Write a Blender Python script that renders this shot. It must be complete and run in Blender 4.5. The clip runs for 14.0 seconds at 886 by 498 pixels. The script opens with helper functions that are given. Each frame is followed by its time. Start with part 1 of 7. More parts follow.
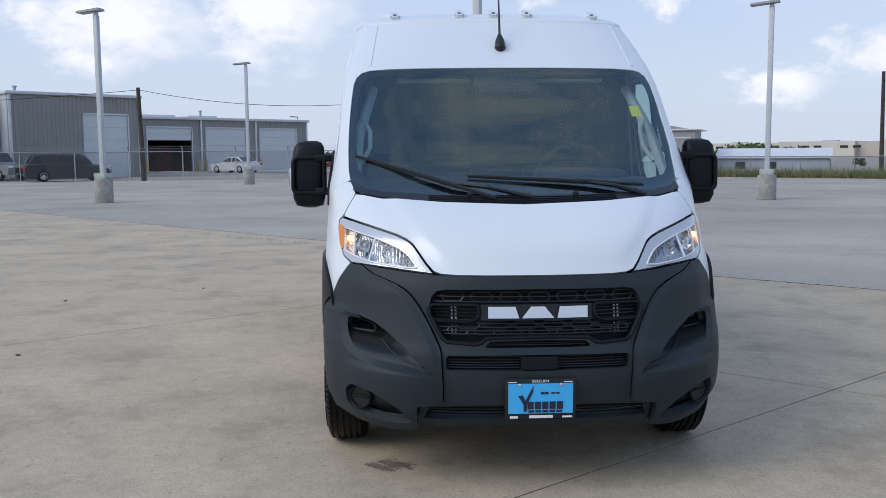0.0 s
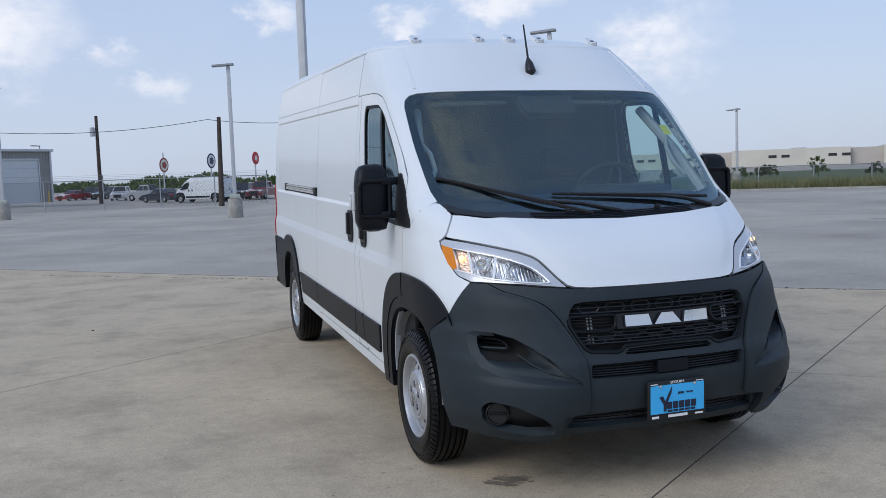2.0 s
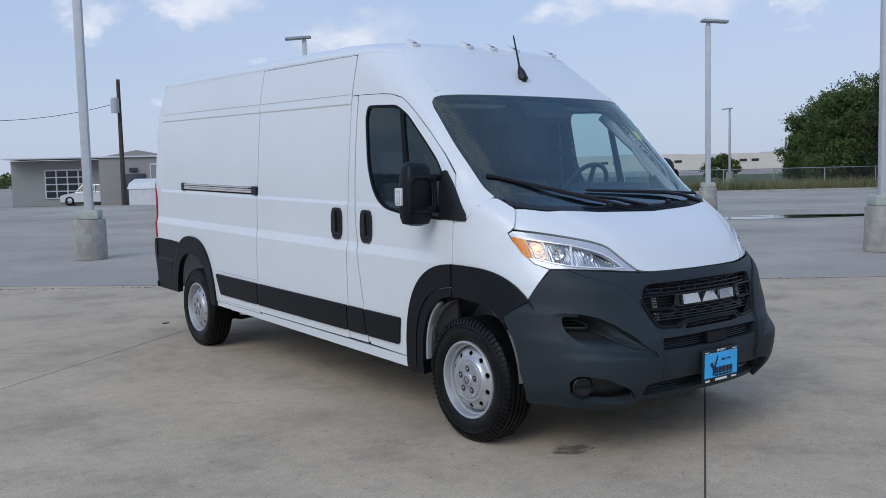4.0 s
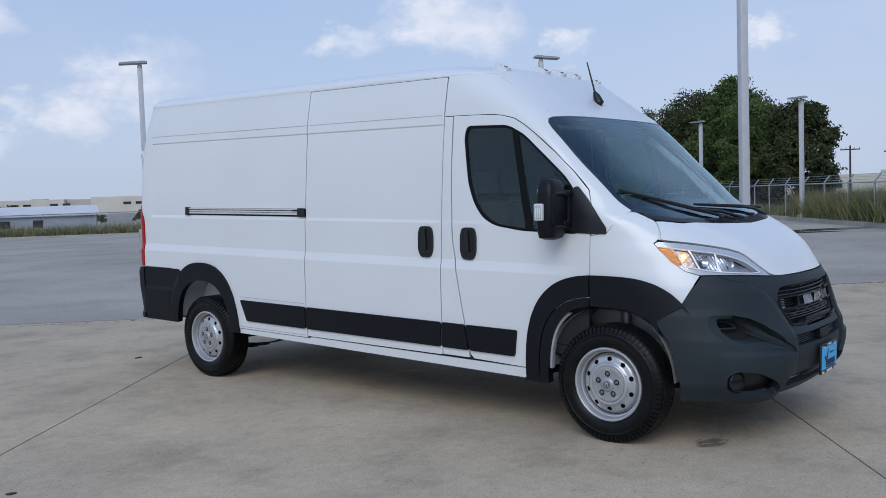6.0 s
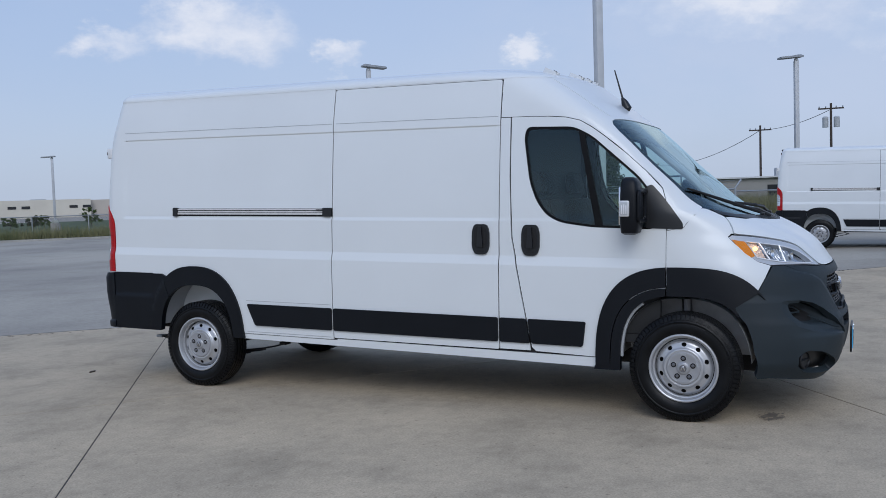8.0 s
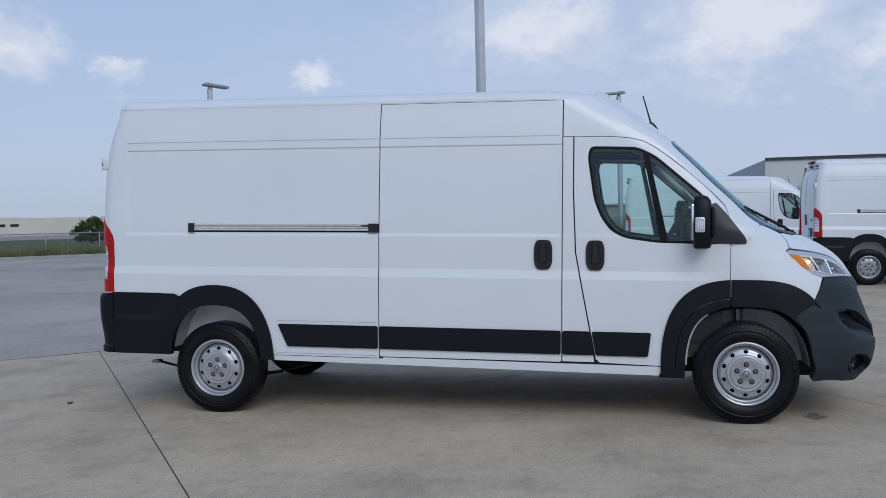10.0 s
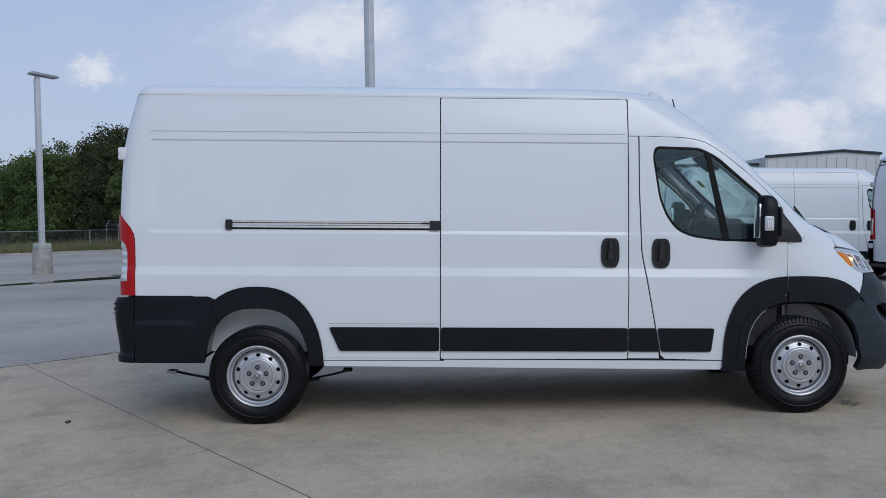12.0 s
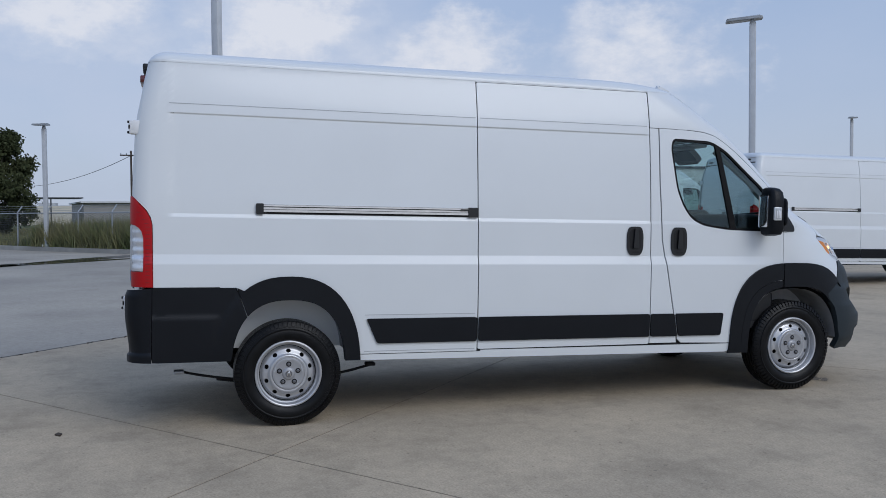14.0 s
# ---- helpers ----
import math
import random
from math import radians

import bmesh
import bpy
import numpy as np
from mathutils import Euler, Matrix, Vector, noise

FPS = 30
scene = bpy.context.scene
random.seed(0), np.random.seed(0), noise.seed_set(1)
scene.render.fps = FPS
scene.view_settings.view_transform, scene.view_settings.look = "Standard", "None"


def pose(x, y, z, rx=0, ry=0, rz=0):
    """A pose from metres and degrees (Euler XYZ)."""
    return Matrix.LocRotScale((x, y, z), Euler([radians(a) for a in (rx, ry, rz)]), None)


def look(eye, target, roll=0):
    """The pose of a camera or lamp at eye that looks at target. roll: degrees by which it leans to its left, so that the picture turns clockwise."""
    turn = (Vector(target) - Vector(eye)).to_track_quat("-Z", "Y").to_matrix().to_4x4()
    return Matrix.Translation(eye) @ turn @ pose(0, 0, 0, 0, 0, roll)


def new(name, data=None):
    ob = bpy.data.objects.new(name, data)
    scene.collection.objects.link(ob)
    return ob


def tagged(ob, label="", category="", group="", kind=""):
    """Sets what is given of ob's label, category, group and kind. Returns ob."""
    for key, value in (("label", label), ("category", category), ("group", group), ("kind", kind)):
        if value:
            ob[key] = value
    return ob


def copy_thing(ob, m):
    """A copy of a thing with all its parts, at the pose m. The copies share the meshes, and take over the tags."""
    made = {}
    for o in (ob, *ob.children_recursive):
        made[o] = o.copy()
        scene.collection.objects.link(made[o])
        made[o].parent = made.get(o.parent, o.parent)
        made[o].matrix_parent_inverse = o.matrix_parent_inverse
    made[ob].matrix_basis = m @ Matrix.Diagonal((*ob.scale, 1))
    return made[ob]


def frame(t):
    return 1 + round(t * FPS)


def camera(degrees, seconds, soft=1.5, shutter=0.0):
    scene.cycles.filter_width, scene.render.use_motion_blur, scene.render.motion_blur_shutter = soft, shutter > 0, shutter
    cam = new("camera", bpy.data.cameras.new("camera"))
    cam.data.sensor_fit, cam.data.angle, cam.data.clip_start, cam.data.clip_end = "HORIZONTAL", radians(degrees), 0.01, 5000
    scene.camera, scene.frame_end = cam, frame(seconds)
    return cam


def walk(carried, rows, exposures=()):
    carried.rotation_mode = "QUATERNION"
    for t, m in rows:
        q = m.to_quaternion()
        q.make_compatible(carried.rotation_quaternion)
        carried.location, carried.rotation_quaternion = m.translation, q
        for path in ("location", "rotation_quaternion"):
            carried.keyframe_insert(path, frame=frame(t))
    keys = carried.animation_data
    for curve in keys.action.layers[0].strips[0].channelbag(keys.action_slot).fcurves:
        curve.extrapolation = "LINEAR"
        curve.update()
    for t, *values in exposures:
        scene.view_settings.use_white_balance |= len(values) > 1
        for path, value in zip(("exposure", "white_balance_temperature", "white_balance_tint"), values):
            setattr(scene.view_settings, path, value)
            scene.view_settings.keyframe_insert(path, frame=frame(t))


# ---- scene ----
cam = camera(52.2, 14.0, soft=0.4)
PATH = [
    (0, (-0.597, -4.928, 1.55), (-0.501, -2.941, 1.341), -0.4),
    (0.5, (-0.968, -4.866, 1.54), (-0.699, -2.891, 1.377), -1.4),
    (1, (-1.414, -4.849, 1.538), (-1.021, -2.893, 1.39), -1.1),
    (1.5, (-1.879, -4.81, 1.538), (-1.378, -2.879, 1.391), -1.5),
    (2, (-2.347, -4.676, 1.568), (-1.716, -2.786, 1.4), -2.0),
    (2.2, (-2.497, -4.66, 1.589), (-1.815, -2.789, 1.403), -2.7),
    (4.3, (-4.459, -3.852, 1.564), (-3.178, -2.323, 1.414), -1.1),
    (4.5, (-4.619, -3.722, 1.573), (-3.295, -2.229, 1.434), -1.1),
    (5, (-5.056, -3.416, 1.582), (-3.658, -1.991, 1.45), -1.4),
    (5.5, (-5.44, -3.054, 1.532), (-3.971, -1.702, 1.42), -1.4),
    (6, (-5.827, -2.715, 1.537), (-4.282, -1.45, 1.422), -1.9),
    (6.5, (-6.171, -2.353, 1.539), (-4.544, -1.197, 1.405), -1.7),
    (7, (-6.437, -1.914, 1.536), (-4.738, -0.867, 1.409), -1.7),
    (7.5, (-6.763, -1.517, 1.537), (-5.004, -0.573, 1.419), -1.8),
    (8, (-6.99, -1.097, 1.52), (-5.181, -0.252, 1.411), -1.8),
    (10.5, (-7.712, 1.291, 1.497), (-5.734, 1.578, 1.431), -1.4),
    (11, (-7.733, 1.817, 1.506), (-5.741, 1.978, 1.433), -1.4),
    (11.5, (-7.737, 2.276, 1.457), (-5.739, 2.322, 1.396), -1.0),
    (12, (-7.637, 2.784, 1.487), (-5.639, 2.742, 1.424), -1.0),
    (12.5, (-7.623, 3.313, 1.509), (-5.633, 3.124, 1.427), -0.7),
    (13, (-7.482, 3.789, 1.431), (-5.509, 3.469, 1.37), -0.6),
    (13.5, (-7.331, 4.265, 1.43), (-5.377, 3.843, 1.373), -0.7),
    (14, (-7.139, 4.778, 1.447), (-5.225, 4.204, 1.368), -0.4),
]
walk(cam, [(t, look(eye, target, roll)) for t, eye, target, roll in PATH],
     [(0, 0.34, 6170, 10), (2.0, 0.20, 6040, 10), (4.5, 0.08, 5860, 10), (7.5, 0.01, 5820, 10), (10.5, -0.09, 5830, 10), (14.0, -0.11, 5920, 10)])

# ---- world and sun ----
CLOUD_SHIFT = (0.35, 0.9, 0.15)
SUN_ELEV, SUN_AZ = 38.0, -114.0   # degrees; azimuth counted from +y towards +x
# cumulus clouds: bearing, height, half width and half height in degrees
CLOUDS = [(-17, 7.6, 6.0, 3.2), (-7.3, 8.2, 5.4, 3.9), (1.6, 5.5, 2.4, 1.4), (-1.4, 7.3, 1.9, 1.1), (16.8, 9.6, 2.0, 1.1), (8.3, 9.8, 1.8, 1.1),
          (22.6, 10.6, 4.0, 1.7), (32.6, 7.5, 5.0, 3.0), (28.0, 5.8, 3.2, 2.2), (23.6, 3.9, 3.0, 1.6), (50.8, 10.9, 5.6, 2.3), (58.5, 9.2, 2.0, 1.2),
          (45.3, 9.6, 2.8, 1.1), (70.8, 9.3, 1.7, 1.3), (84, 11.8, 9.0, 3.2), (97, 11.4, 9.0, 4.6), (107, 9.5, 7.0, 4.2), (112, 5.0, 4.6, 2.6), (119, 9.0, 7.0, 4.4), (-33, 9, 7, 3), (135, 83, 27, 18.5), (-48, 13, 13, 5)]


def link(nt, a, b):
    nt.links.new(a, b)


def make_world():
    w = bpy.data.worlds.new("sky")
    scene.world = w
    w.use_nodes = True
    nt = w.node_tree
    nt.nodes.clear()
    out = nt.nodes.new("ShaderNodeOutputWorld")
    bg = nt.nodes.new("ShaderNodeBackground")
    sky = nt.nodes.new("ShaderNodeTexSky")
    sky.sky_type = "NISHITA"
    sky.sun_disc = False
    sky.sun_elevation, sky.sun_rotation = radians(SUN_ELEV), radians(SUN_AZ)
    sky.air_density, sky.dust_density, sky.ozone_density = 1.0, 3.0, 1.5
    tc = nt.nodes.new("ShaderNodeTexCoord")
    sep = nt.nodes.new("ShaderNodeSeparateXYZ")
    link(nt, tc.outputs["Generated"], sep.inputs[0])
    # clear air: blue overhead, pale haze near the horizon
    air = nt.nodes.new("ShaderNodeValToRGB")
    e = air.color_ramp.elements
    e[0].position, e[0].color = 0.0, (0.62, 0.67, 0.755, 1)
    e[1].position, e[1].color = 0.75, (0.26, 0.40, 0.70, 1)
    e.new(0.12).color = (0.52, 0.59, 0.73, 1)
    e.new(0.30).color = (0.425, 0.53, 0.725, 1)
    link(nt, sep.outputs["Z"], air.inputs[0])
    gain = nt.nodes.new("ShaderNodeVectorMath")
    gain.operation = "SCALE"
    gain.inputs["Scale"].default_value = 9.0
    link(nt, air.outputs[0], gain.inputs[0])
    m1 = nt.nodes.new("ShaderNodeMix")
    m1.data_type = "RGBA"
    m1.inputs["Factor"].default_value = 0.75
    link(nt, sky.outputs[0], m1.inputs["A"])
    link(nt, gain.outputs[0], m1.inputs["B"])
    def math_node(op, *xs):
        n = nt.nodes.new("ShaderNodeMath")
        n.operation = op
        for i, v in enumerate(xs):
            if isinstance(v, (int, float)):
                n.inputs[i].default_value = v
            else:
                link(nt, v, n.inputs[i])
        return n.outputs[0]

    def ranged(v, lo, hi, a=0.0, b=1.0):
        n = nt.nodes.new("ShaderNodeMapRange")
        n.interpolation_type = "SMOOTHSTEP"
        for k, x in (("From Min", lo), ("From Max", hi), ("To Min", a), ("To Max", b)):
            n.inputs[k].default_value = x
        link(nt, v, n.inputs["Value"])
        return n.outputs[0]

    mp = nt.nodes.new("ShaderNodeMapping")
    mp.inputs["Scale"].default_value = (1.0, 1.0, 1.7)
    mp.inputs["Location"].default_value = CLOUD_SHIFT
    link(nt, tc.outputs["Generated"], mp.inputs[0])

    def cloud_noise(scale, detail, rough, output="Fac"):
        n = nt.nodes.new("ShaderNodeTexNoise")
        n.inputs["Scale"].default_value, n.inputs["Detail"].default_value = scale, detail
        n.inputs["Roughness"].default_value = rough
        link(nt, mp.outputs[0], n.inputs["Vector"])
        return n.outputs[output]

    # heaps of cumulus at their bearings, with billowing edges
    warp = nt.nodes.new("ShaderNodeVectorMath")
    warp.operation = "MULTIPLY_ADD"
    link(nt, cloud_noise(17.0, 6, 0.62, "Color"), warp.inputs[0])
    warp.inputs[1].default_value = (0.10, 0.10, 0.075)
    shifted = nt.nodes.new("ShaderNodeVectorMath")
    shifted.operation = "SUBTRACT"
    link(nt, tc.outputs["Generated"], shifted.inputs[0])
    shifted.inputs[1].default_value = (0.05, 0.05, 0.0375)
    link(nt, shifted.outputs[0], warp.inputs[2])
    heap = None
    for az, el, rw, rh in CLOUDS:
        a, e = radians(az), radians(el)
        east = Vector((math.cos(a), -math.sin(a), 0)) / math.sin(radians(rw))
        up = Vector((-math.sin(a) * math.sin(e), -math.cos(a) * math.sin(e), math.cos(e))) / math.sin(radians(rh))
        sq = []
        for axis in (east, up):
            dot = nt.nodes.new("ShaderNodeVectorMath")
            dot.operation = "DOT_PRODUCT"
            link(nt, warp.outputs[0], dot.inputs[0])
            dot.inputs[1].default_value = axis
            sq.append(math_node("MULTIPLY", dot.outputs["Value"], dot.outputs["Value"]))
        one = math_node("SUBTRACT", 1.0, math_node("ADD", *sq))
        heap = one if heap is None else math_node("MAXIMUM", heap, one)
    heap = math_node("MAXIMUM", heap, -0.6)
    puffs = math_node("ADD", math_node("MULTIPLY", cloud_noise(8.0, 10, 0.55), 0.62), math_node("MULTIPLY", cloud_noise(34.0, 6, 0.62), 0.30))
    body = math_node("ADD", puffs, math_node("MULTIPLY", heap, 0.24))
    dense = ranged(body, 0.38, 0.76)
    # thin high cloud, thicker towards the east and overhead
    east_side = ranged(sep.outputs["X"], 0.86, 0.985)
    high = ranged(sep.outputs["Z"], 0.25, 0.7)
    share = math_node("ADD", 0.24, math_node("ADD", math_node("MULTIPLY", high, 0.25), math_node("MULTIPLY", east_side, 0.55)))
    veil = math_node("MULTIPLY", ranged(cloud_noise(2.6, 8, 0.56), 0.38, 0.64), share)
    amt = math_node("MULTIPLY", math_node("MAXIMUM", dense, veil), 0.9)
    ccol = nt.nodes.new("ShaderNodeValToRGB")
    ccol.color_ramp.elements[0].position, ccol.color_ramp.elements[0].color = 0.46, (0.50, 0.54, 0.63, 1)
    ccol.color_ramp.elements[1].position, ccol.color_ramp.elements[1].color = 0.74, (0.74, 0.72, 0.72, 1)
    link(nt, math_node("ADD", body, math_node("MULTIPLY", math_node("SUBTRACT", cloud_noise(11.0, 4, 0.5), 0.5), 0.22)), ccol.inputs[0])
    cgain = nt.nodes.new("ShaderNodeVectorMath")
    cgain.operation = "SCALE"
    cgain.inputs["Scale"].default_value = 10.0
    link(nt, ccol.outputs[0], cgain.inputs[0])
    m2 = nt.nodes.new("ShaderNodeMix")
    m2.data_type = "RGBA"
    link(nt, amt, m2.inputs["Factor"])
    link(nt, m1.outputs["Result"], m2.inputs["A"])
    link(nt, cgain.outputs[0], m2.inputs["B"])
    link(nt, m2.outputs["Result"], bg.inputs["Color"])
    bg.inputs["Strength"].default_value = 0.112
    link(nt, bg.outputs[0], out.inputs[0])


make_world()
sun_data = bpy.data.lights.new("sun", "SUN")
sun_data.energy, sun_data.angle, sun_data.color = 1.15, radians(36), (1.0, 0.95, 0.87)
sun = new("sun", sun_data)
_e, _a = radians(SUN_ELEV), radians(SUN_AZ)
sun.matrix_world = look((math.cos(_e) * math.sin(_a) * 50, math.cos(_e) * math.cos(_a) * 50, math.sin(_e) * 50), (0, 0, 0))
scene.view_settings.exposure = 0.0

# ---- materials ----
def material(name, color, rough=0.5, metal=0.0, var=0.0, scale=8.0, fine=0.0, bump=0.0, bscale=60.0, coat=0.0, spec=0.5, emit=0.0, second=None, trans=0.0, alpha=1.0, isl=0.0):
    """A procedural surface: base colour with two scales of variation, optional second tone, relief and clear coat."""
    m = bpy.data.materials.new(name)
    m.use_nodes = True
    nt = m.node_tree
    b = nt.nodes["Principled BSDF"]
    b.inputs["Base Color"].default_value = (*color, 1)
    b.inputs["Roughness"].default_value, b.inputs["Metallic"].default_value = rough, metal
    b.inputs["Coat Weight"].default_value = coat
    b.inputs["Coat Roughness"].default_value = 0.03
    b.inputs["Specular IOR Level"].default_value = spec
    b.inputs["Transmission Weight"].default_value = trans
    b.inputs["Alpha"].default_value = alpha
    if emit:
        b.inputs["Emission Color"].default_value, b.inputs["Emission Strength"].default_value = (*color, 1), emit
    if var or bump or isl:
        tc = nt.nodes.new("ShaderNodeTexCoord")
        n1 = nt.nodes.new("ShaderNodeTexNoise")
        n1.inputs["Scale"].default_value, n1.inputs["Detail"].default_value = scale, 6
        link(nt, tc.outputs["Object"], n1.inputs["Vector"])
        n2 = nt.nodes.new("ShaderNodeTexNoise")
        n2.inputs["Scale"].default_value, n2.inputs["Detail"].default_value = bscale, 4
        link(nt, tc.outputs["Object"], n2.inputs["Vector"])
        if var or isl:
            mix = nt.nodes.new("ShaderNodeMix")
            mix.data_type = "RGBA"
            two = second or tuple(c * (1 - var) for c in color)
            mix.inputs["A"].default_value, mix.inputs["B"].default_value = (*color, 1), (*two, 1)
            r = nt.nodes.new("ShaderNodeMapRange")
            r.inputs["From Min"].default_value, r.inputs["From Max"].default_value = 0.35, 0.68
            link(nt, n1.outputs["Fac"], r.inputs["Value"])
            fac = r.outputs[0]
            if fine:
                ma = nt.nodes.new("ShaderNodeMath")
                ma.operation = "MULTIPLY_ADD"
                link(nt, n2.outputs["Fac"], ma.inputs[0])
                ma.inputs[1].default_value = fine
                link(nt, fac, ma.inputs[2])
                fac = ma.outputs[0]
            if isl:
                g = nt.nodes.new("ShaderNodeNewGeometry")
                mi = nt.nodes.new("ShaderNodeMath")
                mi.operation = "MULTIPLY_ADD"
                link(nt, g.outputs["Random Per Island"], mi.inputs[0])
                mi.inputs[1].default_value = isl
                link(nt, fac, mi.inputs[2])
                fac = mi.outputs[0]
            link(nt, fac, mix.inputs["Factor"])
            link(nt, mix.outputs["Result"], b.inputs["Base Color"])
        if bump:
            bp = nt.nodes.new("ShaderNodeBump")
            bp.inputs["Strength"].default_value, bp.inputs["Distance"].default_value = bump, 0.004
            link(nt, n2.outputs["Fac"], bp.inputs["Height"])
            link(nt, bp.outputs[0], b.inputs["Normal"])
    return m


def glass_material(name, tint, gloss=0.9, least=0.06, hue=(1, 1, 1)):
    """Thin sheet glass: mirror-like gloss over a tinted see-through layer."""
    m = bpy.data.materials.new(name)
    m.use_nodes = True
    nt = m.node_tree
    nt.nodes.clear()
    out = nt.nodes.new("ShaderNodeOutputMaterial")
    gl = nt.nodes.new("ShaderNodeBsdfGlossy")
    gl.inputs["Roughness"].default_value = 0.0
    gl.inputs["Color"].default_value = (*hue, 1)
    tr = nt.nodes.new("ShaderNodeBsdfTransparent")
    tr.inputs["Color"].default_value = (*tint, 1)
    fr = nt.nodes.new("ShaderNodeLayerWeight")
    fr.inputs["Blend"].default_value = 0.5
    pw = nt.nodes.new("ShaderNodeMath")
    pw.operation = "POWER"
    pw.inputs[1].default_value = 4.5
    link(nt, fr.outputs["Facing"], pw.inputs[0])
    mp = nt.nodes.new("ShaderNodeMath")
    mp.operation = "MULTIPLY_ADD"
    mp.inputs[1].default_value, mp.inputs[2].default_value = gloss, least
    mp.use_clamp = True
    link(nt, pw.outputs[0], mp.inputs[0])
    mix = nt.nodes.new("ShaderNodeMixShader")
    link(nt, mp.outputs[0], mix.inputs[0])
    link(nt, tr.outputs[0], mix.inputs[1])
    link(nt, gl.outputs[0], mix.inputs[2])
    link(nt, mix.outputs[0], out.inputs[0])
    return m


WHITE = material("white_paint", (0.687, 0.717, 0.732), 0.42, coat=0.55, var=0.03, scale=1.5)
WHITE.node_tree.nodes["Principled BSDF"].inputs["Coat Roughness"].default_value = 0.14
PLASTIC = material("grained_black_plastic", (0.0038, 0.0052, 0.0080), 0.42, var=0.25, scale=3, bump=0.18, bscale=700, second=(0.0052, 0.0068, 0.0100), spec=0.225)
BUMPERGREY = material("dark_grey_grained_bumper", (0.0196, 0.0268, 0.0325), 0.50, var=0.3, scale=2.5, bump=0.2, bscale=650, second=(0.0243, 0.0332, 0.0396), spec=0.22)
DARKPLASTIC = material("black_plastic", (0.010, 0.011, 0.013), 0.38, spec=0.42)
# near-black of gaps and dark parts; also paints in shade inside hollows
GAP = material("gap_and_shade_black", (0.008, 0.008, 0.009), 0.8)
RUBBER = material("tyre_rubber", (0.0030, 0.0034, 0.0042), 0.36, var=0.3, scale=12, bump=0.25, bscale=300, second=(0.007, 0.0075, 0.0085), spec=0.2)
CAPGREY = material("grey_hub_cap_plastic", (0.36, 0.365, 0.38), 0.36, metal=0.35, var=0.1, scale=9)
STEEL = material("silver_wheel_paint", (0.50, 0.51, 0.53), 0.33, metal=0.55, var=0.12, scale=9)
CHROME = material("chrome", (0.78, 0.79, 0.80), 0.12, metal=1.0)
SILVER = material("brushed_silver", (0.66, 0.67, 0.69), 0.16, metal=1.0, bump=0.15, bscale=30)
BOLT = material("dark_bolt_steel", (0.20, 0.20, 0.21), 0.4, metal=0.8)
GREYPAINT = material("grey_primer_panel", (0.42, 0.44, 0.46), 0.6, var=0.15, scale=5)
AMBER = material("amber_lens", (0.68, 0.215, 0.006), 0.4, spec=0.15)
REDLENS = material("red_lamp_lens", (0.40, 0.003, 0.006), 0.30, coat=0.12, bump=0.3, bscale=120, spec=0.3)
CLEARLENS = material("clear_lamp_lens", (0.66, 0.68, 0.69), 0.12, coat=1.0)
LAMPGLASS = glass_material("headlamp_glass", (0.96, 0.97, 0.98), 0.5, 0.022)
WINDSHIELD = glass_material("windshield_glass", (0.62, 0.74, 0.75), 0.90, 0.100, (0.76, 0.94, 0.98))
SIDEGLASS = glass_material("tinted_side_glass", (0.76, 0.88, 0.85), 0.9, 0.054, (0.72, 0.92, 1.0))
FRIT = material("black_glass_border", (0.004, 0.004, 0.005), 0.7, spec=0.1)
SEAL = material("black_rubber_seal", (0.0035, 0.0038, 0.0045), 0.5, spec=0.16)
INTERIOR = material("dark_grey_interior_plastic", (0.012, 0.013, 0.015), 0.65, var=0.2, scale=6)
INTLIGHT = material("light_grey_interior_trim", (0.40, 0.41, 0.41), 0.7, var=0.1, scale=4)
SEATCLOTH = material("black_seat_cloth", (0.03, 0.03, 0.033), 0.9, var=0.3, scale=30)
BULB = material("lit_amber_bulb", (1.0, 0.50, 0.16), 0.3, emit=3.0)
PLATEBLUE = material("bright_blue_plate", (0.065, 0.47, 0.90), 0.35, var=0.06, scale=6)
INK = material("dark_navy_ink", (0.01, 0.015, 0.04), 0.5)
WHITEINK = material("white_ink", (0.8, 0.8, 0.8), 0.5)
YELLOW = material("yellow_sticker", (0.75, 0.70, 0.04), 0.5)
GALV = material("galvanized_steel", (0.42, 0.44, 0.46), 0.42, metal=0.7, var=0.2, scale=14)
POSTPAINT = material("light_grey_post_paint", (0.50, 0.52, 0.54), 0.5, var=0.1, scale=6)
PIER = material("cast_concrete_pier", (0.40, 0.385, 0.35), 0.9, var=0.35, scale=5, fine=0.4, bump=0.5, bscale=50)

# ---- mesh tools ----
def smooth_table(xs, ys):
    """A monotone cubic through the table, as a function on arrays."""
    xs, ys = np.array(xs, float), np.array(ys, float)
    h, d = np.diff(xs), np.diff(ys) / np.diff(xs)
    m = np.zeros(len(xs))
    m[0], m[-1] = d[0], d[-1]
    for i in range(1, len(xs) - 1):
        if d[i - 1] * d[i] > 0:
            w1, w2 = 2 * h[i] + h[i - 1], h[i] + 2 * h[i - 1]
            m[i] = (w1 + w2) / (w1 / d[i - 1] + w2 / d[i])

    def at(x):
        x = np.clip(np.asarray(x, float), xs[0], xs[-1])
        i = np.clip(np.searchsorted(xs, x) - 1, 0, len(xs) - 2)
        t = (x - xs[i]) / h[i]
        return ((1 + 2 * t) * (1 - t) ** 2 * ys[i] + t * (1 - t) ** 2 * h[i] * m[i]
                + t * t * (3 - 2 * t) * ys[i + 1] + t * t * (t - 1) * h[i] * m[i + 1])
    return at


def sstep(a, b, x):
    t = np.clip((np.asarray(x, float) - a) / (b - a), 0, 1)
    return t * t * (3 - 2 * t)


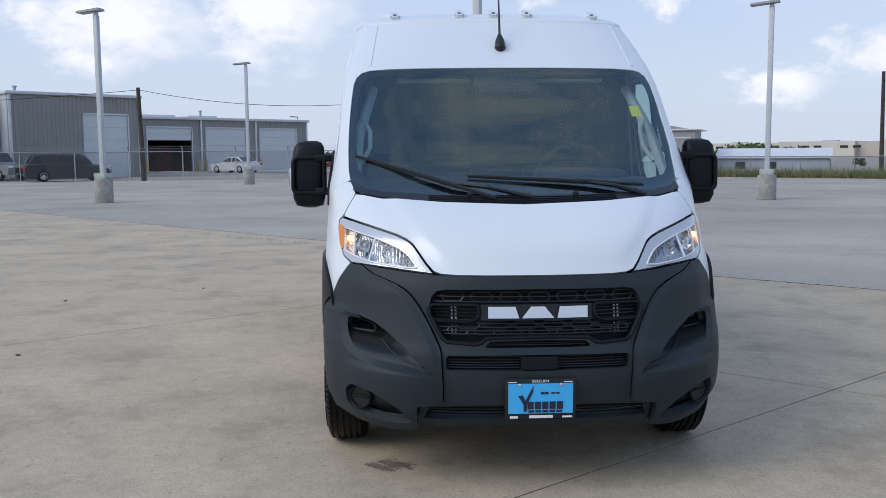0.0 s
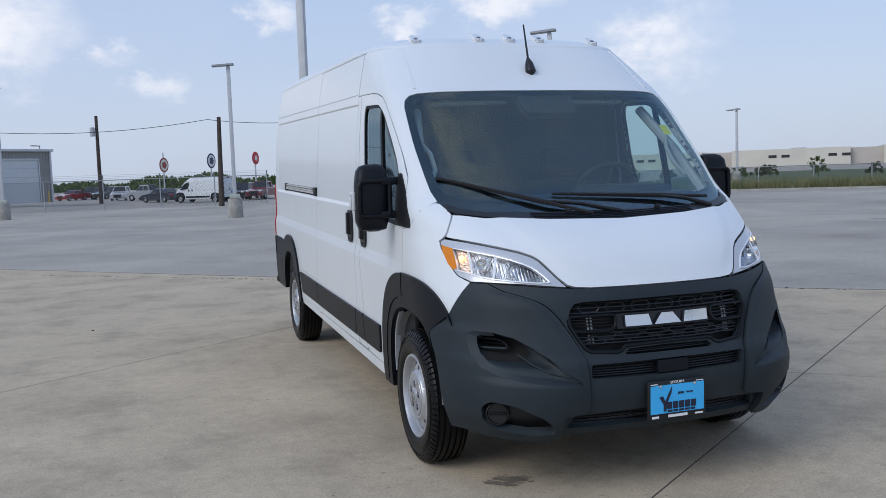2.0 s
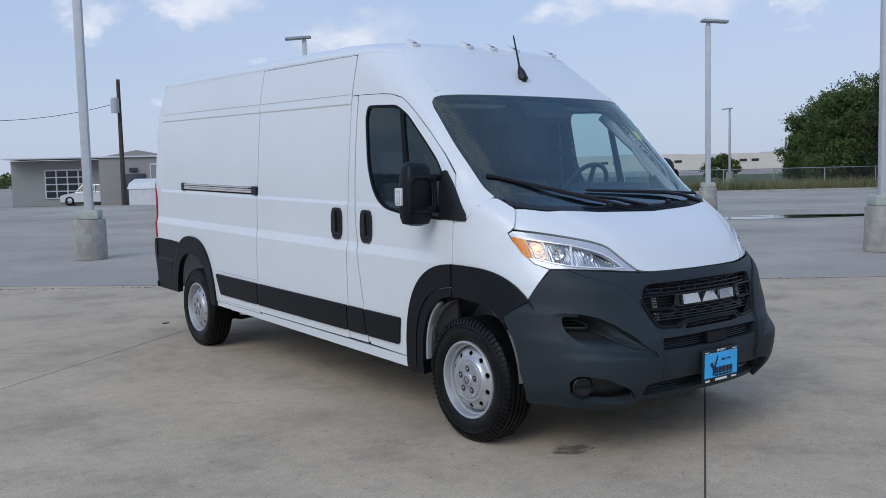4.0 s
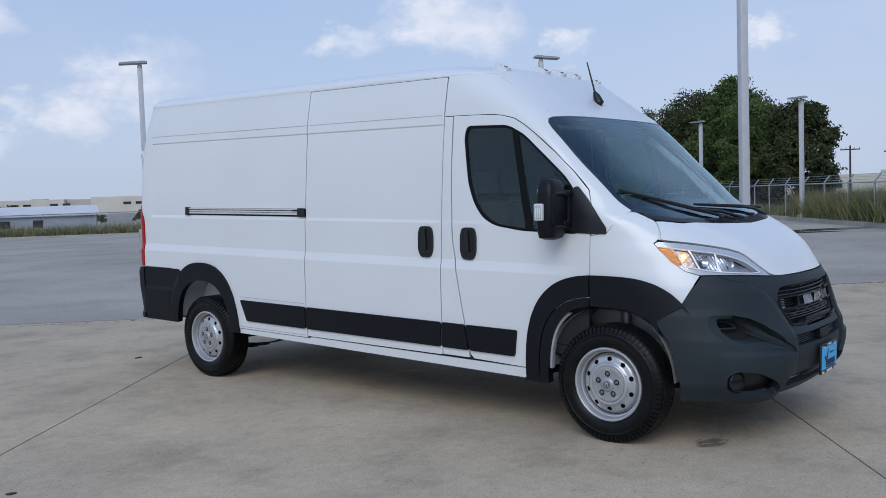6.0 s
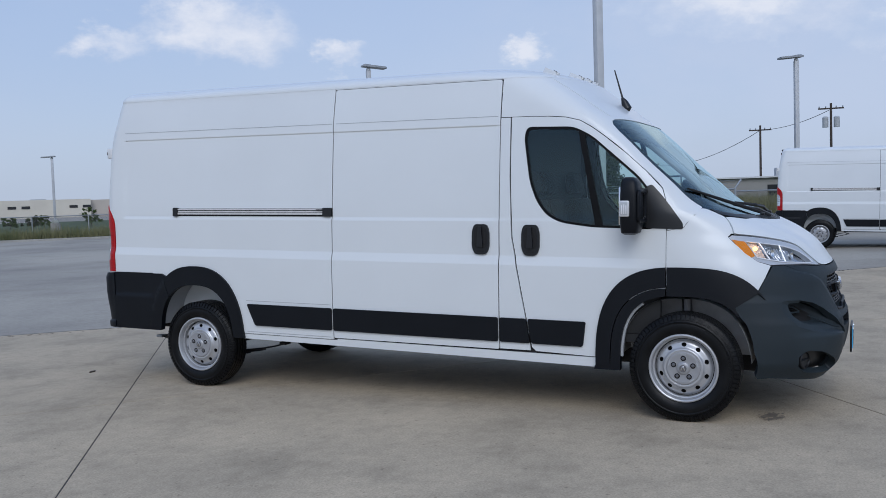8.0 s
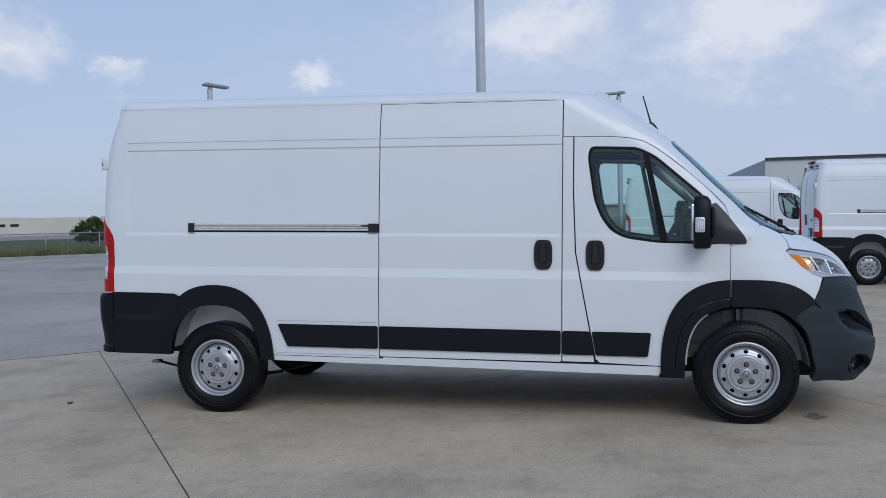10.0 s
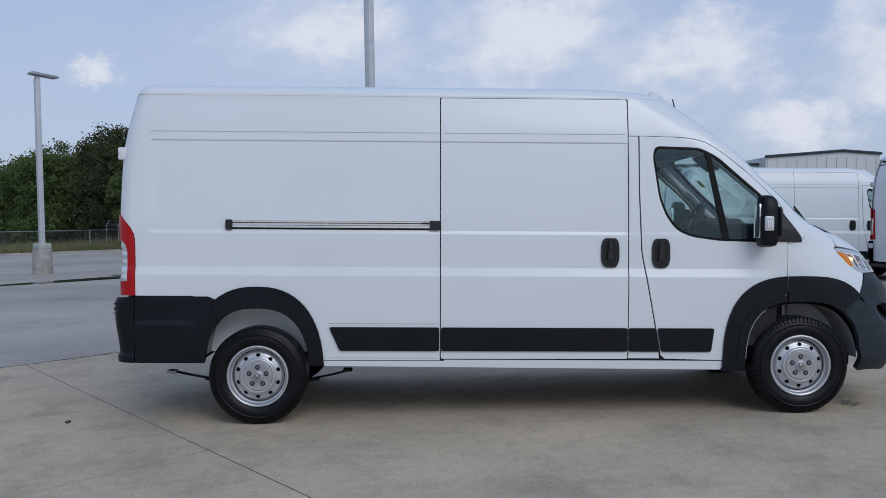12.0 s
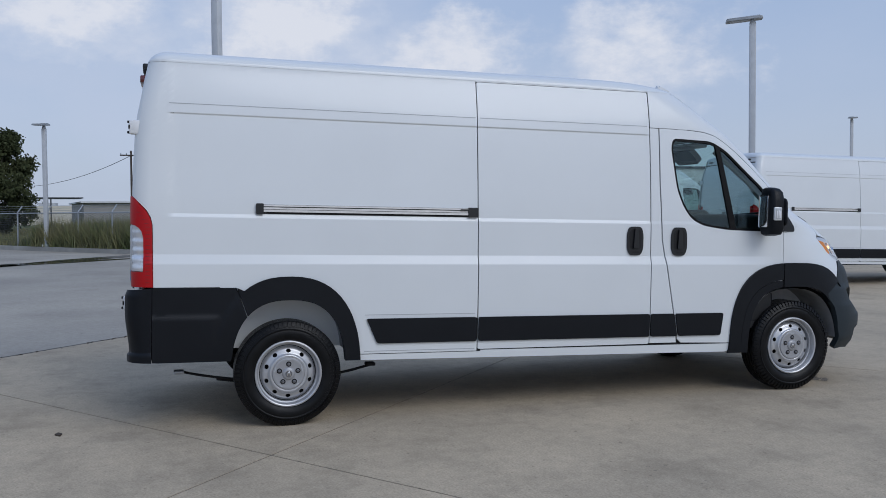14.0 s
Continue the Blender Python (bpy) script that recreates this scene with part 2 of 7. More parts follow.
def mesh_object(name, me, mat, parent=None, label="", smooth=False):
    me.materials.append(mat)
    ob = new(name, me)
    if parent is not None:
        ob.parent = parent
    if label:
        tagged(ob, label)
    if smooth:
        for p in me.polygons:
            p.use_smooth = True
    return ob


def part(name, bm, mat, parent=None, label="", smooth=False):
    """Links a bmesh as one mesh object under a thing or a part."""
    me = bpy.data.meshes.new(name)
    bm.normal_update()
    bm.to_mesh(me)
    bm.free()
    if smooth:
        for p in me.polygons:
            p.use_smooth = True
        me.set_sharp_from_angle(angle=radians(38))
    return mesh_object(name, me, mat, parent, label)


def thing(name, label, category, group="", m=None):
    ob = new(name)
    ob.empty_display_size = 0.2
    if m is not None:
        ob.matrix_world = m
    return tagged(ob, label, category, group)


def box(bm, x0, x1, y0, y1, z0, z1, bevel=0.0, seg=2, m=None):
    r = bmesh.ops.create_cube(bm, size=1.0)
    vs = r["verts"]
    for v in vs:
        v.co = Vector(((x0 + x1) / 2 + v.co.x * (x1 - x0), (y0 + y1) / 2 + v.co.y * (y1 - y0), (z0 + z1) / 2 + v.co.z * (z1 - z0)))
    if bevel:
        es = list({e for v in vs for e in v.link_edges})
        vs = bmesh.ops.bevel(bm, geom=es, offset=bevel, segments=seg, affect="EDGES", profile=0.5)["verts"]
    if m is not None:
        bmesh.ops.transform(bm, matrix=m, verts=list(set(vs)))
    return vs


def one_box(name, x0, x1, y0, y1, z0, z1, mat, parent=None, bevel=0.0, label="", m=None, seg=2):
    bm = bmesh.new()
    box(bm, x0, x1, y0, y1, z0, z1, bevel, seg, m)
    return part(name, bm, mat, parent, label, smooth=bevel > 0)


def tube(bm, pts, radius, n=8, cap=True):
    """A round bar along points; radius a number or one per point."""
    pts = [Vector(p) for p in pts]
    rs = radius if isinstance(radius, (list, tuple)) else [radius] * len(pts)
    rings = []
    ref = None
    for i, p in enumerate(pts):
        d = (pts[min(i + 1, len(pts) - 1)] - pts[max(i - 1, 0)]).normalized()
        if ref is None:
            ref = d.orthogonal().normalized()
        a = (ref - d * ref.dot(d)).normalized()
        ref = a
        b = d.cross(a)
        rings.append([bm.verts.new(p + (a * math.cos(k * math.tau / n) + b * math.sin(k * math.tau / n)) * rs[i]) for k in range(n)])
    for r0, r1 in zip(rings, rings[1:]):
        for k in range(n):
            bm.faces.new((r0[k], r0[(k + 1) % n], r1[(k + 1) % n], r1[k]))
    if cap:
        bm.faces.new(rings[0][::-1])
        bm.faces.new(rings[-1])


def lathe(bm, prof, axis="x", n=48, centre=(0, 0, 0), close=False):
    """Turns a profile of (along, radius) about an axis through centre."""
    rings = []
    for a, r in prof:
        ring = []
        for k in range(n):
            c, s = r * math.cos(k * math.tau / n), r * math.sin(k * math.tau / n)
            p = (a, c, s) if axis == "x" else (c, a, s) if axis == "y" else (c, s, a)
            ring.append(bm.verts.new(Vector(p) + Vector(centre)))
        rings.append(ring)
    pairs = list(zip(rings, rings[1:])) + ([(rings[-1], rings[0])] if close else [])
    for r0, r1 in pairs:
        for k in range(n):
            bm.faces.new((r0[k], r1[k], r1[(k + 1) % n], r0[(k + 1) % n]))
    bmesh.ops.recalc_face_normals(bm, faces=bm.faces)
    return rings


def prism(bm, pts, z0, z1, m=None, bevel=0.0):
    """A flat outline (x, y) pulled up from z0 to z1."""
    lo = [bm.verts.new((x, y, z0)) for x, y in pts]
    hi = [bm.verts.new((x, y, z1)) for x, y in pts]
    fs = [bm.faces.new(hi), bm.faces.new(lo[::-1])]
    n = len(pts)
    for i in range(n):
        fs.append(bm.faces.new((lo[i], lo[(i + 1) % n], hi[(i + 1) % n], hi[i])))
    vs = lo + hi
    if bevel:
        es = [e for e in fs[0].edges]
        vs = vs + bmesh.ops.bevel(bm, geom=es, offset=bevel, segments=2, affect="EDGES")["verts"]
    bmesh.ops.recalc_face_normals(bm, faces=[f for f in bm.faces])
    if m is not None:
        bmesh.ops.transform(bm, matrix=m, verts=[v for v in set(vs) if v.is_valid])


def rounded(pts, r, n=4):
    """Rounds the corners of a closed 2D outline; r a number or one per corner."""
    out = []
    k = len(pts)
    for i in range(k):
        p, a, b = Vector(pts[i]), Vector(pts[i - 1]), Vector(pts[(i + 1) % k])
        rr = r[i] if isinstance(r, (list, tuple)) else r
        da, db = (a - p), (b - p)
        q = min(rr, da.length * 0.48, db.length * 0.48)
        if q < 1e-4:
            out.append((p.x, p.y))
            continue
        s, e = p + da.normalized() * q, p + db.normalized() * q
        for j in range(n + 1):
            t = j / n
            c = s * (1 - t) ** 2 + p * 2 * t * (1 - t) + e * t * t
            out.append((c.x, c.y))
    return out


def text_mesh(body, size, depth, width=None, height=None):
    """Built-in letters as a mesh, its lower left corner at the origin, in the plane z = 0."""
    cu = bpy.data.curves.new("letters", "FONT")
    cu.body, cu.size, cu.extrude, cu.resolution_u = body, size, depth, 3
    tmp = bpy.data.objects.new("letters", cu)
    me = bpy.data.meshes.new_from_object(tmp)
    bpy.data.objects.remove(tmp)
    co = np.zeros(len(me.vertices) * 3)
    me.vertices.foreach_get("co", co)
    co = co.reshape(-1, 3)
    lo, hi = co.min(0), co.max(0)
    co -= (lo[0], lo[1], 0)
    if width:
        co[:, 0] *= width / (hi[0] - lo[0])
    if height:
        co[:, 1] *= height / (hi[1] - lo[1])
    me.vertices.foreach_set("co", co.ravel())
    return me

# ---- the white cargo van: its body surface ----
# Van frame: x across (minus is the kerb side), y rearward from the front axle, z up; the body sits nose-down by RAKE.
RAKE = 0.0235
WHEELBASE = 4.038
Z_EAVE = 2.345
nose_y = smooth_table([0.26, 0.32, 0.45, 0.57, 0.66, 0.72, 0.85, 0.96, 1.02, 1.05, 1.10, 1.17, 1.25, 1.33, 1.38, 1.42, 1.60, 1.75, 1.88, 2.04, 2.13, 2.22, 2.345, 2.40],
                      [-0.80, -0.88, -0.955, -0.975, -0.97, -0.945, -0.915, -0.895, -0.865, -0.843, -0.80, -0.735, -0.62, -0.45, -0.335, -0.245, -0.02, 0.155, 0.29, 0.465, 0.583, 0.69, 0.846, 0.917])
half_w = smooth_table([0.26, 0.40, 0.70, 1.00, 1.32, 1.70, 2.06, 2.345], [0.985, 0.997, 1.008, 1.012, 1.010, 0.990, 0.957, 0.905])
corner_d = smooth_table([0.26, 0.6, 1.0, 1.22, 1.42, 1.9, 2.4], [0.72, 0.78, 0.85, 0.95, 0.62, 0.52, 0.60])
corner_n = smooth_table([0.26, 0.6, 1.0, 1.22, 1.42, 1.9, 2.4], [2.7, 2.6, 2.35, 2.8, 3.4, 4.3, 2.9])
tail_y = smooth_table([0.26, 1.0, 1.45, 1.9, 2.345], [5.05, 5.06, 5.07, 5.055, 4.97])


def side_steps(y, z):
    """Inward depth of the pressed ledges along the side."""
    inner = sstep(1.27, 1.35, y) * (1 - sstep(4.79, 4.85, y))
    ends = sstep(0.12, 0.5, y) * (1 - sstep(4.79, 4.86, y))
    shelf = np.clip((np.asarray(z, float) - 1.324) / 0.024, 0, 1)
    waist = np.clip((np.asarray(z, float) - 1.014) / 0.064, 0, 1)
    eave = sstep(2.000, 2.012, z)
    return 0.009 * shelf * (0.35 + 0.65 * inner) * ends - 0.008 * eave * inner + 0.016 * waist * sstep(0.10, 0.5, y)


def side_x(y, z):
    y, z = np.asarray(y, float), np.asarray(z, float)
    w, n = half_w(z), corner_n(z)
    t = np.clip((y - nose_y(z)) / corner_d(z), 0, 1)
    fx = np.maximum(1 - (1 - t) ** n, 0) ** (1 / n)
    r = np.clip(1 - (tail_y(z) - y) / 0.13, 0, 1)
    rx = 0.13 * (1 - np.sqrt(np.maximum(1 - r ** 2, 0)))
    return w * fx - rx - side_steps(y, z) * sstep(0.25, 0.55, t)


def chart_side(u, v):
    return np.stack([-side_x(u, v), u, v], -1)


def chart_front(u, v):
    u, v = np.asarray(u, float), np.asarray(v, float)
    n, k = corner_n(v), np.minimum(np.abs(u) / half_w(v), 1)
    y = nose_y(v) + corner_d(v) * (1 - np.maximum(1 - k ** n, 0) ** (1 / n))
    return np.stack([u, y, v], -1)


def chart_wrap(u, v):
    """u runs 0 to 1 from the middle of the nose round the corner, then on along the side in metres."""
    u, v = np.asarray(u, float), np.asarray(v, float)
    n, s = corner_n(v), np.clip(np.abs(u), 0, 1) * math.pi / 2
    w = half_w(v)
    x = w * np.maximum(np.sin(s), 0) ** (2 / n)
    y = nose_y(v) + corner_d(v) * (1 - np.maximum(np.cos(s), 0) ** (2 / n)) + np.maximum(np.abs(u) - 1, 0)
    x = np.where(np.abs(u) > 1, side_x(y, v), x - side_steps(y, v) * sstep(0.25, 0.55, (y - nose_y(v)) / corner_d(v)))
    return np.stack([-np.sign(u) * x, y, v], -1)


def at_x(x, z):
    n = float(corner_n(z))
    return (math.asin(min(abs(x) / float(half_w(z)), 1.0) ** (n / 2)) * 2 / math.pi, z)


def at_y(y, z):
    n, d, y0 = float(corner_n(z)), float(corner_d(z)), float(nose_y(z))
    t = (y - y0) / d
    if t >= 1:
        return (1 + y - y0 - d, z)
    return (math.acos(max(1 - max(t, 0), 0) ** (n / 2)) * 2 / math.pi, z)


def panel(name, chart, loops, mat, parent=None, off=0.0, depth=0.014, step=0.05, label="", flip=False, cuts=(), mid=(0.0, 2.0, 1.2)):
    """A body panel: an outline with holes in a chart of the body surface, cut fine, laid on the surface, with a folded edge."""
    bm = bmesh.new()
    edges = []
    for loop in loops:
        pts = []
        for i, p in enumerate(loop):
            q = loop[(i + 1) % len(loop)]
            k = max(1, int(math.hypot(q[0] - p[0], q[1] - p[1]) / (step * 0.8)))
            pts += [(p[0] + (q[0] - p[0]) * j / k, p[1] + (q[1] - p[1]) * j / k) for j in range(k)]
        vs = [bm.verts.new((a, b, 0)) for a, b in pts]
        edges += [bm.edges.new((vs[i], vs[(i + 1) % len(vs)])) for i in range(len(vs))]
    bmesh.ops.triangle_fill(bm, edges=edges, use_beauty=True, use_dissolve=False)
    lo = [min(v.co[i] for v in bm.verts) for i in (0, 1)]
    hi = [max(v.co[i] for v in bm.verts) for i in (0, 1)]
    for axis in (0, 1):
        no = Vector((1, 0, 0)) if axis == 0 else Vector((0, 1, 0))
        marks = [lo[axis] + k * step for k in range(1, int((hi[axis] - lo[axis]) / step) + 1)] + (list(cuts) if axis else [])
        for c in marks:
            if c > hi[axis] - 1e-3 or c < lo[axis] + 1e-3:
                continue
            bmesh.ops.bisect_plane(bm, geom=bm.verts[:] + bm.edges[:] + bm.faces[:], plane_co=no * c, plane_no=no, dist=1e-5)
    bm.verts.index_update()
    uv = np.array([(v.co.x, v.co.y) for v in bm.verts])
    faces = [[v.index for v in f.verts] for f in bm.faces]
    rim = [(e.verts[0].index, e.verts[1].index) for e in bm.edges if len(e.link_faces) == 1]
    bm.free()
    return lay(name, chart, uv, faces, rim, mat, parent, off, depth, label, flip, mid)


def lay(name, chart, uv, faces, rim, mat, parent, off, depth, label, flip, mid):
    e = 1.5e-3
    u, v = uv[:, 0], uv[:, 1]
    p = chart(u, v)
    nrm = np.cross(chart(u + e, v) - chart(u - e, v), chart(u, v + e) - chart(u, v - e))
    nrm /= np.maximum(np.linalg.norm(nrm, axis=1, keepdims=True), 1e-12)
    mid = np.array(mid)
    sign = np.sign(np.sum(nrm * (p - mid), axis=1))
    nrm *= np.where(sign == 0, 1, sign)[:, None]
    o = off(u, v) if callable(off) else off
    top = p + nrm * (np.asarray(o)[..., None] if callable(off) else o)
    if callable(off):
        # surface normals of the raised relief
        def raised(a, b):
            q = chart(a, b)
            m = np.cross(chart(a + e, b) - chart(a - e, b), chart(a, b + e) - chart(a, b - e))
            m /= np.maximum(np.linalg.norm(m, axis=1, keepdims=True), 1e-12)
            m *= np.sign(np.sum(m * (q - mid), axis=1))[:, None]
            return q + m * off(a, b)[:, None]
        h = 4e-3
        n2 = np.cross(raised(u + h, v) - raised(u - h, v), raised(u, v + h) - raised(u, v - h))
        n2 /= np.maximum(np.linalg.norm(n2, axis=1, keepdims=True), 1e-12)
        n2 *= np.sign(np.sum(n2 * nrm, axis=1))[:, None]
        nrm = n2
    low = top - nrm * depth
    nv = len(u)
    verts = np.concatenate([top, top, low])      # the folded edge has corners of its own, so that it stays crisp
    polys, normals = [], []
    for f in faces:
        a, b, c = top[f[0]], top[f[1]], top[f[2]]
        if np.dot(np.cross(b - a, c - a), nrm[f[0]]) < 0:
            f = f[::-1]
        polys.append(f)
        normals += [nrm[i] for i in f]
    if depth:
        for a, b in rim:
            if chart is chart_wrap and abs(u[a]) < 1e-5 and abs(u[b]) < 1e-5:
                continue
            q = [a + nv, b + nv, b + 2 * nv, a + 2 * nv]
            fn = np.cross(top[b] - top[a], low[a] - top[a])
            fn /= max(np.linalg.norm(fn), 1e-12)
            polys.append(q)
            normals += [fn] * 4
    if flip:
        verts = verts * np.array([-1, 1, 1])
        out_n, k = [], 0
        for i, f in enumerate(polys):
            ns = normals[k:k + len(f)]
            k += len(f)
            polys[i] = f[::-1]
            out_n += [n * np.array([-1, 1, 1]) for n in ns[::-1]]
        normals = out_n
    me = bpy.data.meshes.new(name)
    me.from_pydata([tuple(x) for x in verts], [], polys)
    for pl in me.polygons:
        pl.use_smooth = True
    me.normals_split_custom_set([tuple(n) for n in normals])
    return mesh_object(name, me, mat, parent, label)


def both(name, *a, **k):
    """The same panel on the kerb side and, mirrored, on the other."""
    return [panel(name, *a, **k), panel(name, *a, flip=True, **k)]


def arc(cx, cz, rx, rz, a0, a1, n=14):
    return [(cx + rx * math.cos(radians(a0 + (a1 - a0) * i / n)), cz + rz * math.sin(radians(a0 + (a1 - a0) * i / n))) for i in range(n + 1)]


def mirrored_line(pts):
    """A half outline from the middle line out and back, completed across the middle."""
    return pts + [(-a, b) for a, b in pts[::-1] if abs(a) > 1e-6]


def grown(pts, d):
    """A closed outline moved outwards by d."""
    c = Vector((sum(p[0] for p in pts) / len(pts), sum(p[1] for p in pts) / len(pts)))
    out = []
    for i, p in enumerate(pts):
        a, b = Vector(pts[i - 1]), Vector(pts[(i + 1) % len(pts)])
        t = (b - a).normalized()
        n = Vector((t.y, -t.x))
        if n.dot(Vector(p) - c) < 0:
            n = -n
        out.append((p[0] + n.x * d, p[1] + n.y * d))
    return out


def squared(cx, cz, rx, rz, n, a0, a1, k=20):
    """Part of a squared-off ellipse."""
    out = []
    for i in range(k + 1):
        c, s = math.cos(radians(a0 + (a1 - a0) * i / k)), math.sin(radians(a0 + (a1 - a0) * i / k))
        out.append((cx + rx * math.copysign(abs(c) ** (2 / n), c), cz + rz * math.copysign(abs(s) ** (2 / n), s)))
    return out


LEDGES = (1.010, 1.014, 1.018, 1.034, 1.056, 1.074, 1.078, 1.082, 1.320, 1.324, 1.328, 1.336, 1.344, 1.348, 1.352, 1.998, 2.002, 2.006, 2.012, 2.016)
van = thing("cargo_van", "clean white high-roof cargo van with dark grey plastic bumpers", "van", "parked cargo vans")

# ---- body panels: outlines along the side are (y, z) ----
DOOR = [(0.116, 0.86), (0.116, 1.44), (0.150, 1.545), (0.26, 1.662), (0.40, 1.788), (0.55, 1.908), (0.64, 1.972), (0.72, 2.018), (0.82, 2.043), (0.95, 2.054), (1.214, 2.060),
        (1.213, 1.65), (1.195, 1.21), (1.159, 1.015), (1.072, 0.555), (1.050, 0.435), (1.02, 0.408), (0.62, 0.398), (0.50, 0.398), (0.50, 0.62), (0.40, 0.78), (0.25, 0.85)]
WINDOW = rounded([(0.185, 1.275), (0.20, 1.50), (0.30, 1.628), (0.63, 1.912), (0.76, 1.978), (1.100, 1.988), (1.118, 1.91), (1.072, 1.60), (1.020, 1.465), (0.945, 1.365), (0.84, 1.315), (0.62, 1.285)], 0.05)
doors = both("front_door", chart_side, [DOOR, WINDOW], WHITE, van, depth=0.03, cuts=LEDGES)
SLIDER = rounded([(1.300, 0.405), (2.685, 0.402), (2.692, 2.335), (1.304, 2.335)], 0.012, 2)
sliders = both("sliding_door", chart_side, [SLIDER], WHITE, van, cuts=LEDGES)
R_EDGE = arc(WHEELBASE, 0.27, 0.46, 0.57, 172, 35)
QUARTER = [(2.693, 0.39), (3.545, 0.39)] + R_EDGE + [(4.50, 0.862), (4.921, 0.862), (4.925, 1.20), (4.927, 1.27), (4.938, 1.319), (4.963, 1.362), (4.989, 1.391), (5.015, 1.416), (5.037, 1.440), (5.056, 1.458),
           (5.040, 1.90), (4.99, 2.20), (4.962, Z_EAVE), (2.700, Z_EAVE)]
quarters = both("rear_quarter_panel", chart_side, [QUARTER], WHITE, van, cuts=LEDGES)
both("b_pillar", chart_side, [[(1.062, 0.41), (1.082, 0.555), (1.169, 1.015), (1.205, 1.21), (1.223, 1.65), (1.224, 2.058), (1.296, 2.058), (1.292, 0.41)]], WHITE, van, cuts=LEDGES)
both("eave_rail", chart_side, [[(1.18, 2.339), (2.697, 2.339), (2.697, Z_EAVE), (1.18, Z_EAVE)]], WHITE, van)
both("sill", chart_side, [[(0.57, 0.325), (3.56, 0.345), (3.56, 0.384), (2.66, 0.384), (2.66, 0.394), (0.57, 0.390)]], WHITE, van, depth=0.06, off=-0.004)
both("gap_lining", chart_side, [[(0.06, 0.88), (0.36, 0.84), (0.52, 0.60), (0.54, 0.385), (3.48, 0.375), (3.48, 2.345), (1.24, 2.345), (1.235, 2.10), (0.80, 2.075), (0.66, 2.01), (0.50, 1.89), (0.22, 1.655), (0.10, 1.55), (0.06, 1.45)],
                               rounded([(0.16, 1.262), (0.18, 1.50), (0.28, 1.645), (0.62, 1.93), (0.75, 1.998), (1.115, 2.005), (1.135, 1.91), (1.09, 1.59), (1.037, 1.45), (0.955, 1.35), (0.85, 1.30), (0.62, 1.268)], 0.05)],
     GAP, van, off=-0.016, depth=0.0)
# windscreen outline (x, z), half
W_TOP = [(0.0, 2.040), (0.40, 2.038), (0.66, 2.034), (0.78, 2.027), (0.826, 2.014), (0.858, 1.985)]
W_SIDE = [(0.872, 1.945), (0.884, 1.82), (0.890, 1.70), (0.890, 1.58), (0.884, 1.47), (0.872, 1.42)]
W_BASE = [(0.848, 1.388), (0.80, 1.362), (0.70, 1.345), (0.40, 1.333), (0.0, 1.330)]
GLASS = W_TOP + W_SIDE + W_BASE
DOOR_EDGE = [at_y(y, z) for y, z in [(-0.058, 1.372), (-0.016, 1.322), (0.004, 1.293), (0.112, 1.2690), (0.112, 1.4455), (0.1465, 1.5495), (0.2572, 1.6665), (0.3972, 1.7925), (0.5472, 1.9125), (0.6376, 1.9762), (0.7185, 2.0225), (0.8195, 2.0475), (0.95, 2.0585), (1.12, 2.0625)] + [(1.295, z) for z in np.linspace(2.0635, 2.335, 22)]]
FOREHEAD = [at_x(x, z) for x, z in W_TOP + W_SIDE] + DOOR_EDGE + [at_y(y, Z_EAVE) for y in np.linspace(1.295, 0.95, 16)] + [at_x(0.6, Z_EAVE), at_x(0.3, Z_EAVE), (0.0, Z_EAVE)]
both("cab_shell", chart_wrap, [FOREHEAD], WHITE, van, step=0.035, depth=0.006)


def roof_shell():
    """The roof cap above the eaves, rounded off at the front, the sides and the rear, with shallow pressed ribs."""
    nx, ny = 81, 141
    us = np.sin(np.linspace(-1, 1, nx) * math.pi / 2)
    vs = (1 - np.cos(np.linspace(0, 1, ny) * math.pi)) / 2
    edge = chart_wrap(np.array([at_x(abs(k) * float(half_w(Z_EAVE)), Z_EAVE)[0] for k in us]), np.full(nx, Z_EAVE))
    y0 = edge[:, 1] * np.ones((ny, 1))
    y1 = 4.966
    y = y0 + (y1 - y0) * vs[:, None]
    x = np.sign(us) * np.abs(edge[:, 0]) * (side_x(np.maximum(y, 1.47), Z_EAVE) + 0.0015) / side_x(1.47, Z_EAVE)
    fx = np.maximum(1 - np.abs(us[None, :]) ** 4.4, 0) ** 0.38
    a = np.clip((y - y0) / 0.75, 0, 1)
    b = np.clip((y1 - y) / 0.16, 0, 1)
    fy = np.maximum(1 - (1 - a) ** 2.4, 0) ** 0.66 * np.maximum(1 - (1 - b) ** 2.5, 0) ** 0.5
    rib = 0.005 * (sstep(0.55, 0.57, np.abs(x)) - sstep(0.63, 0.65, np.abs(x))) * sstep(1.3, 1.5, y) * (1 - sstep(4.6, 4.8, y))
    z = Z_EAVE + 0.108 * fx * fy + rib
    bm = bmesh.new()
    g = [[bm.verts.new((x[j, i], y[j, i], z[j, i])) for i in range(nx)] for j in range(ny)]
    for j in range(ny - 1):
        for i in range(nx - 1):
            bm.faces.new((g[j][i], g[j][i + 1], g[j + 1][i + 1], g[j + 1][i]))
    ob = part("roof", bm, WHITE, van)
    for p in ob.data.polygons:
        p.use_smooth = True
    return lambda px, py: float(z.ravel()[np.argmin((x.ravel() - px) ** 2 + (y.ravel() - py) ** 2)])


